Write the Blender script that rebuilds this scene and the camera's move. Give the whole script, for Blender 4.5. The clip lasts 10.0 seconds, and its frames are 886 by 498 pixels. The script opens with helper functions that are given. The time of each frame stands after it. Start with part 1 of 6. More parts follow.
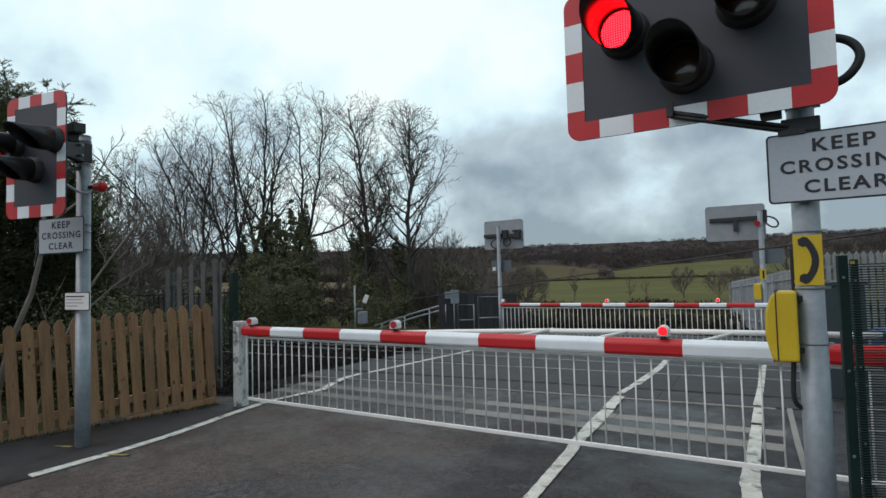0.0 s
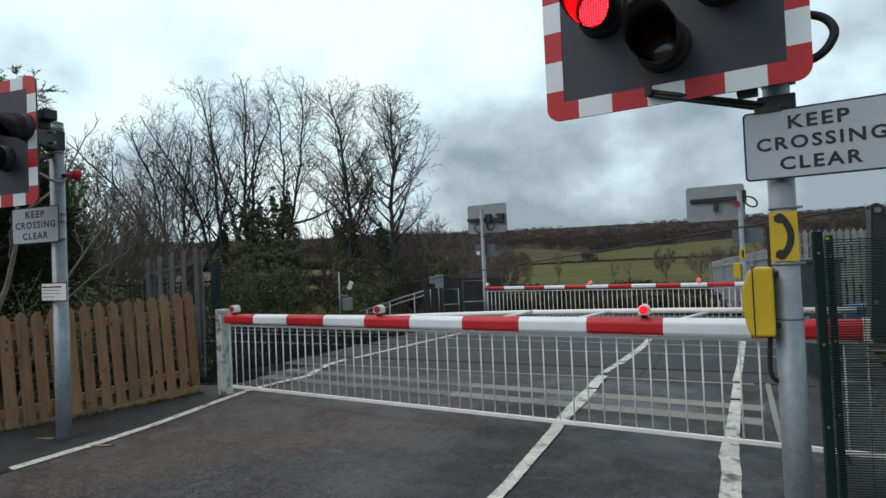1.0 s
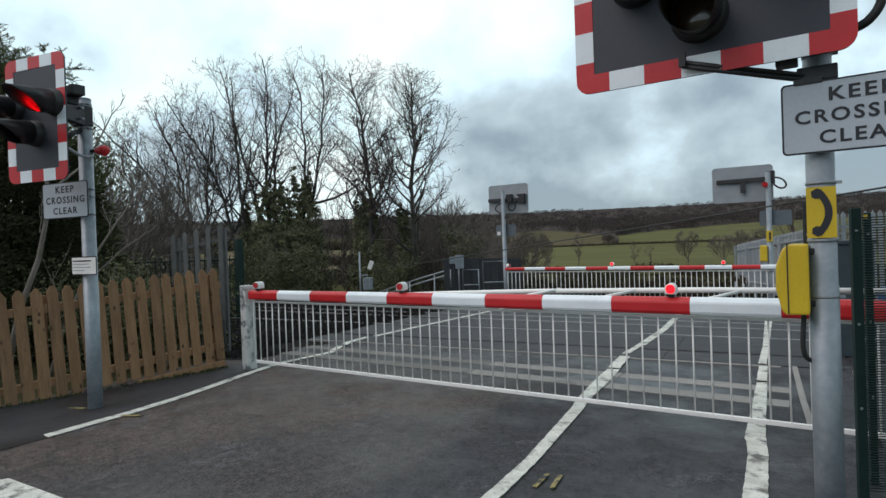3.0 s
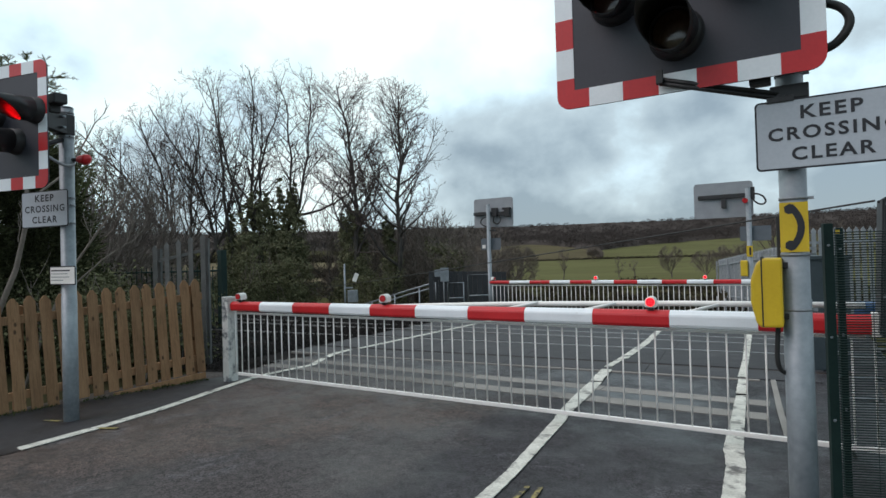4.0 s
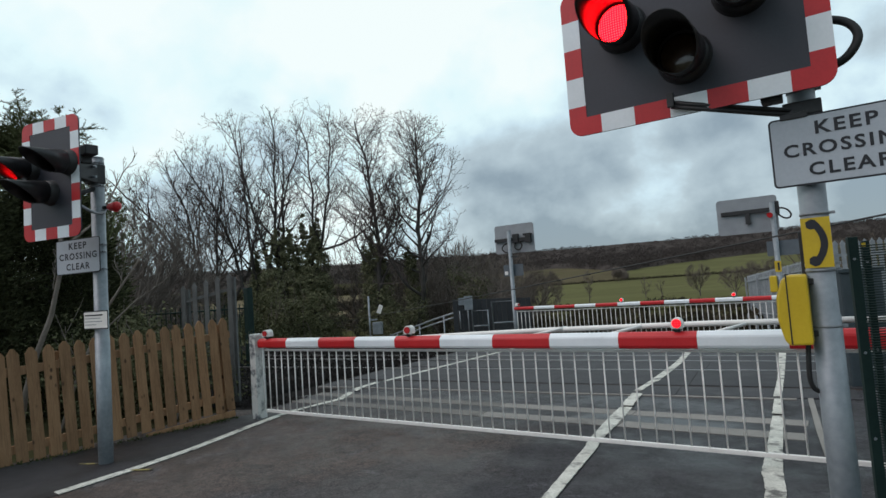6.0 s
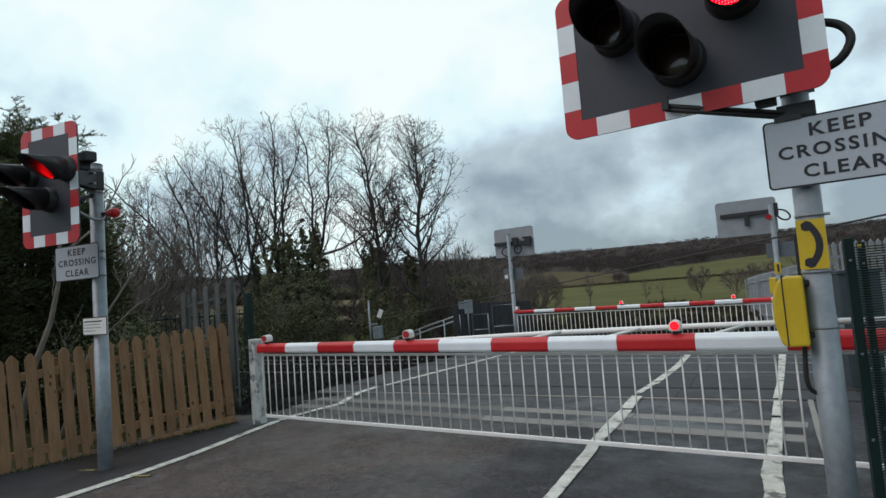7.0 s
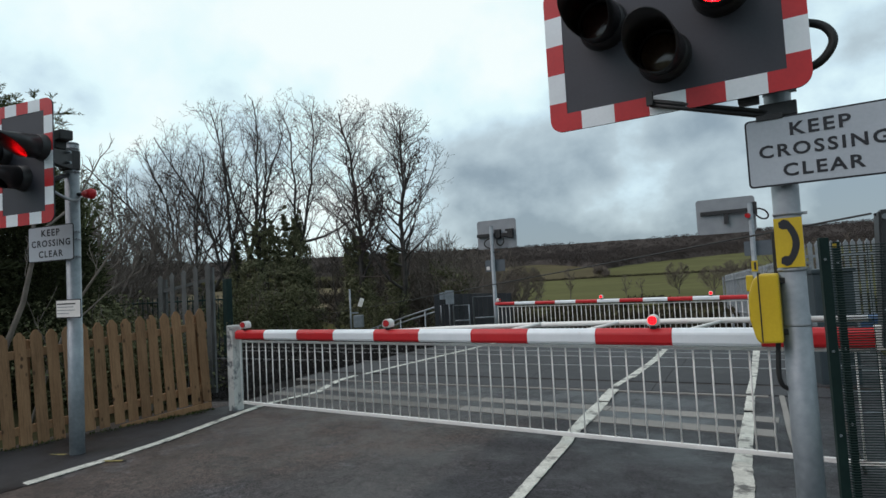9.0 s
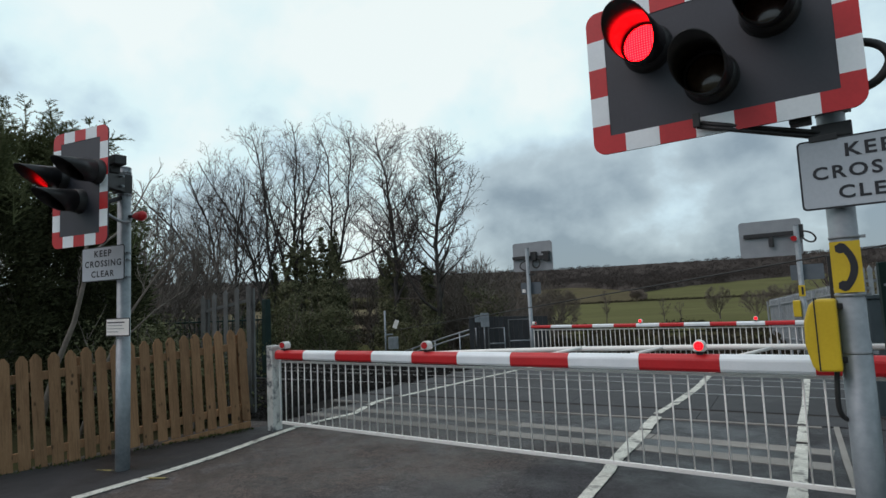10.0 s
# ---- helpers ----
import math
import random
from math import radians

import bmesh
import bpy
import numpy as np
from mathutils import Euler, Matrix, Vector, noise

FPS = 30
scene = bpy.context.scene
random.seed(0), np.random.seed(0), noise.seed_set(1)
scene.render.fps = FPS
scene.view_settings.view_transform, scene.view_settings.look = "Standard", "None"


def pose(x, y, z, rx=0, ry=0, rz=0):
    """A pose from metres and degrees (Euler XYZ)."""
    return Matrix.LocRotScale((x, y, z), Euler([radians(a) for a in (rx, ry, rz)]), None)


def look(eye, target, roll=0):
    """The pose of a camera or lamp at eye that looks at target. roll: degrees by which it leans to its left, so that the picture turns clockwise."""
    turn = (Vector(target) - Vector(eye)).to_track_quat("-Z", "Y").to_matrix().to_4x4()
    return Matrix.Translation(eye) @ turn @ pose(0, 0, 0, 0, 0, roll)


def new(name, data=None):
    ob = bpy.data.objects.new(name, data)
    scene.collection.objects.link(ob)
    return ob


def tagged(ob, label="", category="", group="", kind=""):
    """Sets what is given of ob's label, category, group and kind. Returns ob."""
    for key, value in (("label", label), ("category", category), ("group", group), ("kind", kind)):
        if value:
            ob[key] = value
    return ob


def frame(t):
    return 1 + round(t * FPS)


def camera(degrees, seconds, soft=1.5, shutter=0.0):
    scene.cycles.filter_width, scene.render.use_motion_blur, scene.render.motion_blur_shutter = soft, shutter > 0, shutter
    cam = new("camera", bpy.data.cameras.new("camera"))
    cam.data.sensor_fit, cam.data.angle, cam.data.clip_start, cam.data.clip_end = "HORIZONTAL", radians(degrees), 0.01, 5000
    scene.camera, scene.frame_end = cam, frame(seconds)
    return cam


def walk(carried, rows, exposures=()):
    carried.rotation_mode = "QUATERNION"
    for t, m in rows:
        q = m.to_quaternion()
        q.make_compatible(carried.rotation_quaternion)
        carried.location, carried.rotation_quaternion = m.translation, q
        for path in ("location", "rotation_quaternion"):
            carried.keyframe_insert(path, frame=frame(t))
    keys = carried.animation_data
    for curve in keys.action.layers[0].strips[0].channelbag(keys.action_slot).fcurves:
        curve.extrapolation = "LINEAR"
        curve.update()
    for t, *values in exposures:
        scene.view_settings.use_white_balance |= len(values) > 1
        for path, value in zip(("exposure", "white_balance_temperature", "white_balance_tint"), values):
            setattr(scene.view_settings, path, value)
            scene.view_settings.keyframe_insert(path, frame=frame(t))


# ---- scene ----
cam = camera(74.5, 10.0)
PATH = [
    (0, (0.032, -0.139, 1.503), (-1.044, 1.545, 1.603), -1.5),
    (0.5, (0.041, -0.134, 1.493), (-1.018, 1.561, 1.558), -1.8),
    (1, (0.044, -0.123, 1.486), (-0.989, 1.589, 1.534), -2.5),
    (1.5, (0.038, -0.125, 1.472), (-1.001, 1.584, 1.501), -2.1),
    (2, (0.024, -0.134, 1.46), (-1.026, 1.568, 1.486), -1.6),
    (2.5, (0.004, -0.129, 1.45), (-1.06, 1.565, 1.437), -1.7),
    (2.7, (-0.005, -0.13, 1.451), (-1.106, 1.54, 1.439), -2.0),
    (3.8, (0.027, -0.104, 1.439), (-1.016, 1.602, 1.436), -2.0),
    (4, (0.031, -0.128, 1.439), (-1.018, 1.574, 1.47), -1.6),
    (4.5, (0.037, -0.133, 1.448), (-1.024, 1.559, 1.557), -0.9),
    (5, (0.052, -0.141, 1.457), (-0.997, 1.556, 1.6), -1.9),
    (5.5, (0.063, -0.136, 1.45), (-1.018, 1.543, 1.562), -3.4),
    (5.7, (0.06, -0.155, 1.453), (-1.039, 1.511, 1.575), -3.8),
    (7, (0.084, -0.15, 1.451), (-1.024, 1.51, 1.596), -4.4),
    (7.5, (0.087, -0.15, 1.45), (-1.007, 1.519, 1.59), -5.0),
    (8, (0.085, -0.153, 1.447), (-1.017, 1.511, 1.567), -4.5),
    (8.5, (0.083, -0.147, 1.444), (-1.006, 1.526, 1.553), -4.0),
    (9, (0.082, -0.135, 1.446), (-0.979, 1.557, 1.555), -3.1),
    (9.5, (0.064, -0.142, 1.454), (-1.04, 1.518, 1.619), -2.1),
    (10, (0.041, -0.166, 1.45), (-1.109, 1.459, 1.64), -2.6),
]
walk(cam, [(t, look(eye, target, roll)) for t, eye, target, roll in PATH], [(0, 0, 6500, 20), (1.5, 0.06, 6500, 20), (2.5, 0.10, 6500, 20), (4, 0.18, 6500, 20), (4.5, 0.15, 6500, 20), (5, 0.06, 6500, 20), (5.5, -0.02, 6500, 20), (7, -0.03, 6500, 20), (8.5, -0.02, 6500, 20), (9.5, -0.02, 6500, 20), (10, -0.1, 6500, 20)])

# ---- light: an overcast winter sky, brighter high up and towards the west ----
def make_world():
    w = bpy.data.worlds.new("overcast_sky")
    scene.world = w
    w.use_nodes = True
    nt = w.node_tree
    nt.nodes.clear()
    N, L = nt.nodes.new, nt.links.new
    tc, sep = N("ShaderNodeTexCoord"), N("ShaderNodeSeparateXYZ")
    L(tc.outputs["Generated"], sep.inputs[0])
    up = N("ShaderNodeMath"); up.operation = "MAXIMUM"; up.inputs[1].default_value = 0.0
    L(sep.outputs["Z"], up.inputs[0])
    den = N("ShaderNodeMath"); den.operation = "ADD"; den.inputs[1].default_value = 0.75
    L(up.outputs[0], den.inputs[0])
    comb = N("ShaderNodeCombineXYZ")
    for i, ax in enumerate(("X", "Y")):
        d = N("ShaderNodeMath"); d.operation = "DIVIDE"
        L(sep.outputs[ax], d.inputs[0]); L(den.outputs[0], d.inputs[1]); L(d.outputs[0], comb.inputs[i])
    mp = N("ShaderNodeMapping"); mp.inputs["Location"].default_value = CLOUD_SHIFT
    L(comb.outputs[0], mp.inputs[0])
    big = N("ShaderNodeTexNoise"); big.inputs["Scale"].default_value = 2.1; big.inputs["Detail"].default_value = 8; big.inputs["Roughness"].default_value = 0.5; big.inputs["Distortion"].default_value = 0.0
    L(mp.outputs[0], big.inputs["Vector"])
    # brightness rises towards the hidden sun
    sun = N("ShaderNodeVectorMath"); sun.operation = "DOT_PRODUCT"; sun.inputs[1].default_value = SUN_WAY
    L(tc.outputs["Generated"], sun.inputs[0])
    lift = N("ShaderNodeMapRange"); lift.interpolation_type = "SMOOTHSTEP"; lift.inputs["From Min"].default_value, lift.inputs["From Max"].default_value = 0.30, 0.82
    lift.inputs["To Min"].default_value, lift.inputs["To Max"].default_value = -0.11, 0.22
    L(sun.outputs["Value"], lift.inputs["Value"])
    high = N("ShaderNodeMapRange"); high.inputs["From Min"].default_value, high.inputs["From Max"].default_value = 0.06, 0.36
    high.inputs["To Min"].default_value, high.inputs["To Max"].default_value = -0.08, 0.09
    L(sep.outputs["Z"], high.inputs["Value"])
    small = N("ShaderNodeTexNoise"); small.inputs["Scale"].default_value = 6.5; small.inputs["Detail"].default_value = 8; small.inputs["Roughness"].default_value = 0.5; small.inputs["Distortion"].default_value = 0.1
    L(mp.outputs[0], small.inputs["Vector"])
    both = N("ShaderNodeMath"); both.operation = "MULTIPLY_ADD"; both.inputs[1].default_value = 0.95; both.inputs[2].default_value = -0.475
    L(small.outputs["Fac"], both.inputs[0])
    cloud = N("ShaderNodeMath"); cloud.operation = "ADD"
    bold = N("ShaderNodeMath"); bold.operation = "MULTIPLY_ADD"; bold.inputs[1].default_value = 1.9; bold.inputs[2].default_value = -0.45
    L(big.outputs["Fac"], bold.inputs[0])
    L(bold.outputs[0], cloud.inputs[0]); L(both.outputs[0], cloud.inputs[1])
    tot0 = N("ShaderNodeMath"); tot0.operation = "ADD"
    L(cloud.outputs[0], tot0.inputs[0]); L(lift.outputs[0], tot0.inputs[1])
    tot = N("ShaderNodeMath"); tot.operation = "ADD"
    L(tot0.outputs[0], tot.inputs[0]); L(high.outputs[0], tot.inputs[1])
    ramp = N("ShaderNodeValToRGB")
    cr = ramp.color_ramp
    cr.elements[0].position, cr.elements[0].color = 0.20, (0.194, 0.273, 0.298, 1)
    cr.elements[1].position, cr.elements[1].color = 0.92, (0.705, 0.826, 0.768, 1)
    e = cr.elements.new(0.70); e.color = (0.584, 0.784, 0.758, 1)
    e = cr.elements.new(0.45); e.color = (0.352, 0.466, 0.478, 1)
    e = cr.elements.new(0.57); e.color = (0.465, 0.638, 0.662, 1)
    L(tot.outputs[0], ramp.inputs[0])
    sky = N("ShaderNodeTexSky"); sky.sky_type = "NISHITA"; sky.sun_disc = False
    sky.sun_elevation, sky.sun_rotation = radians(46), radians(-141)
    skym = N("ShaderNodeVectorMath"); skym.operation = "SCALE"; skym.inputs["Scale"].default_value = 0.08
    L(sky.outputs[0], skym.inputs[0])
    mix = N("ShaderNodeMix"); mix.data_type = "RGBA"; mix.inputs["Factor"].default_value = 0.12
    L(ramp.outputs[0], mix.inputs[6]); L(skym.outputs[0], mix.inputs[7])
    bg = N("ShaderNodeBackground"); bg.inputs["Strength"].default_value = SKY_STRENGTH
    out = N("ShaderNodeOutputWorld")
    L(mix.outputs[2], bg.inputs[0]); L(bg.outputs[0], out.inputs[0])


CLOUD_SHIFT = (3.1, 0.4, 0.0)
SUN_WAY = (-0.80, 0.12, 0.58)
SKY_STRENGTH = 1.37
make_world()
sun_data = bpy.data.lights.new("sun", "SUN")
sun_data.energy, sun_data.angle, sun_data.color = 1.0, radians(40), (1.0, 0.865, 0.83)
sun_ob = new("sun", sun_data)
sun_ob.matrix_world = look((-22, -27, 36), (0, 0, 0))
scene.view_settings.exposure = 0.0


# ---- materials ----
def mat(name, a, b, scale=6.0, rough=0.6, metal=0.0, bump=0.15, fine=60.0, spot=None, spots=0.5, spot_scale=2.5, vary=0.0, island=False, spec=0.5, coat=0.0, stretch=(1, 1, 1), grain=0.0):
    """Two tones mixed by noise at two sizes, a third as stains, and fine relief."""
    m = bpy.data.materials.new(name)
    m.use_nodes = True
    nt = m.node_tree
    N, L = nt.nodes.new, nt.links.new
    bs = nt.nodes["Principled BSDF"]
    tc, mp = N("ShaderNodeTexCoord"), N("ShaderNodeMapping")
    mp.inputs["Scale"].default_value = stretch
    L(tc.outputs["Object"], mp.inputs[0])
    vec = mp.outputs[0]
    info = None
    if vary:
        info = N("ShaderNodeNewGeometry") if island else N("ShaderNodeObjectInfo")
        rnd = info.outputs["Random Per Island"] if island else info.outputs["Random"]
        off = N("ShaderNodeVectorMath"); off.operation = "MULTIPLY_ADD"
        cx = N("ShaderNodeCombineXYZ")
        for i in range(3):
            L(rnd, cx.inputs[i])
        off.inputs[1].default_value = (37.0, 53.0, 71.0)
        L(cx.outputs[0], off.inputs[0]); L(vec, off.inputs[2])
        vec = off.outputs[0]
    n1, n2 = N("ShaderNodeTexNoise"), N("ShaderNodeTexNoise")
    n1.inputs["Scale"].default_value, n1.inputs["Detail"].default_value = scale, 5
    n2.inputs["Scale"].default_value, n2.inputs["Detail"].default_value = fine, 3
    L(vec, n1.inputs["Vector"]); L(vec, n2.inputs["Vector"])
    add = N("ShaderNodeMath"); add.operation = "MULTIPLY_ADD"; add.inputs[1].default_value = 0.5
    L(n2.outputs["Fac"], add.inputs[0]); L(n1.outputs["Fac"], add.inputs[2])
    rg = N("ShaderNodeMapRange"); rg.inputs["From Min"].default_value, rg.inputs["From Max"].default_value = 0.5, 1.0
    L(add.outputs[0], rg.inputs["Value"])
    mx = N("ShaderNodeMix"); mx.data_type = "RGBA"
    mx.inputs[6].default_value, mx.inputs[7].default_value = (*a, 1), (*b, 1)
    L(rg.outputs[0], mx.inputs["Factor"])
    col = mx.outputs[2]
    if spot:
        n3 = N("ShaderNodeTexNoise"); n3.inputs["Scale"].default_value, n3.inputs["Detail"].default_value, n3.inputs["Roughness"].default_value = spot_scale, 8, 0.65
        L(vec, n3.inputs["Vector"])
        sr = N("ShaderNodeMapRange"); sr.inputs["From Min"].default_value, sr.inputs["From Max"].default_value = 1 - spots, 1 - spots + 0.12
        L(n3.outputs["Fac"], sr.inputs["Value"])
        m3 = N("ShaderNodeMix"); m3.data_type = "RGBA"; m3.inputs[7].default_value = (*spot, 1)
        L(sr.outputs[0], m3.inputs["Factor"]); L(col, m3.inputs[6])
        col = m3.outputs[2]
    if vary:
        hs = N("ShaderNodeHueSaturation")
        vr = N("ShaderNodeMapRange"); vr.inputs["To Min"].default_value, vr.inputs["To Max"].default_value = 1 - vary, 1 + vary
        L(rnd, vr.inputs["Value"]); L(vr.outputs[0], hs.inputs["Value"]); L(col, hs.inputs["Color"])
        col = hs.outputs[0]
    if grain:
        n4 = N("ShaderNodeTexVoronoi"); n4.inputs["Scale"].default_value = 120
        L(vec, n4.inputs["Vector"])
        n5 = N("ShaderNodeTexNoise"); n5.inputs["Scale"].default_value, n5.inputs["Detail"].default_value = 13, 6
        L(vec, n5.inputs["Vector"])
        g1 = N("ShaderNodeSeparateColor"); L(n4.outputs["Color"], g1.inputs[0])
        g2 = N("ShaderNodeMath"); g2.operation = "ADD"; L(g1.outputs[0], g2.inputs[0]); L(n5.outputs["Fac"], g2.inputs[1])
        g3 = N("ShaderNodeMapRange"); g3.inputs["From Min"].default_value, g3.inputs["From Max"].default_value = 0.45, 1.5
        g3.inputs["To Min"].default_value, g3.inputs["To Max"].default_value = 1 - grain, 1 + grain
        L(g2.outputs[0], g3.inputs["Value"])
        hv = N("ShaderNodeHueSaturation"); L(g3.outputs[0], hv.inputs["Value"]); L(col, hv.inputs["Color"])
        col = hv.outputs[0]
    L(col, bs.inputs["Base Color"])
    bs.inputs["Roughness"].default_value, bs.inputs["Metallic"].default_value = rough, metal
    bs.inputs["Specular IOR Level"].default_value = spec
    bs.inputs["Coat Weight"].default_value = coat
    if bump:
        bp = N("ShaderNodeBump"); bp.inputs["Strength"].default_value, bp.inputs["Distance"].default_value = bump, 0.01
        L(add.outputs[0], bp.inputs["Height"]); L(bp.outputs[0], bs.inputs["Normal"])
    return m


def glow(name, col, strength, dots=0.0, hot=0.03):
    """A lit lamp lens; dots is the pitch of its bright facets."""
    m = bpy.data.materials.new(name)
    m.use_nodes = True
    nt = m.node_tree
    N, L = nt.nodes.new, nt.links.new
    bs = nt.nodes["Principled BSDF"]
    bs.inputs["Base Color"].default_value = (col[0] * 0.5, col[1] * 0.5, col[2] * 0.5, 1)
    bs.inputs["Roughness"].default_value = 0.3
    bs.inputs["Emission Color"].default_value = (*col, 1)
    bs.inputs["Emission Strength"].default_value = strength
    if dots:
        tc, mp = N("ShaderNodeTexCoord"), N("ShaderNodeMapping")
        mp.inputs["Scale"].default_value = (1 / dots,) * 3
        L(tc.outputs["Object"], mp.inputs[0])
        fr = N("ShaderNodeVectorMath"); fr.operation = "FRACTION"; L(mp.outputs[0], fr.inputs[0])
        sb = N("ShaderNodeVectorMath"); sb.operation = "SUBTRACT"; sb.inputs[1].default_value = (0.5, 0.5, 0.5); L(fr.outputs[0], sb.inputs[0])
        ml = N("ShaderNodeVectorMath"); ml.operation = "MULTIPLY"; ml.inputs[1].default_value = (1, 0, 1); L(sb.outputs[0], ml.inputs[0])
        ln = N("ShaderNodeVectorMath"); ln.operation = "LENGTH"; L(ml.outputs[0], ln.inputs[0])
        rm = N("ShaderNodeValToRGB")
        rm.color_ramp.elements[0].position, rm.color_ramp.elements[0].color = 0.06, (1.0, hot, hot * 0.95, 1)
        rm.color_ramp.elements[1].position, rm.color_ramp.elements[1].color = 0.36, (*col, 1)
        L(ln.outputs["Value"], rm.inputs[0]); L(rm.outputs[0], bs.inputs["Emission Color"])
    return m


def asphalt(name, a, b, patch, patch_amount, wet=0.35):
    m = mat(name, a, b, scale=1.1, rough=0.78, bump=0.25, fine=120, spot=patch, spots=patch_amount, spot_scale=0.55, grain=0.34)
    nt = m.node_tree
    bs = nt.nodes["Principled BSDF"]
    n = nt.nodes.new("ShaderNodeTexNoise"); n.inputs["Scale"].default_value = 0.8; n.inputs["Detail"].default_value = 6
    tc = nt.nodes.new("ShaderNodeTexCoord")
    r = nt.nodes.new("ShaderNodeMapRange")
    r.inputs["From Min"].default_value, r.inputs["From Max"].default_value = 0.38, 0.62
    r.inputs["To Min"].default_value, r.inputs["To Max"].default_value = wet, 0.9
    nt.links.new(tc.outputs["Object"], n.inputs["Vector"]); nt.links.new(n.outputs["Fac"], r.inputs["Value"]); nt.links.new(r.outputs[0], bs.inputs["Roughness"])
    return m


def road_surface():
    """Old asphalt: dark, browned on the footway's side, paled by scuffs and painted wet sheen, cracked and pitted."""
    m = bpy.data.materials.new("worn_asphalt")
    m.use_nodes = True
    nt = m.node_tree
    N, L = nt.nodes.new, nt.links.new
    bs = nt.nodes["Principled BSDF"]
    tc, sep = N("ShaderNodeTexCoord"), N("ShaderNodeSeparateXYZ")
    vec = tc.outputs["Object"]
    L(vec, sep.inputs[0])

    def nz(scale, detail=6, rough=0.6, dist=0.0):
        n = N("ShaderNodeTexNoise")
        n.inputs["Scale"].default_value, n.inputs["Detail"].default_value = scale, detail
        n.inputs["Roughness"].default_value, n.inputs["Distortion"].default_value = rough, dist
        L(vec, n.inputs["Vector"])
        return n.outputs["Fac"]

    def span(v, a, b, lo=0.0, hi=1.0):
        r = N("ShaderNodeMapRange")
        r.interpolation_type = "SMOOTHSTEP"
        for k, q in (("From Min", a), ("From Max", b), ("To Min", lo), ("To Max", hi)):
            r.inputs[k].default_value = q
        L(v, r.inputs["Value"])
        return r.outputs[0]

    def calc(op, u, v, w=None):
        c = N("ShaderNodeMath"); c.operation = op
        for i, q in enumerate((u, v, w)):
            if q is None:
                continue
            if isinstance(q, (int, float)):
                c.inputs[i].default_value = q
            else:
                L(q, c.inputs[i])
        return c.outputs[0]

    def blend(fac, u, v):
        x = N("ShaderNodeMix"); x.data_type = "RGBA"
        L(fac, x.inputs["Factor"])
        for i, q in ((6, u), (7, v)):
            if isinstance(q, tuple):
                x.inputs[i].default_value = (*q, 1)
            else:
                L(q, x.inputs[i])
        return x.outputs[2]

    broad, mid, small, grit = nz(0.7, 6), nz(3.2, 7, 0.68, 0.4), nz(14, 6, 0.7), nz(95, 3, 0.7)
    newer = blend(span(mid, 0.3, 0.7), (0.0155, 0.0136, 0.0163), (0.0296, 0.0263, 0.0310))
    older = blend(span(mid, 0.3, 0.7), (0.0330, 0.0268, 0.0270), (0.0540, 0.0450, 0.0455))
    lane = calc("MULTIPLY_ADD", nz(1.9, 7, 0.6, 0.5), 1.3, sep.outputs["X"])
    dark = blend(calc("MULTIPLY", span(lane, -1.45, -1.85), span(sep.outputs["Y"], 5.6, 5.0)), newer, older)
    brown = blend(span(mid, 0.32, 0.68), (0.0440, 0.0308, 0.0266), (0.0790, 0.0560, 0.0485))
    edge = calc("MULTIPLY_ADD", sep.outputs["Y"], -0.7, sep.outputs["X"])
    edge = calc("ADD", edge, calc("MULTIPLY_ADD", nz(1.3, 8, 0.7, 0.6), 1.9, 5.78 - 0.95))
    browned = calc("MULTIPLY", span(edge, 0.45, -0.35), span(sep.outputs["Y"], 5.3, 4.7))
    col = blend(browned, dark, brown)
    # the ragged lip where the browned layer ends
    lip = calc("MULTIPLY", span(calc("ABSOLUTE", calc("SUBTRACT", edge, 0.08), 0.0), 0.06, 0.012), calc("MULTIPLY", span(nz(1.6), 0.45, 0.55), span(sep.outputs["Y"], 5.0, 4.6)))
    col = blend(calc("MULTIPLY", lip, 0.7), col, (0.016, 0.014, 0.014))
    # pale streaky film: scuffs, with the sheen of wet patches put into colour
    scuff_sheen = calc("MULTIPLY", span(nz(1.7, 9, 0.72, 0.9), 0.53, 0.63), span(mid, 0.35, 0.6))
    col = blend(calc("MULTIPLY", scuff_sheen, 0.60), col, (0.084, 0.082, 0.090))
    # tar-dark blotches
    col = blend(calc("MULTIPLY", span(nz(2.3, 9, 0.7, 1.2), 0.55, 0.62), 0.6), col, (0.020, 0.018, 0.019))
    # stones of the surface
    stones = N("ShaderNodeTexVoronoi"); stones.inputs["Scale"].default_value = 105
    L(vec, stones.inputs["Vector"])
    sc = N("ShaderNodeSeparateColor"); L(stones.outputs["Color"], sc.inputs[0])
    val = calc("ADD", calc("ADD", span(sc.outputs[0], 0, 1, 0.36, 1.64), span(small, 0.3, 0.7, -0.42, 0.42)), span(grit, 0.3, 0.7, -0.26, 0.26))
    hv = N("ShaderNodeHueSaturation"); L(val, hv.inputs["Value"]); L(col, hv.inputs["Color"])
    col = hv.outputs[0]
    # wandering cracks and small pits
    warp = N("ShaderNodeTexNoise"); warp.inputs["Scale"].default_value, warp.inputs["Detail"].default_value = 2.2, 6
    L(vec, warp.inputs["Vector"])
    wv = N("ShaderNodeVectorMath"); wv.operation = "MULTIPLY_ADD"; wv.inputs[1].default_value = (0.5, 0.5, 0)
    L(warp.outputs["Color"], wv.inputs[0]); L(vec, wv.inputs[2])
    ck = N("ShaderNodeTexVoronoi"); ck.feature = "DISTANCE_TO_EDGE"; ck.inputs["Scale"].default_value = 0.33
    L(wv.outputs[0], ck.inputs["Vector"])
    crack = calc("MULTIPLY", span(ck.outputs["Distance"], 0.0045, 0.001), span(nz(1.1), 0.50, 0.58))
    pit = N("ShaderNodeTexVoronoi"); pit.inputs["Scale"].default_value = 5.5
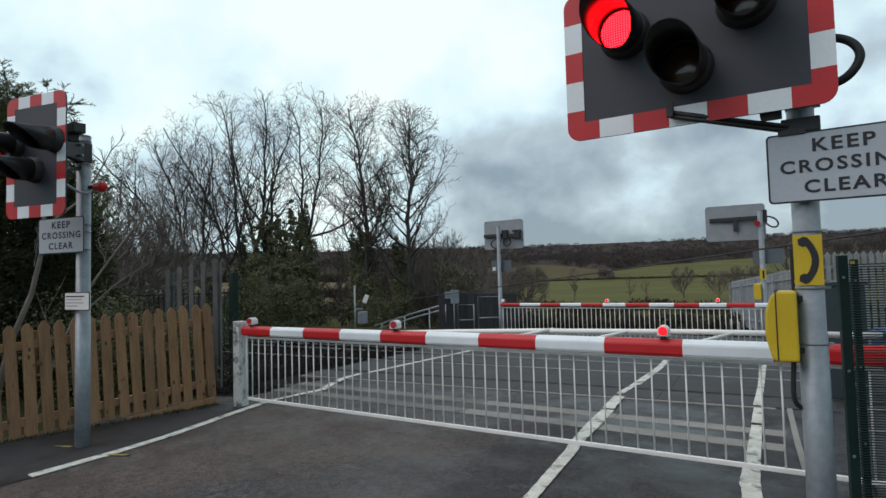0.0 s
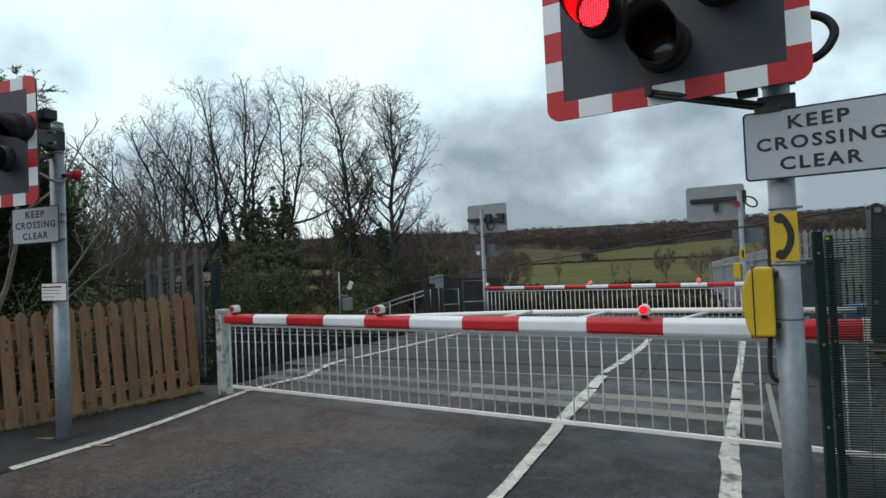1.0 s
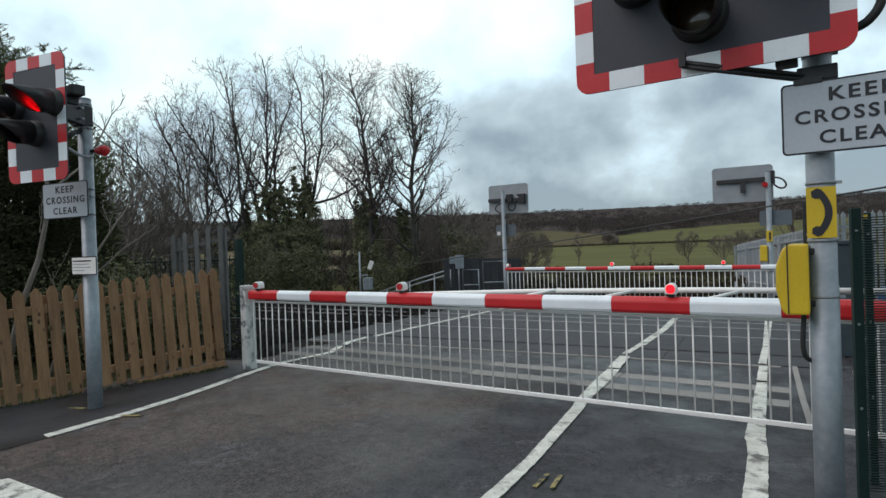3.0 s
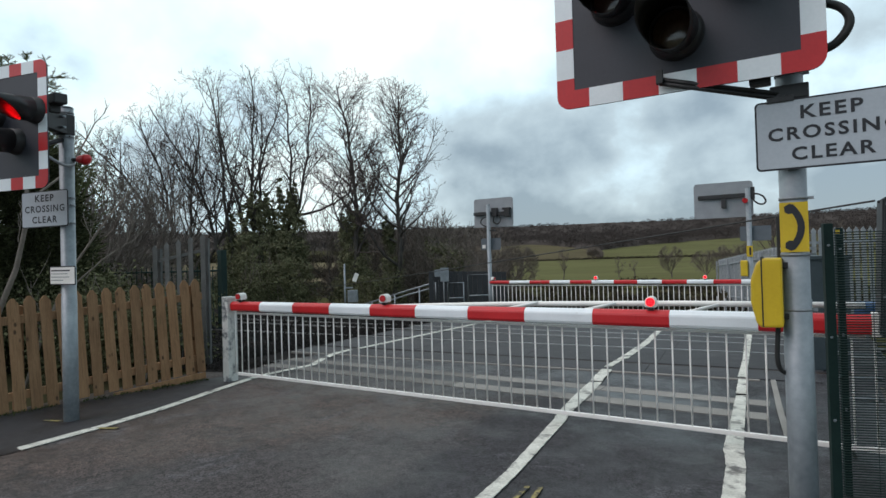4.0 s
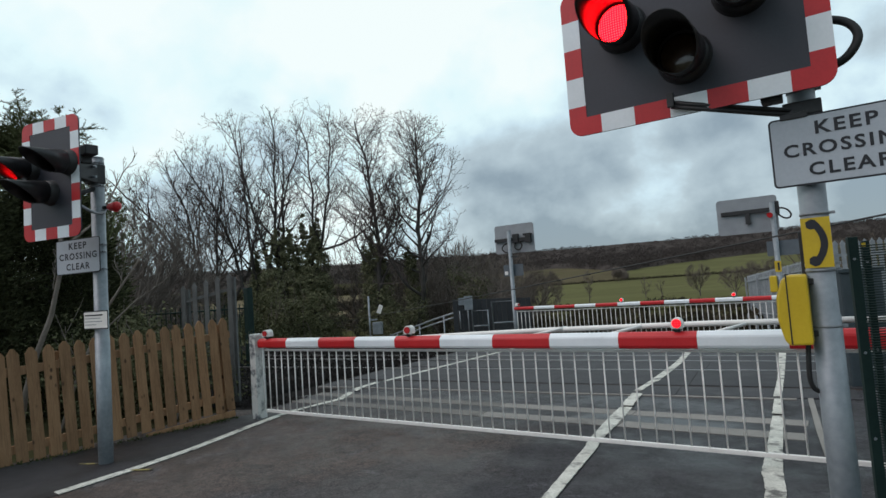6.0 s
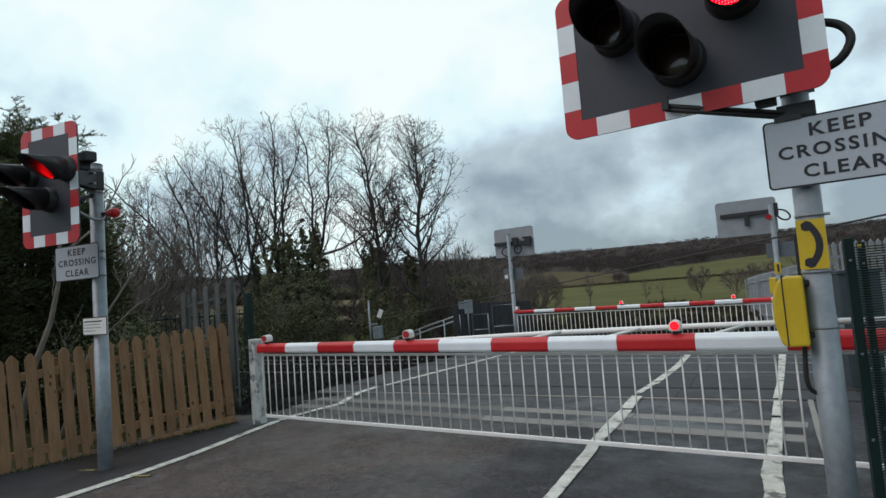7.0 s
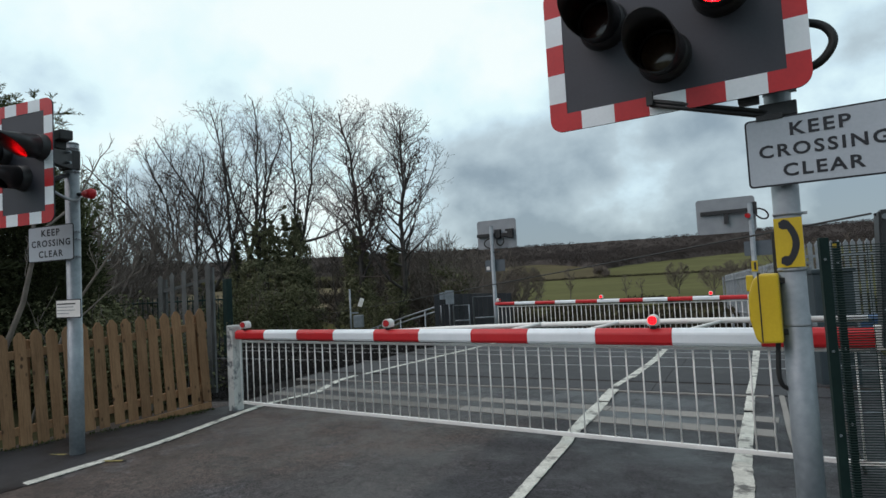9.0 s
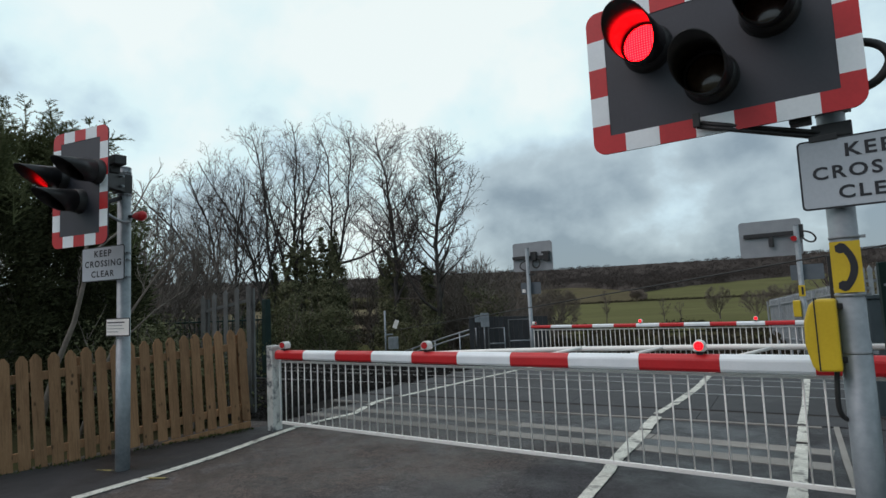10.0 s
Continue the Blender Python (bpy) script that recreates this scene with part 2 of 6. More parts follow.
    L(vec, pit.inputs["Vector"])
    pits = span(pit.outputs["Distance"], 0.055, 0.03)
    holes = calc("MULTIPLY", calc("MAXIMUM", crack, calc("MULTIPLY", pits, span(broad, 0.5, 0.55))), 0.75)
    col = blend(holes, col, (0.010, 0.0095, 0.010))
    L(col, bs.inputs["Base Color"])
    L(span(calc("ADD", broad, calc("MULTIPLY", mid, 0.5)), 0.6, 0.92, 0.42, 0.85), bs.inputs["Roughness"])
    bp = N("ShaderNodeBump"); bp.inputs["Strength"].default_value, bp.inputs["Distance"].default_value = 0.55, 0.006
    L(calc("SUBTRACT", calc("ADD", calc("MULTIPLY", sc.outputs[0], 0.4), calc("ADD", small, calc("MULTIPLY", grit, 0.4))), holes), bp.inputs["Height"])
    L(bp.outputs[0], bs.inputs["Normal"])
    return m


ASPHALT = road_surface()
ASPHALT_BLACK = asphalt("new_black_asphalt", (0.017, 0.0155, 0.018), (0.030, 0.028, 0.031), (0.040, 0.037, 0.040), 0.33)
PANEL = mat("crossing_panel", (0.0175, 0.0168, 0.0198), (0.0375, 0.0358, 0.0405), 3.0, 0.72, bump=0.35, fine=90, spot=(0.058, 0.056, 0.060), spots=0.44, spot_scale=1.6, vary=0.12)
CONCRETE_DIRTY = mat("dirt_covered_concrete", (0.120, 0.111, 0.102), (0.190, 0.176, 0.161), 2.0, 0.85, bump=0.4, fine=80, spot=(0.070, 0.065, 0.061), spots=0.44, spot_scale=1.6, vary=0.08)
CONCRETE = mat("pale_concrete", (0.18, 0.168, 0.155), (0.265, 0.248, 0.228), 2.5, 0.85, bump=0.4, fine=80, spot=(0.10, 0.094, 0.089), spots=0.38, spot_scale=3, vary=0.10)
PAINT_LINE = mat("worn_line_paint", (0.46, 0.45, 0.40), (0.68, 0.67, 0.61), 7, 0.75, bump=0.5, fine=90, spot=(0.12, 0.115, 0.108), spots=0.475, spot_scale=6, grain=0.16)
PAINT_YELLOW = mat("faded_yellow_paint", (0.26, 0.21, 0.07), (0.36, 0.29, 0.11), 8, 0.8, spot=(0.04, 0.038, 0.036), spots=0.56, spot_scale=16)
# near-black tone takes in the shade of the gaps between the stones
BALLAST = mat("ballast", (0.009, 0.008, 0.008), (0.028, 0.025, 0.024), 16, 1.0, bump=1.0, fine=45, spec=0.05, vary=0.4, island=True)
RAIL_STEEL = mat("rail_steel", (0.25, 0.25, 0.25), (0.38, 0.375, 0.37), 8, 0.32, 0.9, bump=0.05)
RAIL_RUST = mat("rusty_rail_side", (0.020, 0.013, 0.010), (0.04, 0.026, 0.02), 12, 0.85)
GALV = mat("galvanised_steel", (0.19, 0.219, 0.242), (0.295, 0.33, 0.355), 9, 0.5, 0.35, bump=0.06, fine=35, spot=(0.225, 0.262, 0.29), spots=0.42, spot_scale=6)
# galvanised steel with the shade of the trees put into its colour
GALV_DARK = mat("weathered_dark_steel", (0.098, 0.100, 0.098), (0.155, 0.158, 0.155), 6, 0.7, 0.2, bump=0.05, vary=0.1)
GALV_DULL = mat("dull_galvanised_steel", (0.23, 0.25, 0.27), (0.36, 0.38, 0.40), 6, 0.6, 0.4, bump=0.05, vary=0.1)
PLATE_BACK = mat("grey_plate_back", (0.24, 0.26, 0.28), (0.31, 0.33, 0.35), 4, 0.55, 0.2, bump=0.03)
BOARD_GREY = mat("dark_grey_backboard", (0.028, 0.030, 0.041), (0.040, 0.042, 0.055), 3, 0.55, bump=0.04)
BLACK = mat("black_plastic", (0.010, 0.010, 0.011), (0.024, 0.024, 0.026), 7, 0.5, bump=0.05)
VISOR = mat("black_visor", (0.014, 0.0135, 0.015), (0.025, 0.024, 0.026), 9, 0.40, bump=0.05)
RUBBER = mat("black_rubber_cable", (0.012, 0.012, 0.012), (0.022, 0.022, 0.022), 20, 0.6)
RED = mat("red_reflective", (0.48, 0.012, 0.016), (0.58, 0.018, 0.022), 5, 0.42, bump=0.03, spot=(0.40, 0.014, 0.018), spots=0.36, spot_scale=6)
WHITE = mat("white_reflective", (0.73, 0.78, 0.81), (0.83, 0.87, 0.90), 5, 0.30, bump=0.03, spot=(0.66, 0.68, 0.68), spots=0.36, spot_scale=6)
WHITE_PAINT = mat("white_painted_metal", (0.76, 0.74, 0.71), (0.86, 0.84, 0.81), 7, 0.45, bump=0.05, spot=(0.56, 0.55, 0.52), spots=0.32, spot_scale=12, vary=0.05)
PEELED = mat("peeling_white_paint", (0.54, 0.55, 0.53), (0.68, 0.68, 0.65), 6, 0.6, bump=0.25, spot=(0.115, 0.128, 0.14), spots=0.51, spot_scale=6)
SIGN_GREY = mat("pale_grey_sign_face", (0.39, 0.43, 0.475), (0.47, 0.51, 0.555), 3, 0.45, bump=0.02)
INK = mat("black_sign_ink", (0.012, 0.013, 0.018), (0.02, 0.02, 0.026), 10, 0.5)
YELLOW = mat("yellow_enamel", (0.53, 0.36, 0.012), (0.62, 0.435, 0.02), 5, 0.38, bump=0.04, spot=(0.46, 0.34, 0.03), spots=0.36, spot_scale=8)
LENS_DARK = mat("unlit_red_lens", (0.060, 0.022, 0.018), (0.095, 0.040, 0.034), 30, 0.16, bump=0.12, fine=160, coat=1.0)
LENS_AMBER = mat("unlit_amber_lens", (0.075, 0.040, 0.024), (0.120, 0.072, 0.046), 30, 0.16, bump=0.12, fine=160, coat=1.0)
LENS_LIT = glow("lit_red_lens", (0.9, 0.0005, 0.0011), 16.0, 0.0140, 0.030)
LAMP_LIT = glow("lit_barrier_lamp", (1.0, 0.001, 0.006), 2.4, 0.019, 0.05)
PALE_WOOD = mat("treated_softwood", (0.222, 0.115, 0.053), (0.338, 0.190, 0.096), 5, 0.75, bump=0.25, fine=40, spot=(0.15, 0.09, 0.04), spots=0.36, spot_scale=4, vary=0.14, stretch=(3, 3, 0.5))


def add_knots(m, col=(0.075, 0.036, 0.016)):
    """Small dark knots and long grain streaks on sawn boards."""
    nt = m.node_tree
    N, L = nt.nodes.new, nt.links.new
    bs = nt.nodes["Principled BSDF"]
    src = bs.inputs["Base Color"].links[0].from_socket
    tc, info = N("ShaderNodeTexCoord"), N("ShaderNodeObjectInfo")
    off = N("ShaderNodeVectorMath"); off.operation = "MULTIPLY_ADD"; off.inputs[1].default_value = (0.0, 0.0, 40.0)
    cx = N("ShaderNodeCombineXYZ"); L(info.outputs["Random"], cx.inputs[2])
    L(cx.outputs[0], off.inputs[0]); L(tc.outputs["Object"], off.inputs[2])
    sq = N("ShaderNodeMapping"); sq.inputs["Scale"].default_value = (11, 0.01, 5.5)
    L(off.outputs[0], sq.inputs[0])
    vo = N("ShaderNodeTexVoronoi"); vo.inputs["Scale"].default_value = 1.0
    L(sq.outputs[0], vo.inputs["Vector"])
    kn = N("ShaderNodeMapRange"); kn.inputs["From Min"].default_value, kn.inputs["From Max"].default_value = 0.19, 0.10
    L(vo.outputs["Distance"], kn.inputs["Value"])
    gr = N("ShaderNodeMapping"); gr.inputs["Scale"].default_value = (130, 130, 3.0)
    L(off.outputs[0], gr.inputs[0])
    ns = N("ShaderNodeTexNoise"); ns.inputs["Scale"].default_value, ns.inputs["Detail"].default_value = 1.0, 5
    L(gr.outputs[0], ns.inputs["Vector"])
    gm = N("ShaderNodeMapRange"); gm.inputs["From Min"].default_value, gm.inputs["From Max"].default_value = 0.52, 0.72
    gm.inputs["To Max"].default_value = 0.55
    L(ns.outputs["Fac"], gm.inputs["Value"])
    mx = N("ShaderNodeMath"); mx.operation = "MAXIMUM"; L(kn.outputs[0], mx.inputs[0]); L(gm.outputs[0], mx.inputs[1])
    mi = N("ShaderNodeMix"); mi.data_type = "RGBA"; mi.inputs[7].default_value = (*col, 1)
    L(mx.outputs[0], mi.inputs["Factor"]); L(src, mi.inputs[6]); L(mi.outputs[2], bs.inputs["Base Color"])


add_knots(PALE_WOOD)
GREEN_STEEL = mat("dark_green_steel", (0.008, 0.022, 0.020), (0.014, 0.034, 0.030), 6, 0.55, bump=0.04, spec=0.2)
CABINET = mat("dark_grey_machine_case", (0.024, 0.026, 0.029), (0.038, 0.040, 0.044), 4, 0.5, bump=0.06)
BARK = mat("bark", (0.036, 0.032, 0.029), (0.080, 0.071, 0.064), 5, 0.9, bump=0.4, fine=25)
TWIG = mat("twigs", (0.056, 0.042, 0.039), (0.100, 0.075, 0.069), 2, 0.9, bump=0)
SCRUB = mat("bare_scrub", (0.122, 0.099, 0.086), (0.205, 0.172, 0.15), 2, 0.9, bump=0)
SAPLING = mat("pale_sapling_bark", (0.15, 0.13, 0.11), (0.25, 0.22, 0.19), 6, 0.85, bump=0.2, fine=40)
IVY = mat("ivy_leaves", (0.078, 0.086, 0.044), (0.195, 0.192, 0.112), 1.2, 0.8, bump=0, spec=0.2, vary=0.5, island=True)
# dark body and paler top tone: shading down the tree is put into colour
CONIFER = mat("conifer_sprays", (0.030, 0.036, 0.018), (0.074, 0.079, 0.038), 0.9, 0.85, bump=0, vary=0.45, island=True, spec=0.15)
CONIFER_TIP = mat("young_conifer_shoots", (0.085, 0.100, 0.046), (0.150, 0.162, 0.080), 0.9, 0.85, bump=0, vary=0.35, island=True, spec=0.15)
SHRUB = mat("dull_green_shrub", (0.060, 0.067, 0.033), (0.138, 0.138, 0.075), 1.2, 0.85, bump=0, vary=0.45, island=True, spec=0.15)
GRASS = mat("rough_winter_grass", (0.036, 0.042, 0.018), (0.080, 0.074, 0.036), 0.5, 0.95, bump=0.6, fine=9, spec=0.0, spot=(0.060, 0.046, 0.030), spots=0.5, spot_scale=0.05)
FIELD = mat("green_pasture", (0.098, 0.099, 0.046), (0.132, 0.130, 0.062), 0.02, 0.95, bump=0.2, fine=0.4, spec=0.0, spot=(0.104, 0.100, 0.050), spots=0.5, spot_scale=0.03)
FIELD_BROWN = mat("brown_field", (0.086, 0.074, 0.046), (0.118, 0.099, 0.062), 0.03, 0.95, bump=0.2, fine=0.5, spec=0.0, spot=(0.092, 0.090, 0.044), spots=0.46, spot_scale=0.012)
FIELD_TAN = mat("tan_stubble", (0.135, 0.110, 0.072), (0.180, 0.150, 0.100), 0.04, 0.95, bump=0.2, fine=0.5, spec=0.0, spot=(0.115, 0.104, 0.062), spots=0.46, spot_scale=0.02)
WOODS = mat("leafless_wood", (0.053, 0.0455, 0.042), (0.077, 0.0665, 0.062), 0.03, 0.95, bump=0, spec=0.0, vary=0.12, island=True)
HEDGE = mat("dark_hedge", (0.036, 0.032, 0.023), (0.064, 0.056, 0.039), 0.2, 0.95, bump=0, spec=0.0, vary=0.35, island=True)
# paler than TWIG: distance haze is put into this colour
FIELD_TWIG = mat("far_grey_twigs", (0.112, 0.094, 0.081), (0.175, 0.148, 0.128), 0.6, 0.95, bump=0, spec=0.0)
PLATE_DULL = mat("dull_blue_grey_plate", (0.085, 0.104, 0.122), (0.120, 0.142, 0.162), 5, 0.6, 0.1, bump=0.03)
WEED = mat("weeds", (0.035, 0.048, 0.016), (0.085, 0.10, 0.035), 3, 0.8, bump=0, vary=0.4, island=True, spec=0.2)
DARK_CLAD = mat("dark_fence_panel", (0.018, 0.020, 0.024), (0.032, 0.035, 0.040), 3, 0.6, bump=0.1, vary=0.15)
BLUE_GREY = mat("blue_grey_paint", (0.026, 0.040, 0.048), (0.042, 0.060, 0.070), 5, 0.5, bump=0.05)
BLUE = mat("blue_plastic", (0.03, 0.09, 0.22), (0.05, 0.13, 0.30), 5, 0.45)


# ---- builders ----
def part(name, bm, material, parent=None, label="", at=None):
    """Links a bmesh as one mesh object under a thing or a part."""
    me = bpy.data.meshes.new(name)
    bm.to_mesh(me)
    bm.free()
    for m in material if isinstance(material, (list, tuple)) else (material,):
        me.materials.append(m)
    ob = new(name, me)
    ob.parent = parent
    if at is not None:
        ob.location = at
    if label:
        tagged(ob, label)
    return ob


def again(ob, parent, at=None, rz=None):
    """Another piece on the same mesh."""
    o = new(ob.name.split(".")[0], ob.data)
    o.parent = parent
    if at is not None:
        o.location = at
    if rz is not None:
        o.rotation_euler = (0, 0, rz)
    return o


def thing(name, label, category, at=(0, 0, 0), rz=0, group="", kind=""):
    ob = new(name)
    ob.matrix_world = pose(*at, 0, 0, rz)
    return tagged(ob, label, category, group, kind)


def poly_mesh(name, verts, faces, material, parent=None, label="", smooth=False):
    me = bpy.data.meshes.new(name)
    me.from_pydata([tuple(v) for v in verts], [], faces)
    me.materials.append(material)
    if smooth:
        me.polygons.foreach_set("use_smooth", [True] * len(me.polygons))
    ob = new(name, me)
    ob.parent = parent
    if label:
        tagged(ob, label)
    return ob


def box(bm, c, s, bevel=0.0, rz=0.0, ry=0.0, rx=0.0):
    m = pose(*c, rx, ry, rz) @ Matrix.Diagonal((*s, 1))
    r = bmesh.ops.create_cube(bm, size=1, matrix=m)
    if bevel:
        es = list({e for v in r["verts"] for e in v.link_edges})
        bmesh.ops.bevel(bm, geom=es, offset=bevel, segments=2, affect="EDGES", profile=0.6)
    return bm


def tube(bm, pts, radii, seg=8, caps=True):
    """A tube along points; radii one number or one a point."""
    pts = [Vector(p) for p in pts]
    if not hasattr(radii, "__len__"):
        radii = [radii] * len(pts)
    rings, n = [], len(pts)
    side = None
    for i, p in enumerate(pts):
        d = (pts[min(i + 1, n - 1)] - pts[max(i - 1, 0)]).normalized()
        if side is None:
            side = d.orthogonal().normalized()
        side = (side - d * side.dot(d)).normalized()
        up = d.cross(side)
        rings.append([bm.verts.new(p + radii[i] * (math.cos(a) * side + math.sin(a) * up)) for a in (2 * math.pi * k / seg for k in range(seg))])
    for a, b in zip(rings, rings[1:]):
        for k in range(seg):
            f = bm.faces.new((a[k], a[(k + 1) % seg], b[(k + 1) % seg], b[k]))
            f.smooth = seg > 5
    if caps:
        bm.faces.new(rings[0][::-1])
        bm.faces.new(rings[-1])
    return bm


def slab(bm, outline, y0, y1):
    """A plate: an outline in x and z, from y0 to y1."""
    a = [bm.verts.new((x, y0, z)) for x, z in outline]
    b = [bm.verts.new((x, y1, z)) for x, z in outline]
    bm.faces.new(a)
    bm.faces.new(b[::-1])
    n = len(a)
    for i in range(n):
        bm.faces.new((a[i], b[i], b[(i + 1) % n], a[(i + 1) % n]))
    bmesh.ops.recalc_face_normals(bm, faces=bm.faces)
    return bm


def rounded(w, h, r, k=6):
    """Outline of a rounded rectangle about the origin."""
    out = []
    for cx, cz, a0 in ((w / 2 - r, h / 2 - r, 0), (-w / 2 + r, h / 2 - r, 90), (-w / 2 + r, -h / 2 + r, 180), (w / 2 - r, -h / 2 + r, 270)):
        for i in range(k + 1):
            a = radians(a0 + 90 * i / k)
            out.append((cx + r * math.cos(a), cz + r * math.sin(a)))
    return out


def strip(bm, rows, z):
    """A flat painted strip from rows of (x left, y left, x right, y right), with a little thickness."""
    rows = [(Vector((a, b, z)), Vector((c, d, z))) for a, b, c, d in rows]
    top = [(bm.verts.new(p), bm.verts.new(q)) for p, q in rows]
    low = [(bm.verts.new(p - Vector((0, 0, 0.006))), bm.verts.new(q - Vector((0, 0, 0.006)))) for p, q in rows]
    for i in range(len(rows) - 1):
        bm.faces.new((top[i][0], top[i][1], top[i + 1][1], top[i + 1][0]))
        bm.faces.new((top[i][1], low[i][1], low[i + 1][1], top[i + 1][1]))
        bm.faces.new((top[i][0], top[i + 1][0], low[i + 1][0], low[i][0]))
    bm.faces.new((top[0][0], low[0][0], low[0][1], top[0][1]))
    bm.faces.new((top[-1][0], top[-1][1], low[-1][1], low[-1][0]))
    return bm


def ragged(rows, step=0.06, amount=0.012, seed=1):
    """The same strip with many short uneven steps along its edges."""
    rng = random.Random(seed)
    out = []
    for a, b in zip(rows, rows[1:]):
        n = max(1, int(math.dist(a[:2], b[:2]) / step))
        for i in range(n):
            t = i / n
            r = [p + (q - p) * t for p, q in zip(a, b)]
            r[0] += rng.uniform(-amount, amount)
            r[2] += rng.uniform(-amount, amount)
            out.append(r)
    out.append(list(rows[-1]))
    return out


def text(words, height, width, material, parent, at, name="lettering", bold=0.024):
    """Words in the built-in font as a thin mesh, their middle at the given place, facing -y."""
    cu = bpy.data.curves.new("lettering", "FONT")
    cu.body, cu.size, cu.extrude, cu.offset = words, 1.0, 0.0, bold
    cu.space_character = 1.22
    cu.resolution_u = 3
    tmp = new("lettering", cu)
    me = bpy.data.meshes.new_from_object(tmp)
    bpy.data.objects.remove(tmp)
    xs, ys = [v.co.x for v in me.vertices], [v.co.y for v in me.vertices]
    w, h = max(xs) - min(xs), max(ys) - min(ys)
    cx, cy = (max(xs) + min(xs)) / 2, (max(ys) + min(ys)) / 2
    for v in me.vertices:
        v.co = ((v.co.x - cx) / w * width, 0.0, (v.co.y - cy) / h * height)
    me.materials.append(material)
    ob = new(name, me)
    ob.parent, ob.location = parent, at
    return ob


def smooth(x, a, b):
    t = min(1.0, max(0.0, (x - a) / (b - a)))
    return t * t * (3 - 2 * t)


# ---- the ground: flat round the crossing, falling to a valley, rising to a wooded ridge ----
def land(x, y):
    r = math.hypot(x, y)
    z = -0.03 - 0.2 * smooth(y, 12.6, 14.3)
    z += -5.3 * smooth(r, 24, 130)
    z += 6.6 * smooth(r, 190, 520) + 24.0 * smooth(r, 430, 960) + 33.0 * smooth(r, 820, 1250)
    if r > 60:
        z += min(1.0, (r - 60) / 300) * 5.0 * noise.noise(Vector((x / 260, y / 260, 3.0)))
    if y > 15:
        z -= 2.2 * smooth(y, 15, 34) * (1 - smooth(r, 60, 150))
    if x < -7.2:
        z -= 0.35 * smooth(-x, 7.2, 9.5) * smooth(y, 2.6, 5.6) * (1 - smooth(y, 13.2, 15.5))
    return z


def polar_sheet(r0, r1, nr, a0, a1, na, lift, power=1.0):
    vs, fs = [], []
    for i in range(nr + 1):
        r = r0 + (r1 - r0) * (i / nr) ** power
        for j in range(na + 1):
            a = radians(a0 + (a1 - a0) * j / na)
            x, y = -r * math.sin(a), r * math.cos(a)
            vs.append((x, y, land(x, y) + lift))
    for i in range(nr):
        for j in range(na):
            k = i * (na + 1) + j
            fs.append((k, k + na + 1, k + na + 2, k + 1))
    return vs, fs


def ground():
    vs, fs = polar_sheet(0.5, 3400, 150, 0, 360, 240, 0.0, 2.6)
    n = len(vs)
    vs.append((0, 0, -0.03))
    fs += [(n, j, j + 1) for j in range(240)]
    tagged(poly_mesh("ground", vs, [f[::-1] for f in fs], GRASS, smooth=True), "rough winter grass land falling into a valley", "ground", kind="structure")
    # fields: nearer and farther bounds by bearing, left and right bounds that may slant
    for m, near, far, left, right, label in (
            (FIELD, lambda b: 118, lambda b: hedge_line(b) - 3, (25.5, 25.5), (-6, -6), "green pasture in the valley"),
            (FIELD, lambda b: hedge_line(b) + 3, lambda b: wood_edge(b) + 12, (16.5, 17.4), (-8, -8), "green pasture on the hillside"),
            (FIELD_BROWN, lambda b: hedge_line(b) + 3, lambda b: wood_edge(b) + 12, (33, 33), (16.62, 17.52), "brown rough field on the hillside"),
            (FIELD_TAN, lambda b: 150, lambda b: 430, (60, 60), (34, 34), "tan stubble field in the valley")):
        vs, fs, n = [], [], 44
        for i in range(n + 1):
            f = i / n
            lb, rb = left[0] + (left[1] - left[0]) * f, right[0] + (right[1] - right[0]) * f
            for j in range(n + 1):
                b = rb + (lb - rb) * j / n
                r = near(b) + (far(b) - near(b)) * f
                x, y = -r * math.sin(radians(b)), r * math.cos(radians(b))
                vs.append((x, y, land(x, y) + 0.35))
        fs = [(i * (n + 1) + j, i * (n + 1) + j + 1, (i + 1) * (n + 1) + j + 1, (i + 1) * (n + 1) + j) for i in range(n) for j in range(n)]
        tagged(poly_mesh("field", vs, fs, m, smooth=True), label, "field", kind="structure")


def along(b, knots):
    """A value read off straight stretches between (bearing, value) knots."""
    for (b0, v0), (b1, v1) in zip(knots, knots[1:]):
        if b <= b1:
            return v0 + (v1 - v0) * max(0.0, (b - b0) / (b1 - b0))
    return knots[-1][1]


def hedge_line(b):
    return along(b, ((-10, 372), (6, 378), (12, 396), (17, 408), (24, 410), (34, 400)))


def wood_edge(b):
    """How far off the ridge wood begins, by bearing."""
    return along(b, ((-12, 720), (2, 705), (6, 685), (11, 628), (14.5, 575), (16.6, 520), (17.6, 545), (20, 620), (23, 690), (30, 660), (45, 700), (76, 720))) + 9 * noise.noise(Vector((b / 1.3, 0, 7)))


ground()


# ---- road, footway and crossing deck ----
def sheet(name, outline, z, material, label, cat, cells=0):
    bm = bmesh.new()
    bm.faces.new([bm.verts.new((x, y, z)) for x, y in outline])
    ob = part(name, bm, material)
    return tagged(ob, label, cat, kind="structure")


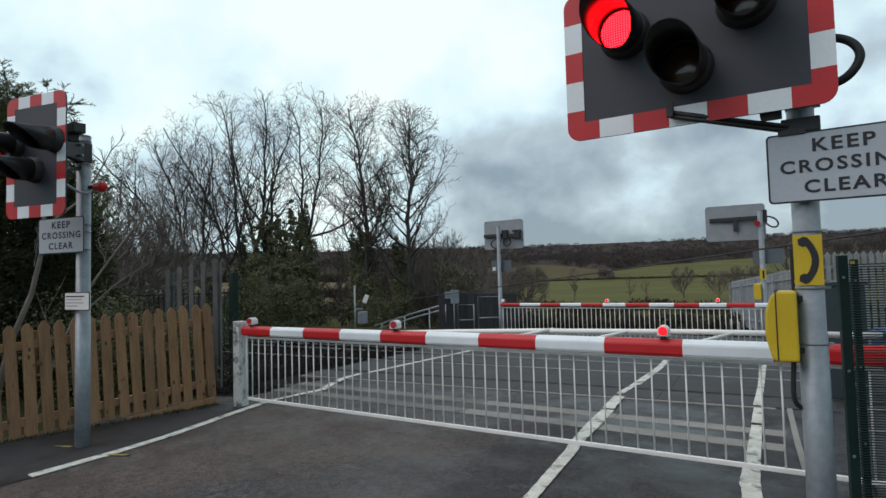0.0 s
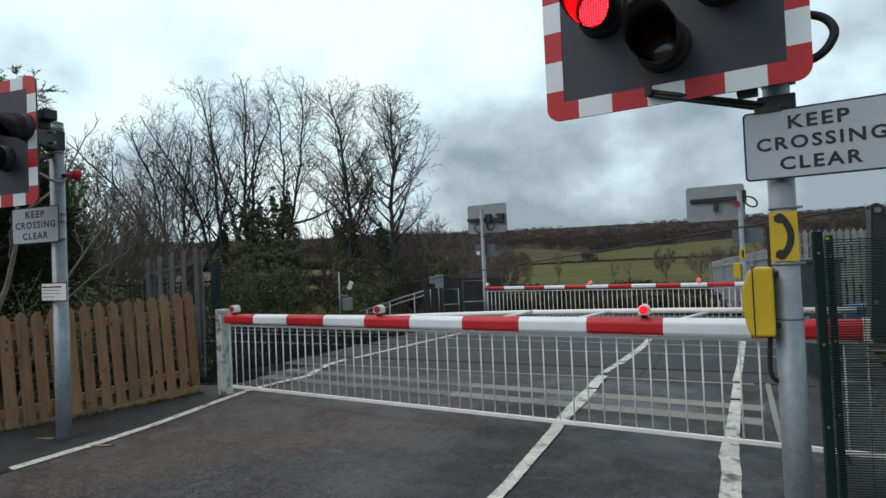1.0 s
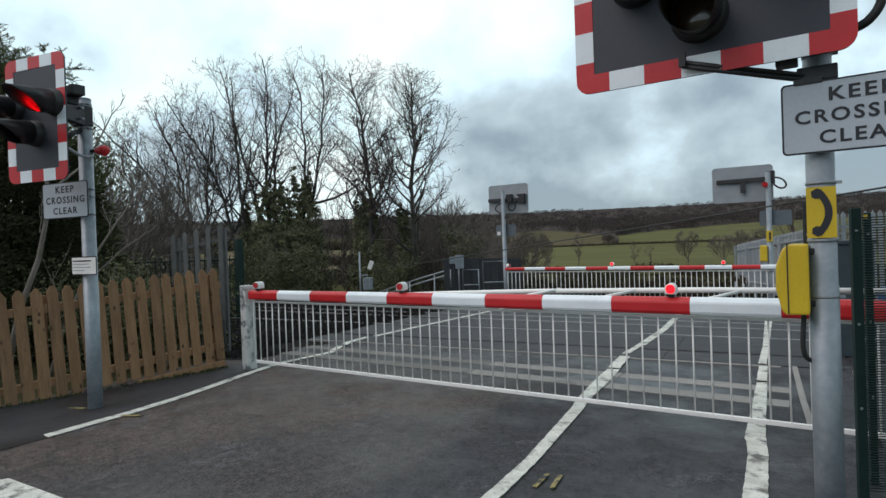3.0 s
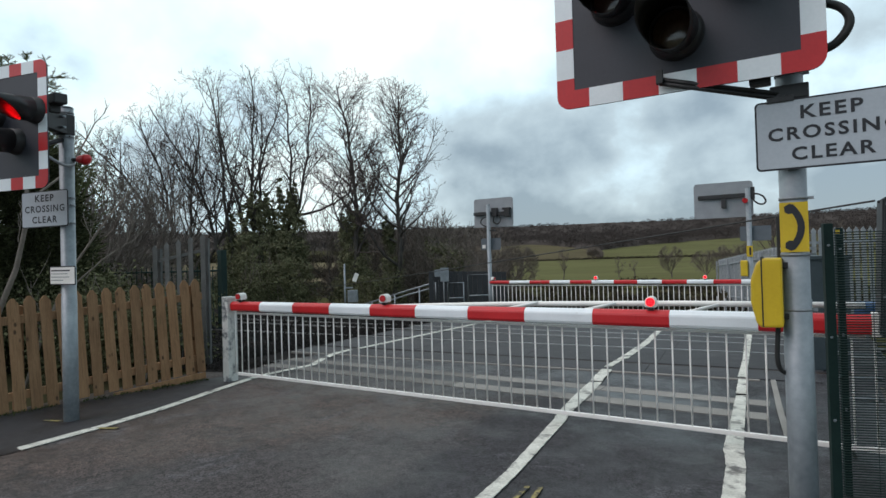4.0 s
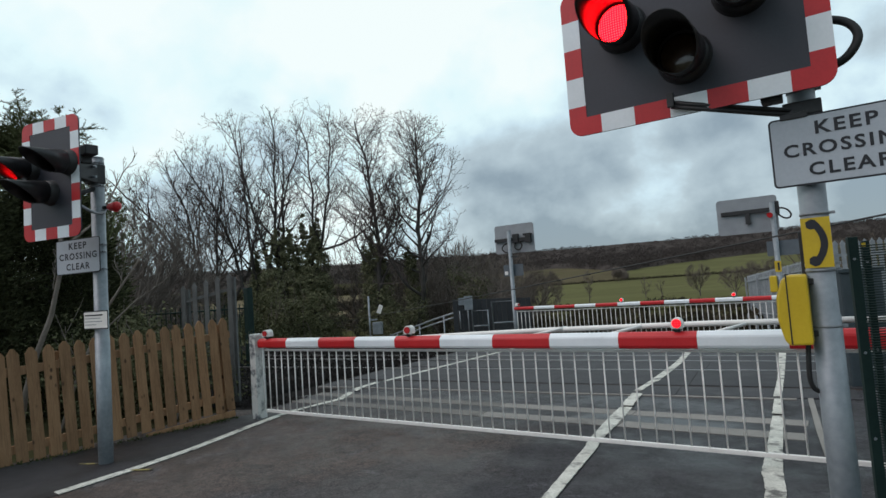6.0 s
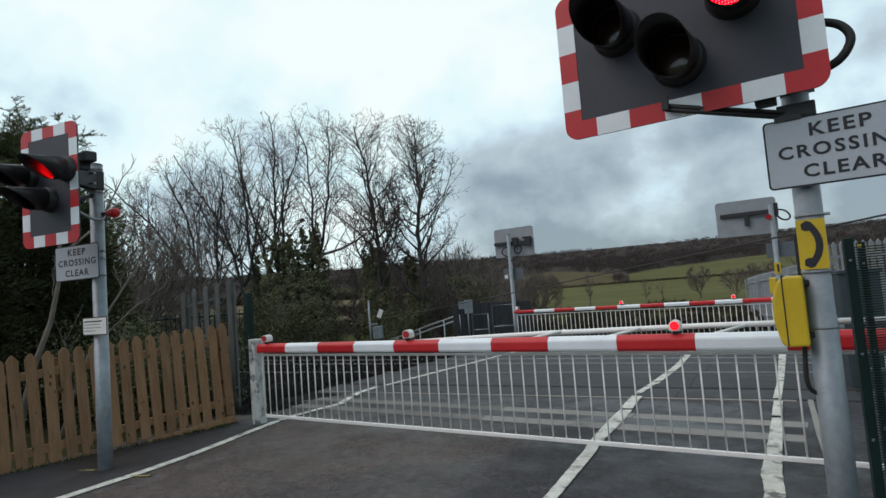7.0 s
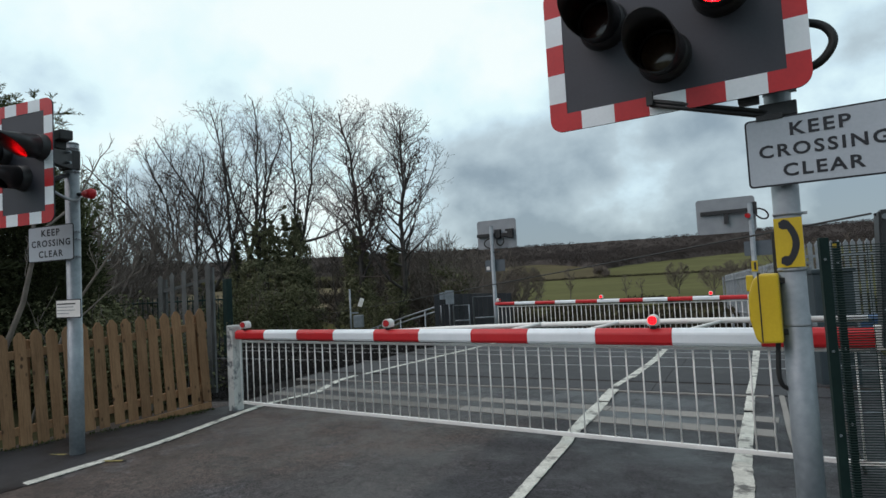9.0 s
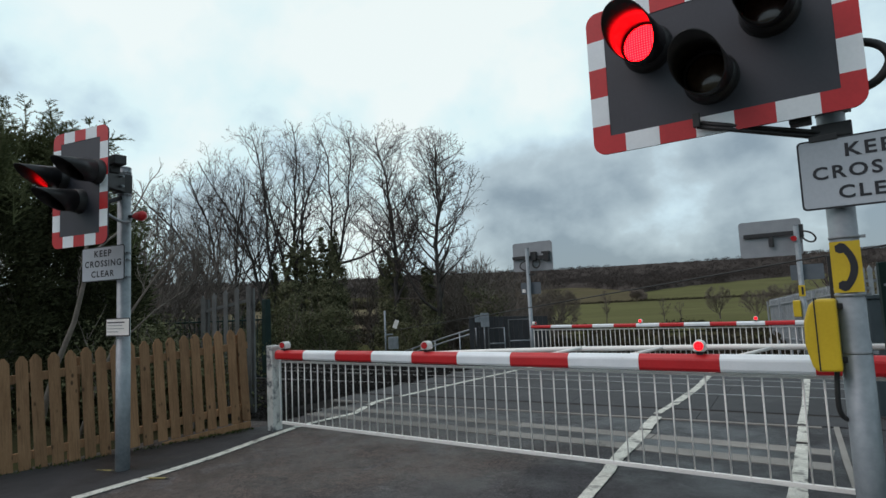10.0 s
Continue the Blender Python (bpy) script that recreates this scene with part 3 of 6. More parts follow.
def road():
    # near road, crossing and the road beyond, as one strip that follows the fall
    vs, fs = [], []
    ys = [-14, -6, 0, 3, 4.8, 5.0, 7, 9, 11, 12.6, 13.2, 13.8, 14.3, 15.0, 16, 17, 18.5, 20, 22, 24, 26, 29, 32]
    for y in ys:
        z = 0.0 - 0.2 * smooth(y, 12.6, 14.3) + min(0, land(0, y) + 0.03 + 0.2 * smooth(y, 12.6, 14.3))
        vs += [(-6.95 if y < 4.9 or y > 12.9 else -6.42, y, z), (0.9, y, z)]
    fs = [(2 * i, 2 * i + 1, 2 * i + 3, 2 * i + 2) for i in range(len(ys) - 1)]
    tagged(poly_mesh("road", vs, fs, ASPHALT), "patched dark grey asphalt road, damp in places", "road", kind="structure")
    black = [(-8.4, -6), (-5.28, -6), (-5.30, 2.0), (-5.42, 2.75), (-5.5, 3.35), (-5.75, 4.2), (-5.93, 4.9), (-5.96, 5.02), (-6.32, 4.95), (-6.38, 4.5), (-6.86, 2.1)]
    sheet("footway", black, 0.006, ASPHALT_BLACK, "new black asphalt footway beside the wooden fence", "footway")


def lines():
    def line(rows, label, z=0.012, name="road_line", m=PAINT_LINE, seed=1, amount=0.012):
        bm = bmesh.new()
        strip(bm, ragged(rows, 0.035, amount * 0.4, seed), z)
        return tagged(part(name, bm, m), label, "road marking", kind="structure")

    line([(-5.40, 2.06, -5.29, 2.05), (-5.44, 2.74, -5.34, 2.75), (-5.53, 3.35, -5.43, 3.36), (-5.76, 4.2, -5.66, 4.21), (-5.93, 4.9, -5.83, 4.92)], "white edge line beside the footway", seed=2, amount=0.006)
    line([(-5.93, 4.92, -5.83, 4.93), (-5.91, 5.2, -5.82, 5.2), (-5.85, 5.78, -5.76, 5.8), (-6.08, 6.26, -5.98, 6.28)], "white edge line bending across the crossing", seed=3, amount=0.006)
    line([(-6.08, 6.32, -5.98, 6.34), (-6.2, 6.6, -6.1, 6.65), (-6.22, 7.03, -6.13, 7.03)], "white edge line at the crossing deck", z=0.019, seed=3, amount=0.006)
    line([(-6.17, 7.18, -6.08, 7.18), (-6.1, 8.75, -6.01, 8.75), (-5.98, 11.2, -5.88, 11.2), (-5.9, 12.6, -5.8, 12.6)], "white edge line across the crossing deck", z=0.019, seed=4, amount=0.006)
    line([(-1.60, 1.6, -1.51, 1.6), (-1.66, 2.77, -1.57, 2.8), (-1.69, 3.35, -1.605, 3.37), (-1.85, 4.65, -1.75, 4.68), (-1.9, 4.9, -1.79, 4.9), (-2.0, 5.75, -1.86, 5.8), (-2.04, 6.28, -1.91, 6.3)], "worn white centre line", seed=5, amount=0.008)
    line([(-2.05, 6.33, -1.92, 6.34), (-2.12, 7.03, -2.0, 7.03)], "worn white centre line at the crossing deck", z=0.019, seed=5)
    line([(-2.14, 7.18, -2.06, 7.18), (-2.13, 7.85, -2.05, 7.85)], "worn white centre line on the crossing deck", z=0.019, seed=6)
    line([(-2.13, 7.88, -2.02, 7.88), (-2.16, 9.4, -2.06, 9.4), (-2.3, 11.2, -2.2, 11.2), (-2.32, 12.6, -2.22, 12.6)], "worn white centre line on the crossing deck", z=0.019, seed=7)
    line([(-0.37, 2.4, -0.25, 2.4), (-0.405, 3.44, -0.285, 3.49), (-0.445, 4.15, -0.33, 4.2), (-0.50, 4.5, -0.37, 4.54), (-0.525, 5.23, -0.42, 5.27), (-0.57, 6.25, -0.48, 6.28)], "thick white edge line with chipped sides", seed=8, amount=0.008)
    line([(-0.575, 6.33, -0.485, 6.33), (-0.61, 7.03, -0.53, 7.03)], "white edge line at the crossing deck", z=0.019, seed=8)
    line([(-0.63, 7.18, -0.55, 7.18), (-0.67, 8.32, -0.60, 8.35), (-0.82, 10.7, -0.72, 10.75), (-0.9, 12.6, -0.8, 12.6)], "white edge line on the crossing deck", z=0.019, seed=9)
    line([(-4.7, 1.18, -4.55, 1.50), (-3.6, 1.2, -3.6, 1.54), (-1.7, 1.25, -1.7, 1.56)], "white stop line", seed=10)
    line([(-0.32, 7.3, -0.27, 7.3), (-0.2, 5.75, -0.15, 5.75), (-0.12, 4.9, -0.07, 4.9)], "thin pale kerb line", seed=12, m=CONCRETE, amount=0.004)
    for x, y, a in ((-6.02, 2.62, 22), (-5.27, 2.72, 26), (-1.46, 3.12, 92), (-1.375, 3.15, 98)):
        bm = bmesh.new()
        c, s = math.cos(radians(a)), math.sin(radians(a))
        rows = [(x + t * c + 0.014 * s, y + t * s - 0.014 * c, x + t * c - 0.014 * s, y + t * s + 0.014 * c) for t in (-0.11, -0.05, 0.02, 0.10)]
        strip(bm, rows[::-1], 0.013)
        tagged(part("survey_mark", bm, PAINT_YELLOW), "short faded yellow survey mark on the asphalt", "road marking", kind="structure")


SKEW = math.atan(0.085)  # the track crosses the road at a slight angle
RAILS_Y = (7.78, 9.02, 9.86, 10.47)


def railway():
    # ballast on both sides of the road
    for x0, x1 in ((-120, -6.0), (0.5, 60)):
        vs, fs = [], []
        prof = ((4.9, -0.008), (5.3, -0.012), (6.3, -0.018), (9.5, -0.018), (12.7, -0.018), (13.1, -0.1), (14.6, -0.5)) if x0 < -10 else ((5.6, -0.1), (6.3, -0.1), (12.8, -0.1), (13.6, -0.3))
        n = 60
        for i in range(n + 1):
            x = x0 + (x1 - x0) * i / n
            for y, z in prof:
                vs.append((x, y + 0.05 * noise.noise(Vector((x, y, 0))), z + 0.008 * noise.noise(Vector((x * 2, y * 2, 1)))))
        k = len(prof)
        fs = [(i * k + j, i * k + j + k, i * k + j + k + 1, i * k + j + 1) for i in range(n) for j in range(k - 1)]
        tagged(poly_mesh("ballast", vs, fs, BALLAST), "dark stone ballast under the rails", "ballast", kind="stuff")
    # loose stones beside the deck
    rng = random.Random(14)
    vs, fs = [], []
    for _ in range(7000):
        x, y = -6.45 - 7.5 * rng.random() ** 1.6, rng.uniform(5.0, 12.9)
        if x > -7.2 and y > 5.8:
            x -= 0.75
        r = rng.uniform(0.018, 0.042)
        c = Vector((x, y, -0.012 + rng.uniform(0, 0.02)))
        b = len(vs)
        for d in ((1, 0, 0), (0, 1, 0), (-1, 0, 0), (0, -1, 0), (0, 0, 1)):
            vs.append(c + Vector(d) * r + Vector((rng.gauss(0, r * 0.3), rng.gauss(0, r * 0.3), rng.gauss(0, r * 0.2))))
        fs += [(b, b + 1, b + 4), (b + 1, b + 2, b + 4), (b + 2, b + 3, b + 4), (b + 3, b, b + 4)]
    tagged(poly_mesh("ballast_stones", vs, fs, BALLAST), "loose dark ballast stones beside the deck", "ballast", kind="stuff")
    for k, y in enumerate(RAILS_Y):
        rail = thing("rail", "worn steel running rail with a bright head" if k else "dull steel running rail sunk in a dark groove", "rail", (0, y, 0), math.degrees(SKEW) * (1.0, 0.95, 0.5, 0.5)[k], group="running rails", kind="structure")
        bm = bmesh.new()
        box(bm, (-30, 0, 0.004 if k else -0.006), (180, 0.04 if k else 0.03, 0.03), 0.004)
        part("rail_head", bm, RAIL_STEEL if k else RAIL_RUST, rail)
        bm = bmesh.new()
        box(bm, (-30, 0, -0.06), (180, 0.02, 0.10))
        box(bm, (-30, 0, -0.115), (180, 0.14, 0.02))
        part("rail_web", bm, RAIL_RUST, rail)


def deck():
    d = thing("crossing_deck", "grey crossing deck of panels between the rails", "deck", kind="structure")
    made = {}
    rng = random.Random(3)
    for y0, y1, sk in ((7.20, 7.735, 1.0), (7.825, 8.97, 0.97), (9.05, 9.83, 0.7), (9.93, 10.44, 0.5), (10.52, 11.2, 0.5), (11.22, 11.9, 0.5), (11.92, 12.7, 0.5)):
        for i in range(4):
            x0 = -7.05 + i * 1.8
            at = (x0 + 0.9, (y0 + y1) / 2 + 0.085 * sk * (x0 + 0.9), rng.uniform(-0.0015, 0.0015))
            key = (y0, sk)
            if key not in made:
                bm = bmesh.new()
                box(bm, (0, 0, -0.038), (1.7995, y1 - y0, 0.1), 0.003)
                made[key] = part("panel", bm, PANEL, d, at=at)
                made[key].rotation_euler = (0, 0, SKEW * sk)
            else:
                again(made[key], d, at).rotation_euler = (0, 0, SKEW * sk)
    # pale edge beam where the deck begins
    for i in range(3):
        bm = bmesh.new()
        box(bm, (0, 0, -0.028), (2.19, 0.06, 0.08), 0.003)
        o = part("edge_beam", bm, CONCRETE, d, at=(-5.9 + 2.2 * i, 7.145 + 0.085 * (-5.9 + 2.2 * i), 0))
        o.rotation_euler = (0, 0, SKEW)
    # two pale concrete bands before the deck
    for y0, y1 in ((5.46, 5.68), (5.95, 6.16)):
        for i in range(4):
            bm = bmesh.new()
            x0, x1 = -6.5 + i * 1.56, -6.5 + (i + 1) * 1.56 - 0.008
            box(bm, ((x0 + x1) / 2, (y0 + y1) / 2 - 0.0, -0.01), (x1 - x0, y1 - y0, 0.034), 0.004)
            part("concrete_strip", bm, CONCRETE if i > 1 else CONCRETE_DIRTY, d)
    bm = bmesh.new()
    box(bm, (-3.45, 5.81, -0.01), (6.3, 0.26, 0.03))
    part("filler_strip", bm, ASPHALT_BLACK, d)
    bm = bmesh.new()
    box(bm, (0.3, 9.9, -0.03), (0.12, 5.6, 0.078), 0.01)
    part("deck_edge", bm, ASPHALT_BLACK, d)


road()
lines()
railway()
deck()


# ---- wig-wag signals ----
DISCS = {"first": [], "second": []}


def visor(length_top, length_low, r=0.118, k=28):
    """A long cowl: a tube along -y with a slanting mouth."""
    bm = bmesh.new()
    rings = []
    for rad, back in ((r, 0.0), (r - 0.005, 0.0)):
        a_ring, b_ring = [], []
        for i in range(k):
            a = 2 * math.pi * i / k
            up = (1 + math.sin(a)) / 2
            ln = length_low + (length_top - length_low) * up ** 0.9
            a_ring.append(bm.verts.new((rad * math.cos(a), back, rad * math.sin(a))))
            b_ring.append(bm.verts.new((rad * math.cos(a), -ln, rad * math.sin(a) - 0.10 * ln)))
        rings.append((a_ring, b_ring))
    for i in range(k):
        j = (i + 1) % k
        (a0, b0), (a1, b1) = rings
        for f in (bm.faces.new((a0[i], a0[j], b0[j], b0[i])), bm.faces.new((a1[j], a1[i], b1[i], b1[j]))):
            f.smooth = True
        bm.faces.new((b0[i], b0[j], b1[j], b1[i]))
        bm.faces.new((a0[j], a0[i], a1[i], a1[j]))
    return bm


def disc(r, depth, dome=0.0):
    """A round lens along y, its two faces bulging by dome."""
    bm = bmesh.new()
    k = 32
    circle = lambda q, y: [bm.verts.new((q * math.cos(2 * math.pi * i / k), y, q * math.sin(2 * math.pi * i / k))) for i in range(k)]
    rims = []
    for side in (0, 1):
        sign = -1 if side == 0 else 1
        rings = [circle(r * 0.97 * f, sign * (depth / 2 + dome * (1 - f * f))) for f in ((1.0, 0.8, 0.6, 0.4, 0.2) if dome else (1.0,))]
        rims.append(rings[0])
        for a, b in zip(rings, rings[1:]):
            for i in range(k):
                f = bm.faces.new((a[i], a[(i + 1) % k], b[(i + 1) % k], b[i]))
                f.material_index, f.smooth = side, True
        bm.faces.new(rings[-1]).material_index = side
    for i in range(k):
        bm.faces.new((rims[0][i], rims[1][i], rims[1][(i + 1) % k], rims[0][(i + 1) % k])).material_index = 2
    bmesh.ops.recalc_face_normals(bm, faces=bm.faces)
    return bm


def lamp(parent, x, z, which, face=None):
    bm = bmesh.new()
    tube(bm, [(0, 0.0, 0), (0, -0.012, 0)], [0.143, 0.139], 28)
    # an open drum with a closed back
    k = 28
    ring = lambda rad, y: [bm.verts.new((rad * math.cos(2 * math.pi * i / k), y, rad * math.sin(2 * math.pi * i / k))) for i in range(k)]
    rings = [ring(0.138, -0.012), ring(0.1260, -0.085), ring(0.112, -0.085), ring(0.112, -0.005)]
    for a, b in zip(rings, rings[1:]):
        for i in range(k):
            bm.faces.new((a[i], a[(i + 1) % k], b[(i + 1) % k], b[i])).smooth = True
    bm.faces.new(rings[-1])
    body = part("lamp", bm, BLACK, parent, "black signal lamp housing", at=(x, 0, z))
    part("visor", visor(0.45, 0.105, 0.125), VISOR, body, "long black lamp cowl", at=(0, -0.075, 0))
    if which == "amber":
        part("lens", disc(0.112, 0.02, 0.015), [LENS_AMBER, BLACK, BLACK], body, "unlit amber lens", at=(0, -0.066, 0))
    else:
        # added two-faced disc: its turning stands in for the lamp switching on and off
        d = part("flasher_disc", disc(0.1145, 0.010, 0.015), [LENS_LIT, LENS_DARK, BLACK], body, "red disc lit on one face, turned to stand for flashing", at=(0, -0.062, 0))
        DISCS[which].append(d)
    return body


def backboard(parent, w, h, nx, nz, border=0.105, faced=True):
    """A dark board with a border of red and white stripes, facing -y, its back plain grey."""
    bm = bmesh.new()
    slab(bm, rounded(w, h, 0.075), 0.0, 0.012)
    board = part("backboard", bm, BOARD_GREY if faced else PLATE_BACK, parent)
    if not faced:
        return board
    r = 0.075
    def stripe(outline, red):
        b = bmesh.new()
        slab(b, outline, -0.003, -0.0003)
        part("border_stripe", b, RED if red else WHITE, board)
    sx, sz = w / nx, h / nz
    for side in (-1, 1):
        for i in range(1, nx - 1):
            x0 = -w / 2 + i * sx
            z0, z1 = sorted((side * h / 2, side * (h / 2 - border)))
            stripe([(x0, z0), (x0 + sx, z0), (x0 + sx, z1), (x0, z1)], i % 2 == 0)
        for i in range(1, nz - 1):
            z0 = -h / 2 + i * sz
            x0, x1 = sorted((side * w / 2, side * (w / 2 - border)))
            stripe([(x0, z0), (x1, z0), (x1, z0 + sz), (x0, z0 + sz)], i % 2 == 0)
        for top in (-1, 1):
            arc = [(side * (w / 2 - r + r * math.cos(radians(a))), top * (h / 2 - r + r * math.sin(radians(a)))) for a in range(0, 91, 15)]
            ell = arc + [(side * (w / 2 - sx), top * h / 2), (side * (w / 2 - sx), top * (h / 2 - border)), (side * (w / 2 - border), top * (h / 2 - border)), (side * (w / 2 - border), top * (h / 2 - sz)), (side * w / 2, top * (h / 2 - sz))]
            stripe(ell, True)
    return board


def pole(parent, top, r=0.0625):
    bm = bmesh.new()
    tube(bm, [(0, 0, -0.25), (0, 0, 1.18), (0, 0, 1.181), (0, 0, top)], [r * 1.05, r * 1.05, r, r], 24)
    tube(bm, [(0, 0, top), (0, 0, top + 0.012)], [r * 1.06, r * 0.9], 24)
    return part("pole", bm, GALV, parent, "galvanised steel pole")


def band(parent, z, r=0.066, m=GALV_DULL, h=0.014):
    bm = bmesh.new()
    tube(bm, [(0, 0, z), (0, 0, z + h)], r, 24)
    box(bm, (r + 0.008, 0, z + h / 2), (0.03, 0.02, h))
    return part("clamp_band", bm, m, parent)


def clear_plate(parent, w, h, at, faced=True):
    bm = bmesh.new()
    slab(bm, rounded(w, h, 0.022), 0.0, 0.004)
    plate = part("sign_plate", bm, INK if faced else PLATE_DULL, parent, "grey plate reading keep crossing clear" if faced else "", at=at)
    if faced:
        bm = bmesh.new()
        slab(bm, rounded(w - 0.018, h - 0.018, 0.016), -0.002, -0.0002)
        part("sign_face", bm, SIGN_GREY, plate)
        for words, dz, wd in (("KEEP", 0.104, 0.255), ("CROSSING", 0.003, 0.54), ("CLEAR", -0.100, 0.34)):
            text(words, 0.066, wd, INK, plate, (0.005, -0.004, dz))
    bm = bmesh.new()
    for z in (-h * 0.28, h * 0.28):
        box(bm, (0, 0.012, z), (w * 0.86, 0.014, 0.03))
    part("stiffener", bm, GALV_DULL, plate)
    return plate


def cable(parent, pts, r, m=RUBBER, name="cable", seg=8):
    # a smooth line through the points
    pts = [Vector(p) for p in pts]
    fine = []
    for i in range(len(pts) - 1):
        p0, p1, p2, p3 = pts[max(i - 1, 0)], pts[i], pts[i + 1], pts[min(i + 2, len(pts) - 1)]
        for k in range(6):
            t = k / 6
            fine.append(0.5 * ((2 * p1) + (p2 - p0) * t + (2 * p0 - 5 * p1 + 4 * p2 - p3) * t * t + (3 * p1 - p0 - 3 * p2 + p3) * t ** 3))
    fine.append(pts[-1])
    bm = bmesh.new()
    tube(bm, fine, r, seg)
    return part(name, bm, m, parent)


def phone(parent, pr):
    """A yellow telephone box on the side of a pole."""
    bm = bmesh.new()
    # D-shaped case, bulging to -x, seen from the front
    prof = [(0.065, 0.0), (0.065, 0.36), (-0.02, 0.362), (-0.055, 0.335), (-0.085, 0.25), (-0.088, 0.13), (-0.062, 0.02), (-0.04, -0.004)]
    prof = [(x * 0.9 if x < 0 else x, z * 0.965) for x, z in prof]
    slab(bm, prof, -0.085, 0.085)
    bmesh.ops.bevel(bm, geom=list(bm.edges), offset=0.012, segments=2, affect="EDGES", profile=0.6)
    case = part("phone_case", bm, YELLOW, parent, "yellow plastic telephone case", at=(-pr - 0.06, -0.04, 1.045))
    bm = bmesh.new()
    box(bm, (-0.026, 0, 0.178), (0.006, 0.174, 0.352))
    part("case_seam", bm, BLACK, case)
    bm = bmesh.new()
    box(bm, (0.075, 0, 0.05), (0.03, 0.03, 0.03), 0.004)
    part("hinge", bm, BLACK, case)
    bm = bmesh.new()
    box(bm, (0.075, 0, 0.31), (0.03, 0.03, 0.03), 0.004)
    part("hinge", bm, BLACK, case)
    return case


def phone_plate(parent, pr):
    bm = bmesh.new()
    slab(bm, [(-0.062, -0.125), (0.062, -0.125), (0.062, 0.125), (-0.062, 0.125)], 0, 0.003)
    pl = part("phone_sign", bm, YELLOW, parent, "yellow plate with a black telephone handset", at=(0.0, -pr - 0.006, 1.545))
    bm = bmesh.new()
    # a thick curved grip with a square ear piece at each end, hollow towards -x
    out = [(0.043 - 0.046 * (z / 0.108) ** 2, z) for z in (0.108, 0.09, 0.07, 0.045, 0.02, -0.005, -0.03, -0.055, -0.08, -0.108)]
    inn = [(0.011 - 0.022 * (z / 0.066) ** 2, z) for z in (-0.066, -0.045, -0.02, 0.005, 0.03, 0.05, 0.066)]
    low = [(-0.022, -0.114), (-0.046, -0.100), (-0.044, -0.074), (-0.028, -0.064)]
    top = [(-0.028, 0.064), (-0.044, 0.074), (-0.046, 0.100), (-0.022, 0.114)]
    slab(bm, [(x * 0.98 + 0.004, z * 1.04) for x, z in out + low + inn + top], -0.002, -0.0003)
    part("handset_symbol", bm, INK, pl)
    return pl


def right_signal():
    at = (0.0, 3.35, 0)
    s = thing("crossing_signal", "galvanised crossing signal with landscape striped board, phone and plate", "signal", at, 0, "crossing signals")
    pole(s, 3.05)
    cx, cz = -0.505, 2.725
    board = backboard(s, 1.335, 0.872, 7, 5)
    board.location = (cx, -0.185, cz)
    board.rotation_euler = (0, 0, 0)
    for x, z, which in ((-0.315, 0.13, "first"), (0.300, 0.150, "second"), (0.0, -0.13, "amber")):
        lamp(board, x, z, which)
    # bracing arm under the board and the clamp on the pole
    bm = bmesh.new()
    box(bm, (0.0, 0.0, 2.225), (0.17, 0.16, 0.075), 0.008)
    box(bm, (-0.04, -0.07, 2.19), (0.12, 0.05, 0.03), 0.004)
    part("clamp", bm, BLACK, s, "black bracket clamped to the pole")
    bm = bmesh.new()
    a, b = Vector((-0.02, -0.06, 2.205)), Vector((-0.585, -0.232, 2.345))
    for off in ((0, 0, 0.012), (0, 0, -0.012)):
        tube(bm, [a + Vector(off), b + Vector(off) * 0.8], 0.013, 6)
    box(bm, tuple(b + Vector((0, -0.004, 0.022))), (0.035, 0.03, 0.075), 0.003)
    part("brace_arm", bm, BLACK, s, "black bracing arm")
    bm = bmesh.new()
    box(bm, (-0.125, -0.10, 2.315), (0.095, 0.10, 0.085), 0.006)
    part("bracket", bm, BLACK, s)
    bm = bmesh.new()
    box(bm, (-0.1, -0.09, 2.95), (0.3, 0.12, 0.08), 0.006)
    part("bracket", bm, BLACK, s)
    cable(s, [(0.0, -0.10, 2.625), (0.13, -0.10, 2.63), (0.225, -0.09, 2.59), (0.258, -0.09, 2.51), (0.20, -0.08, 2.425), (0.08, -0.06, 2.39)], 0.021)
    clear_plate(s, 0.645, 0.352, (0.167, -0.085, 2.01))
    phone_plate(s, 0.0625)
    phone(s, 0.0625)
    cable(s, [(-0.085, -0.05, 1.05), (-0.092, -0.05, 0.95), (-0.094, -0.045, 0.87), (-0.082, -0.03, 0.82), (-0.055, -0.01, 0.80)], 0.012)
    for z in (1.40, 1.12, 1.43, 1.685, 2.32):
        band(s, z, 0.066)
    bm = bmesh.new()
    box(bm, (-0.070, 0.03, 1.50), (0.022, 0.05, 0.22), 0.004)
    part("conduit_box", bm, BLACK, s)
    return s


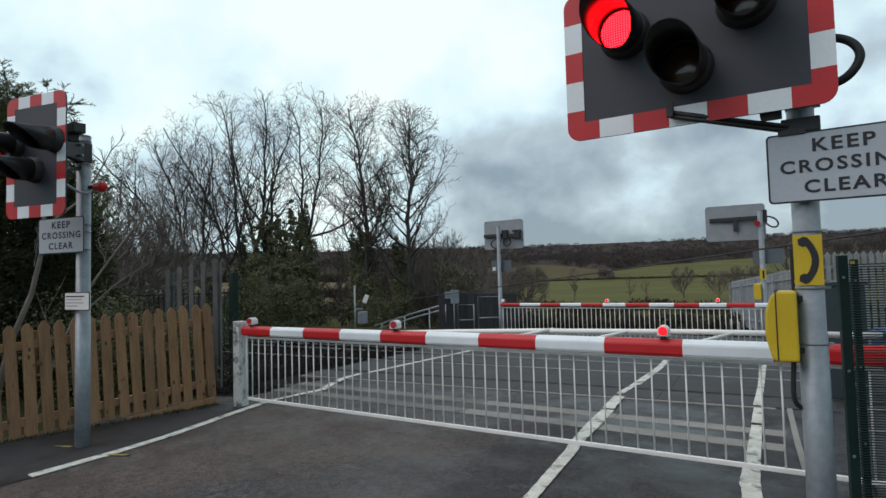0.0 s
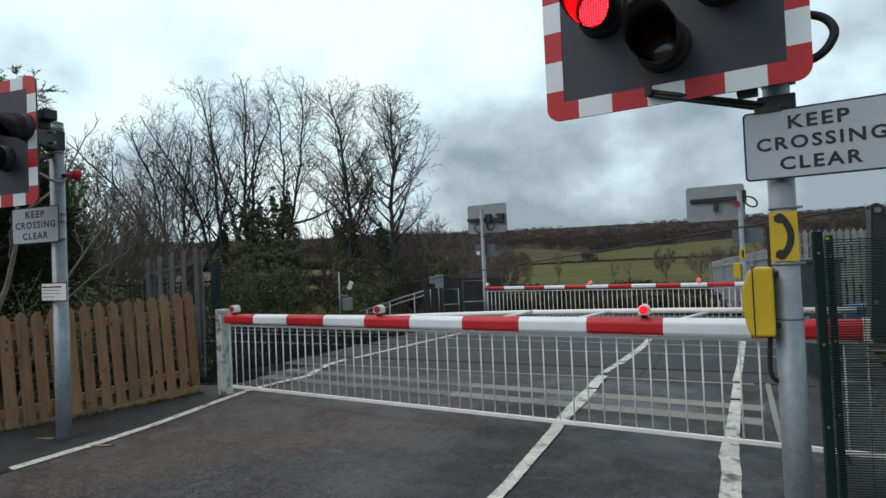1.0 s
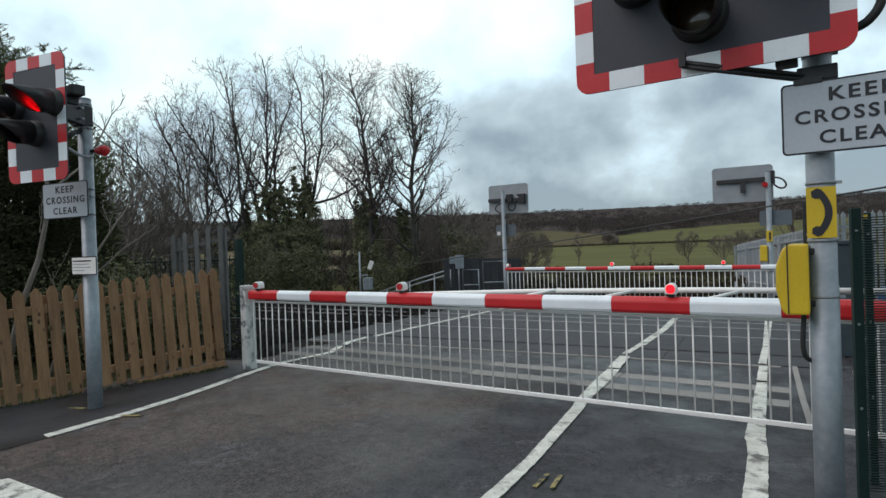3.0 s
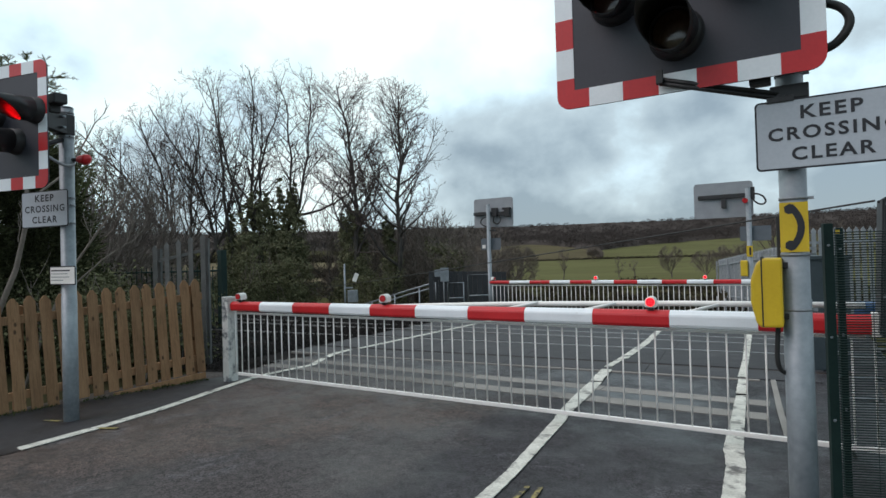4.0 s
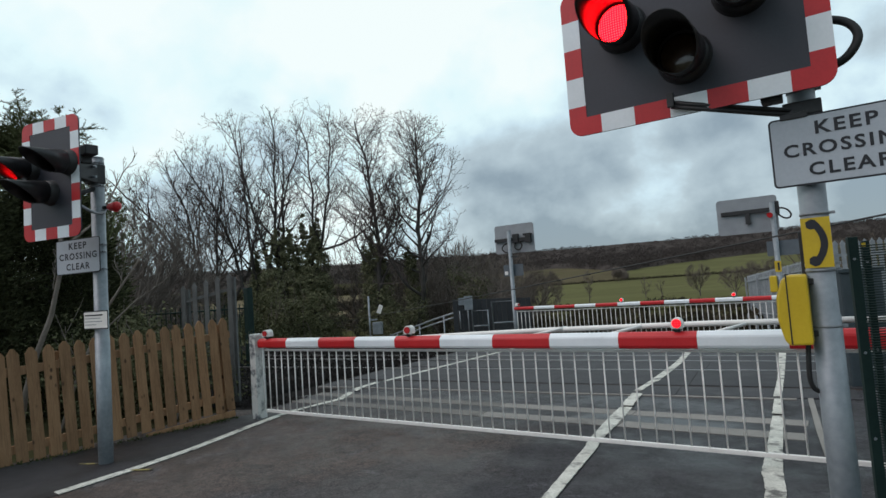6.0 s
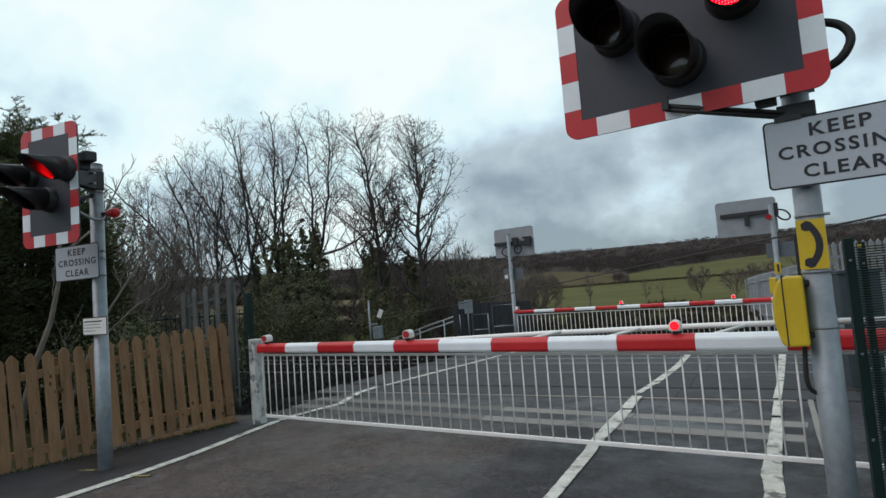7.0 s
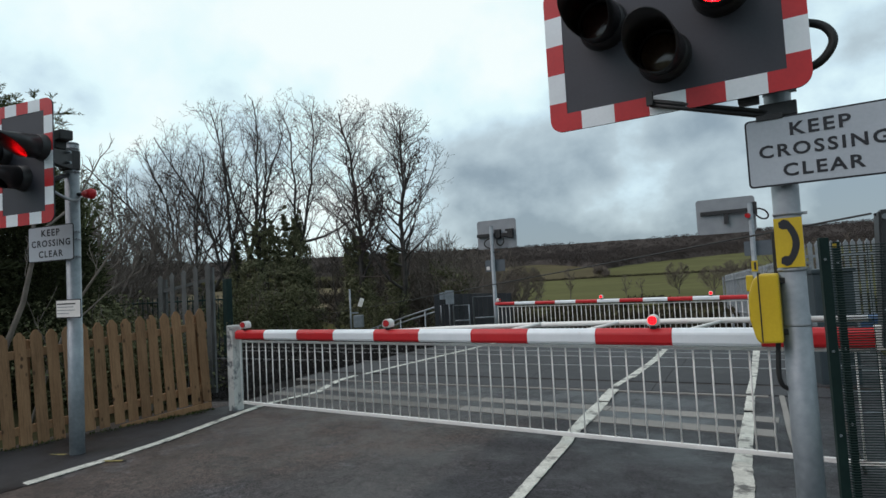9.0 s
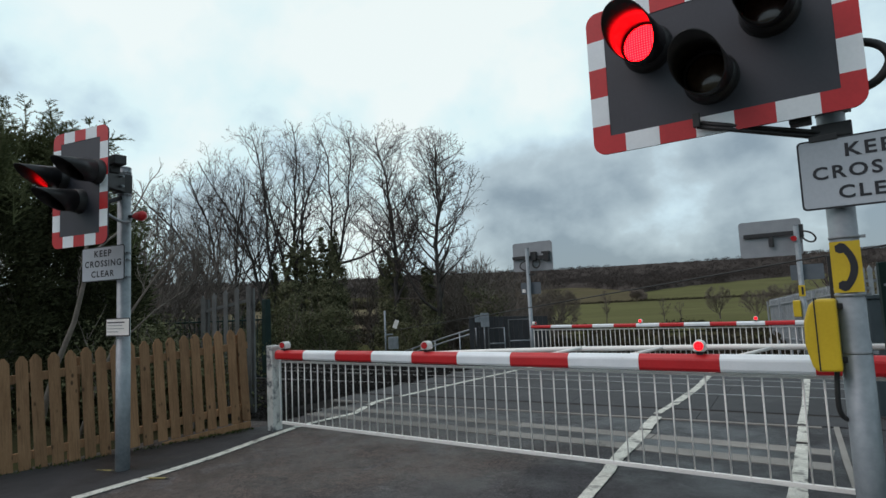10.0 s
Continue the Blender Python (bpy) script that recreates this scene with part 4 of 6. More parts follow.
def left_signal():
    at = (-5.9, 2.715, 0)
    s = thing("crossing_signal", "galvanised crossing signal with portrait striped board and plates", "signal", at, 0, "crossing signals")
    pole(s, 2.965)
    board = backboard(s, 0.755, 1.10, 5, 7)
    board.location = (-5.765 - at[0], 2.245 - at[1], 2.685)
    board.rotation_euler = (0, 0, radians(12))
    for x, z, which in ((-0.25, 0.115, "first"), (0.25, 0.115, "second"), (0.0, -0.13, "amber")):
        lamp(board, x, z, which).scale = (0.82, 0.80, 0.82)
    bm = bmesh.new()
    box(bm, (0.12, -0.16, 2.80), (0.07, 0.34, 0.19), 0.008, rz=35)
    arm = part("bracket_arm", bm, BLACK, s)
    for z in (2.75, 2.85):
        bm = bmesh.new()
        tube(bm, [(0.125, -0.10, z), (0.155, -0.08, z)], 0.013, 8)
        part("bolt", bm, GALV, arm)
    bm = bmesh.new()
    box(bm, (0.0, -0.02, 2.80), (0.137, 0.137, 0.19), 0.01)
    part("bracket", bm, BLACK, s, "black bracket between pole and board")
    bm = bmesh.new()
    box(bm, (0.37, -0.25, 2.935), (0.15, 0.11, 0.09), 0.01)
    box(bm, (0.32, -0.25, 2.87), (0.05, 0.09, 0.09), 0.006)
    part("hood_box", bm, BLACK, s)
    bm = bmesh.new()
    tube(bm, [(0.10, -0.30, 2.55), (0.02, -0.03, 2.66)], 0.022, 8)
    part("stay", bm, BLACK, s)
    for z in (2.91, 2.68, 1.86, 2.03, 2.1):
        band(s, z, 0.066)
    cable(s, [(0.12, -0.40, 2.62), (0.16, -0.30, 2.50), (0.16, -0.12, 2.40), (0.07, 0.02, 2.42), (0.02, 0.06, 2.5)], 0.014, GALV_DULL)
    clear_plate(s, 0.63, 0.345, (-0.19, -0.115, 2.01)).rotation_euler = (0, 0, radians(11))
    # small notice with unreadable lines
    bm = bmesh.new()
    slab(bm, rounded(0.46, 0.175, 0.01), 0, 0.004)
    pl = part("notice_plate", bm, INK, s, "small white notice plate with unreadable lines", at=(0.06, -0.085, 1.375))
    bm = bmesh.new()
    slab(bm, rounded(0.44, 0.155, 0.008), -0.002, -0.0002)
    part("notice_face", bm, WHITE_PAINT, pl)
    for i, wd in enumerate((0.34, 0.30, 0.33, 0.22)):
        bm = bmesh.new()
        box(bm, (-0.03 - (0.34 - wd) / 2, -0.0035, 0.046 - 0.03 * i), (wd, 0.002, 0.007 if i else 0.012))
        part("text_bar", bm, GALV_DULL if i else INK, pl)
    # red sounder on the far side of the pole
    bm = bmesh.new()
    tube(bm, [(0.05, 0.02, 2.47), (0.10, 0.045, 2.47)], 0.018, 8)
    part("sounder_arm", bm, BLACK, s)
    bm = bmesh.new()
    tube(bm, [(0.10, 0.045, 2.47), (0.12, 0.055, 2.47), (0.19, 0.080, 2.465), (0.205, 0.085, 2.46), (0.215, 0.09, 2.455)], [0.022, 0.036, 0.052, 0.050, 0.02], 14)
    part("sounder_horn", bm, RED, s, "small red warning sounder")
    return s


def far_signal(x, z0, right):
    s = thing("crossing_signal", "crossing signal on the far side, seen from its grey back", "signal", (x, 14.62, z0), 0, "crossing signals")
    pole(s, 3.02 if right else 3.12, 0.055)
    cx = -0.53 if right else 0.10
    b = backboard(s, 1.24, 0.82, 7, 5, faced=False)
    b.location = (cx - (0 if right else 0.03), 0.18, 2.80 if right else 2.90)
    b.rotation_euler = (0, 0, radians(4 if right else 0))
    if right:
        pieces = (("bracket", (cx, 0.12, 2.88), (1.05, 0.06, 0.09)), ("bracket_leg", (cx + 0.02, 0.118, 2.72), (0.1, 0.05, 0.23)), ("pole_clamp", (0.085, 0.10, 2.91), (0.09, 0.14, 0.27)))
    else:
        pieces = (("bracket", (cx - 0.35, 0.12, 2.88), (0.55, 0.06, 0.09)), ("pole_clamp", (cx + 0.05, 0.11, 2.90), (0.17, 0.1, 0.24)), ("lamp_housing", (cx + 0.42, 0.11, 2.98), (0.24, 0.1, 0.06)), ("bracket", (cx + 0.26, 0.125, 2.855), (0.36, 0.05, 0.10)),
                  ("lamp_housing", (cx + 0.44, 0.11, 2.85), (0.16, 0.1, 0.20)), ("pole_clamp", (0.05, 0.02, 2.38), (0.3, 0.1, 0.04)))
    for nm, c, sz in pieces:
        bm = bmesh.new()
        box(bm, c, sz, 0.006)
        part(nm, bm, BLACK, s)
    if right:
        cable(s, [(0.07, 0.05, 2.88), (0.18, 0.03, 2.88), (0.29, 0.02, 2.82), (0.345, 0.02, 2.72), (0.31, 0.02, 2.65), (0.22, 0.02, 2.65), (0.13, 0.03, 2.72), (0.08, 0.05, 2.82)], 0.019)
        bm = bmesh.new()
        tube(bm, [(-0.09, 0.0, 2.76), (-0.055, -0.07, 2.74), (-0.05, -0.10, 2.735)], [0.035, 0.040, 0.058], 12)
        part("sounder_horn", bm, RED, s, "small red warning sounder")
        bm = bmesh.new()
        slab(bm, [(-0.062, -0.12), (0.062, -0.12), (0.062, 0.12), (-0.062, 0.12)], 0, 0.004)
        part("phone_sign", bm, YELLOW, s, "yellow plate with a black telephone handset", at=(0, -0.065, 1.60))
        ph = bmesh.new()
        box(ph, (0.012, -0.068, 1.60), (0.04, 0.004, 0.17), 0.0)
        part("handset_symbol", ph, INK, s)
        bm = bmesh.new()
        box(bm, (-0.12, -0.03, 1.22), (0.15, 0.17, 0.36), 0.03)
        part("phone_case", bm, YELLOW, s, "yellow plastic telephone case")
    else:
        cable(s, [(0.0, 0.05, 2.80), (-0.2, 0.05, 2.74), (-0.27, 0.05, 2.62), (-0.16, 0.05, 2.52), (-0.03, 0.03, 2.50)], 0.02)
        cable(s, [(0.17, 0.08, 2.86), (0.12, 0.08, 2.64), (0.24, 0.08, 2.56), (0.34, 0.08, 2.66), (0.30, 0.08, 2.80)], 0.02)
    clear_plate(s, 0.62, 0.33, (0.12 if right else 0.02, 0.075, 2.0), faced=False)
    if not right:
        bm = bmesh.new()
        box(bm, (-0.20, 0.066, 1.93), (0.1, 0.006, 0.1))
        part("sticker", bm, WHITE_PAINT, s)
    return s


right_signal()
left_signal()
far_signal(-7.52, -0.2, False)
far_signal(-0.97, -0.2, True)


# ---- barriers ----
def boom_piece(x0, x1, h0, h1, w):
    """A stretch of boom with a rounded section, tapering in height."""
    bm = bmesh.new()
    prof = [(-0.5, -0.30), (-0.5, 0.16), (-0.46, 0.27), (-0.26, 0.44), (-0.12, 0.5), (0.12, 0.5), (0.26, 0.44), (0.46, 0.27), (0.5, 0.16), (0.5, -0.30), (0.42, -0.44), (0.2, -0.5), (-0.2, -0.5), (-0.42, -0.44)]
    k = len(prof)
    rings = [[bm.verts.new((x, w * py, h * pz)) for py, pz in prof] for x, h in ((x0, h0), (x1, h1))]
    for i in range(k):
        bm.faces.new((rings[0][i], rings[0][(i + 1) % k], rings[1][(i + 1) % k], rings[1][i]))
    bm.faces.new(rings[0][::-1])
    bm.faces.new(rings[1])
    bmesh.ops.recalc_face_normals(bm, faces=bm.faces)
    return bm


def boom_lamp(parent, x, z, lit, turn):
    bm = bmesh.new()
    box(bm, (0, 0, -0.005), (0.045, 0.045, 0.04), 0.006)
    b = part("barrier_lamp", bm, BLACK, parent, at=(x, 0, z))
    bm = bmesh.new()
    r = 0.044
    out = [(r * math.cos(radians(a)), r * math.sin(radians(a)) + 0.0) for a in range(-10, 191, 15)] + [(-r, -0.040), (r, -0.040)]
    slab(bm, out, -0.058, 0.058)
    bmesh.ops.bevel(bm, geom=list(bm.edges), offset=0.007, segments=2, affect="EDGES")
    hood = part("lamp_hood", bm, WHITE_PAINT, b, "white lamp hood", at=(0, 0, 0.052))
    hood.rotation_euler = (0, 0, radians(turn))
    bm = disc(0.034, 0.016)
    ln = part("lens", bm, [LAMP_LIT if lit else RED, BLACK, BLACK], b, "lit red lens" if lit else "red lens")
    c, s = math.sin(radians(turn)), -math.cos(radians(turn))
    ln.location = (0.057 * c, 0.057 * s, 0.054)
    ln.rotation_euler = (0, 0, radians(turn))


def barrier(label, at, stripes, lamps, heights, pitch=0.12, second=True, foot=0.10, bar=0.0070):
    b = thing("level_crossing_barrier", label, "barrier", at, 0, "lowered barriers")
    x0, x1 = stripes[0], stripes[-1]
    zc = 0.925
    h0, h1 = heights
    hh = lambda x: h0 + (h1 - h0) * (x - x0) / (x1 - x0)
    for i, (a, c) in enumerate(zip(stripes, stripes[1:])):
        part("boom_section", boom_piece(a, c - 0.002, hh(a), hh(c), 0.10), RED if i % 2 == 0 else WHITE, b, "red boom section" if i % 2 == 0 else "white boom section", at=(0, 0, zc))
    bm = bmesh.new()
    box(bm, (x1 + 0.025, 0, zc), (0.05, 0.115, h1 + 0.02), 0.01)
    part("boom_clamp", bm, WHITE_PAINT, b)
    bm = bmesh.new()
    box(bm, ((x0 + x1) / 2, 0.03, 0.838), (x1 - x0 - 0.06, 0.03, 0.022), 0.004)
    part("top_rail", bm, WHITE_PAINT, b)
    bm = bmesh.new()
    box(bm, ((x0 + x1) / 2 + 0.3, 0.03, foot), (x1 - x0 + 0.55, 0.03, 0.034), 0.005)
    part("bottom_rail", bm, WHITE_PAINT, b)
    bm = bmesh.new()
    tube(bm, [(0, 0, 0), (0, 0, 0.838 - foot)], bar, 6)
    first = None
    x = x0 + (-0.015 if second else 0.05)
    while x < x1 + 0.4:
        if first is None:
            first = part("skirt_bar", bm, WHITE_PAINT, b, at=(x, 0.03, foot))
        else:
            again(first, b, (x, 0.03, foot))
        x += (0.1147 if x < x0 + 3.15 else 0.1214 if x < x0 + 4.0 else 0.1262) if second else pitch
    for lx, lit, turn in lamps:
        boom_lamp(b, lx, zc + hh(lx) / 2 + 0.01, lit, turn)
    if second:
        bm = bmesh.new()
        pts = [(x0 + 2.2, 0.05, 0.955), (x0 + 2.9, 0.22, 0.972), (x0 + 3.7, 0.36, 0.988), (x1 - 1.2, 0.40, 1.012), (x1, 0.40, 1.018)]
        tube(bm, pts, 0.023, 12)
        part("stay_tube", bm, WHITE_PAINT, b, "white steel stay tube behind the boom")
        for px in (x0 + 3.85, x0 + 4.55, x0 + 5.35):
            bm = bmesh.new()
            tube(bm, [(px - 0.22, 0.05, 0.965), (px, 0.39, 1.005)], 0.014, 8)
            part("strut", bm, WHITE_PAINT, b)
    return b


barrier("near lowered barrier with red and white boom and white barred skirt", (0, 4.585, 0),
        (-5.9, -5.39, -4.85, -4.30, -3.745, -3.185, -2.60, -2.037, -1.438, -0.845, -0.25, 0.40),
        ((-0.985, True, 6), (-3.58, False, 14), (-5.76, False, 14)), (0.112, 0.138))
barrier("far lowered barrier with red and white boom and white barred skirt", (0, 14.5, -0.2),
        (-7.45, -6.85, -6.25, -5.68, -5.12, -4.55, -3.99, -3.42, -2.85, -2.29, -1.72, -1.15, -0.6),
        ((-7.36, False, 60), (-4.45, True, 6), (-1.9, True, 6)), (0.08, 0.10), second=False, bar=0.0095)


def end_post():
    p = thing("barrier_rest_post", "square rest post with peeling white paint", "post", (-5.985, 4.59, 0))
    bm = bmesh.new()
    for s in (-1, 1):
        box(bm, (s * 0.042, 0.0, 0.51), (0.024, 0.14, 1.06), 0.004)
    box(bm, (0, 0.05, 0.505), (0.07, 0.036, 1.05), 0.004)
    box(bm, (0, -0.055, 0.505), (0.07, 0.026, 1.05), 0.004)
    part("post_body", bm, PEELED, p)
    bm = bmesh.new()
    box(bm, (0.04, 0.0, 1.02), (0.05, 0.12, 0.03), 0.004)
    part("cap", bm, PEELED, p)


end_post()


def machine():
    m = thing("barrier_machine", "dark grey barrier machine with a tall tapered casing", "machine", (0.655, 4.55, 0))
    bm = bmesh.new()
    prof = [(-0.02, 0.0), (0.40, 0.0), (0.40, 0.95), (0.06, 1.05), (-0.06, 1.40), (-0.13, 1.745), (-0.185, 1.745), (-0.215, 1.05), (-0.225, 0.87), (-0.02, 0.84)]
    slab(bm, prof, -0.12, 0.22)
    bmesh.ops.bevel(bm, geom=list(bm.edges), offset=0.012, segments=2, affect="EDGES")
    part("casing", bm, CABINET, m)
    bm = bmesh.new()
    tube(bm, [(-0.155, -0.125, 1.70), (-0.155, -0.14, 1.70)], 0.018, 10)
    part("bolt", bm, GALV, m)
    bm = bmesh.new()
    tube(bm, [(-0.19, -0.125, 1.12), (-0.19, -0.15, 1.12)], 0.012, 8)
    part("bolt", bm, GALV, m)
    bm = bmesh.new()
    box(bm, (-0.06, -0.125, 0.96), (0.09, 0.02, 0.07), 0.006)
    part("vent", bm, GALV_DULL, m)
    for z in (0.42, 0.56, 0.72):
        bm = bmesh.new()
        tube(bm, [(-0.45, 0.1, z), (-0.2, 0.1, z)], 0.012, 8)
        part("linkage", bm, GALV, m)
        bm = bmesh.new()
        tube(bm, [(-0.42, 0.1, z), (-0.42, 0.04, z + 0.05), (-0.40, 0.0, z)], 0.012, 8)
        part("link_pin", bm, GALV, m)
    for s in (-0.5, -0.2):
        bm = bmesh.new()
        tube(bm, [(s, 0.15, 0.50), (s + 0.14, 0.15, 0.0)], 0.012, 6)
        part("drive_rod", bm, CONCRETE, m)


machine()


def weld_mesh():
    f = thing("mesh_fence", "dark green welded mesh fence panel with posts", "fence", (0, 0, 0))
    posts = ((0.150, 3.70, 1.57, 0.046), (0.215, 3.98, 1.55, 0.036), (1.55, 4.22, 1.6, 0.05))
    for x, y, h, w in posts:
        bm = bmesh.new()
        box(bm, (x, y, h / 2), (w, w, h), 0.004, rz=15)
        p = part("post", bm, GREEN_STEEL, f)
        if w < 0.04:
            bm = bmesh.new()
            box(bm, (x - 0.006, y - w / 2 - 0.001, h - 0.022), (0.020, 0.006, 0.022), 0.001)
            part("tag", bm, YELLOW, p, "small yellow tag")
        for z in (h - 0.12, h - 0.62, 0.5):
            bm = bmesh.new()
            tube(bm, [(x + 0.004, y - w / 2 + 0.004, z), (x + 0.002, y - w / 2 - 0.010, z)], 0.007, 8)
            part("bolt", bm, GALV, p)
    a, b = Vector((0.16, 3.74, 0)), Vector((1.5, 4.18, 0))
    bm = bmesh.new()
    n = 106
    for i in range(n):
        z = 0.04 + 1.48 * i / (n - 1)
        for p, q in (((a + Vector((0, 0, z))), (b + Vector((0, 0, z)))),):
            tube(bm, [p, q], 0.0038, 3, False)
    part("wire_mesh", bm, GREEN_STEEL, f)["kind"] = "stuff"
    bm = bmesh.new()
    for i in range(8):
        p = a + (b - a) * (i / 7)
        tube(bm, [p + Vector((0, 0, 0.03)), p + Vector((0, 0, 1.53))], 0.002, 3, False)
    part("wire_mesh", bm, GREEN_STEEL, f)["kind"] = "stuff"


weld_mesh()


# ---- fences ----
def picket_fence():
    # local y runs back along the fence, which stands askew to the road and falls away gently
    f = thing("picket_fence", "new softwood picket fence with pointed pales", "fence", (-6.40, 4.52, 0), -math.degrees(math.atan(0.2)))
    bm = bmesh.new()
    w = 0.103
    slab(bm, [(-w / 2, 0), (w / 2, 0), (w / 2, 1.105), (0.014, 1.165), (-0.014, 1.165), (-w / 2, 1.105)], -0.009, 0.009)
    rise = lambda q: 0.109 + 0.062 * q
    first = None
    rng = random.Random(8)
    for i in range(46):
        q = -0.035 - 0.1434 * i
        z = max(-0.12, rise(q)) + rng.uniform(-0.008, 0.008)
        if first is None:
            first = part("pale", bm, PALE_WOOD, f, at=(0, q, z))
            o = first
        else:
            o = again(first, f, (rng.uniform(-0.003, 0.003), q + rng.uniform(-0.007, 0.007), z))
        o.rotation_euler = (radians(rng.uniform(-0.7, 0.7)), radians(-3.1 + rng.uniform(-0.6, 0.6)), radians(90 + rng.uniform(-2.5, 2.5)))
    fall = math.degrees(math.atan(0.062))
    for z in (0.17, 0.94):
        bm = bmesh.new()
        box(bm, (-0.033, -1.65, rise(-1.65) + z), (0.042, 3.3, 0.085), 0.004, rx=fall)
        box(bm, (-0.033, -5.05, -0.09 + z), (0.042, 3.4, 0.085), 0.004)
        part("rail", bm, PALE_WOOD, f)
    for q in (-0.10, -1.9, -3.7, -5.5):
        bm = bmesh.new()
        box(bm, (-0.10, q, 0.50 + max(-0.1, rise(q))), (0.09, 0.09, 1.16), 0.005)
        part("post", bm, PALE_WOOD, f)
    bm = bmesh.new()
    box(bm, (0.024, -0.52, 0.028), (0.03, 1.05, 0.075), 0.004, rx=fall)
    part("gravel_board", bm, PALE_WOOD, f)


picket_fence()


def weeds():
    """Low grass and weeds along the foot of the wooden fence."""
    rng = random.Random(21)
    vs, fs = [], []
    for _ in range(420):
        y = rng.choice((rng.uniform(1.2, 4.6), rng.gauss(3.6, 0.35), rng.gauss(2.6, 0.25), rng.gauss(4.2, 0.15)))
        y = min(4.5, y)
        c = Vector((-6.60 + 0.2 * (y - 3.4) + abs(rng.gauss(0, 0.055)), y, 0.0))
        ln, w = rng.uniform(0.012, 0.055), rng.uniform(0.003, 0.009)
        d = Vector((rng.gauss(0.3, 0.5), rng.gauss(0, 0.5), 1)).normalized()
        s = d.orthogonal().normalized() * w
        b = len(vs)
        vs += [c - s, c + s, c + d * ln * 0.6 + s * 0.8, c + d * ln + Vector((0.01, 0, -0.006)), c + d * ln * 0.6 - s * 0.8]
        fs += [(b, b + 1, b + 2, b + 4), (b + 4, b + 2, b + 3)]
    tagged(poly_mesh("fence_weeds", vs, fs, WEED), "low green weeds and moss at the fence foot", "weeds", kind="stuff")


weeds()


def palisade(name, label, a, b, h, pitch=0.155, z0=0.0, z1=0.0, steel=None):
    steel = steel or GALV_DULL
    f = thing(name, label, "fence", (0, 0, 0), group="palisade fences")
    a, b = Vector((*a, z0)), Vector((*b, z1))
    run = b - a
    n = int(run.length / pitch)
    ang = math.atan2(run.y, run.x)
    bm = bmesh.new()
    w = min(0.068, pitch * 0.6)
    slab(bm, [(-w / 2, 0.05), (w / 2, 0.05), (w / 2, h - 0.10), (w * 0.62, h - 0.055), (w * 0.28, h - 0.03), (0, h), (-w * 0.28, h - 0.03), (-w * 0.62, h - 0.055), (-w / 2, h - 0.10)], -0.006, 0.006)
    first = None
    for i in range(n + 1):
        p = a + run * (i / n)
        if first is None:
            first = part("pale", bm, steel, f, at=tuple(p))
            first.rotation_euler = (0, 0, ang)
        else:
            again(first, f, tuple(p), ang)
    for z in (0.35, h - 0.24):
        bm = bmesh.new()
        side = Vector((-run.y, run.x, 0)).normalized() * 0.03
        p, q = a + side + Vector((0, 0, z)), b + side + Vector((0, 0, z))
        m = (p + q) / 2
        box(bm, tuple(m), (run.length, 0.035, 0.045), 0.0, rz=math.degrees(ang), ry=-math.degrees(math.atan2(run.z, run.xy.length)))
        part("rail", bm, steel, f)
    k = max(1, int(run.length / 2.75))
    for i in range(k + 1):
        p = a + run * (i / k) + Vector((-run.y, run.x, 0)).normalized() * 0.08
        bm = bmesh.new()
        box(bm, (p.x, p.y, p.z + h / 2 - 0.05), (0.1, 0.05, h - 0.02), 0.0, rz=math.degrees(ang))
        part("post", bm, steel, f)


palisade("palisade_fence", "grey steel palisade fence behind the mesh fence", (-0.1, 10.8), (3.6, 13.0), 1.86, z0=-0.1, z1=-0.1, pitch=0.112)
palisade("palisade_fence", "grey steel palisade fence beside the road beyond", (-0.25, 15.9), (-2.95, 26.6), 1.8, z0=-0.25, z1=-0.75)
palisade("palisade_fence", "grey palisade fence among the shrubs, darkened in colour for shade", (-8.10, 4.96), (-7.40, 5.26), 1.86, z0=-0.11, z1=0.03, pitch=0.185, steel=GALV_DARK)


def rail_fence():
    """Dark green upright-bar fence behind the wooden fence."""
    f = thing("bar_fence", "dark green upright bar fence beside the railway", "fence", (0, 0, 0))
    bm = bmesh.new()
    box(bm, (-10.86, 8.25, 0.7), (0.14, 0.14, 2.1), 0.01)
    part("post", bm, GREEN_STEEL, f)
    bm = bmesh.new()
    tube(bm, [(0, 0, 0), (0, 0, 1.6)], 0.012, 5)
    first = None
    for i in range(26):
        at = (-10.95 - 0.11 * i, 8.2 - 0.05 * i, -0.2)
        first = part("bar", bm, GREEN_STEEL, f, at=at) if first is None else again(first, f, at) and first
    for z in (0.0, 1.3):
        bm = bmesh.new()
        tube(bm, [(-10.9, 8.22, z), (-13.8, 6.9, z)], 0.02, 6)
        part("rail", bm, GREEN_STEEL, f)


rail_fence()


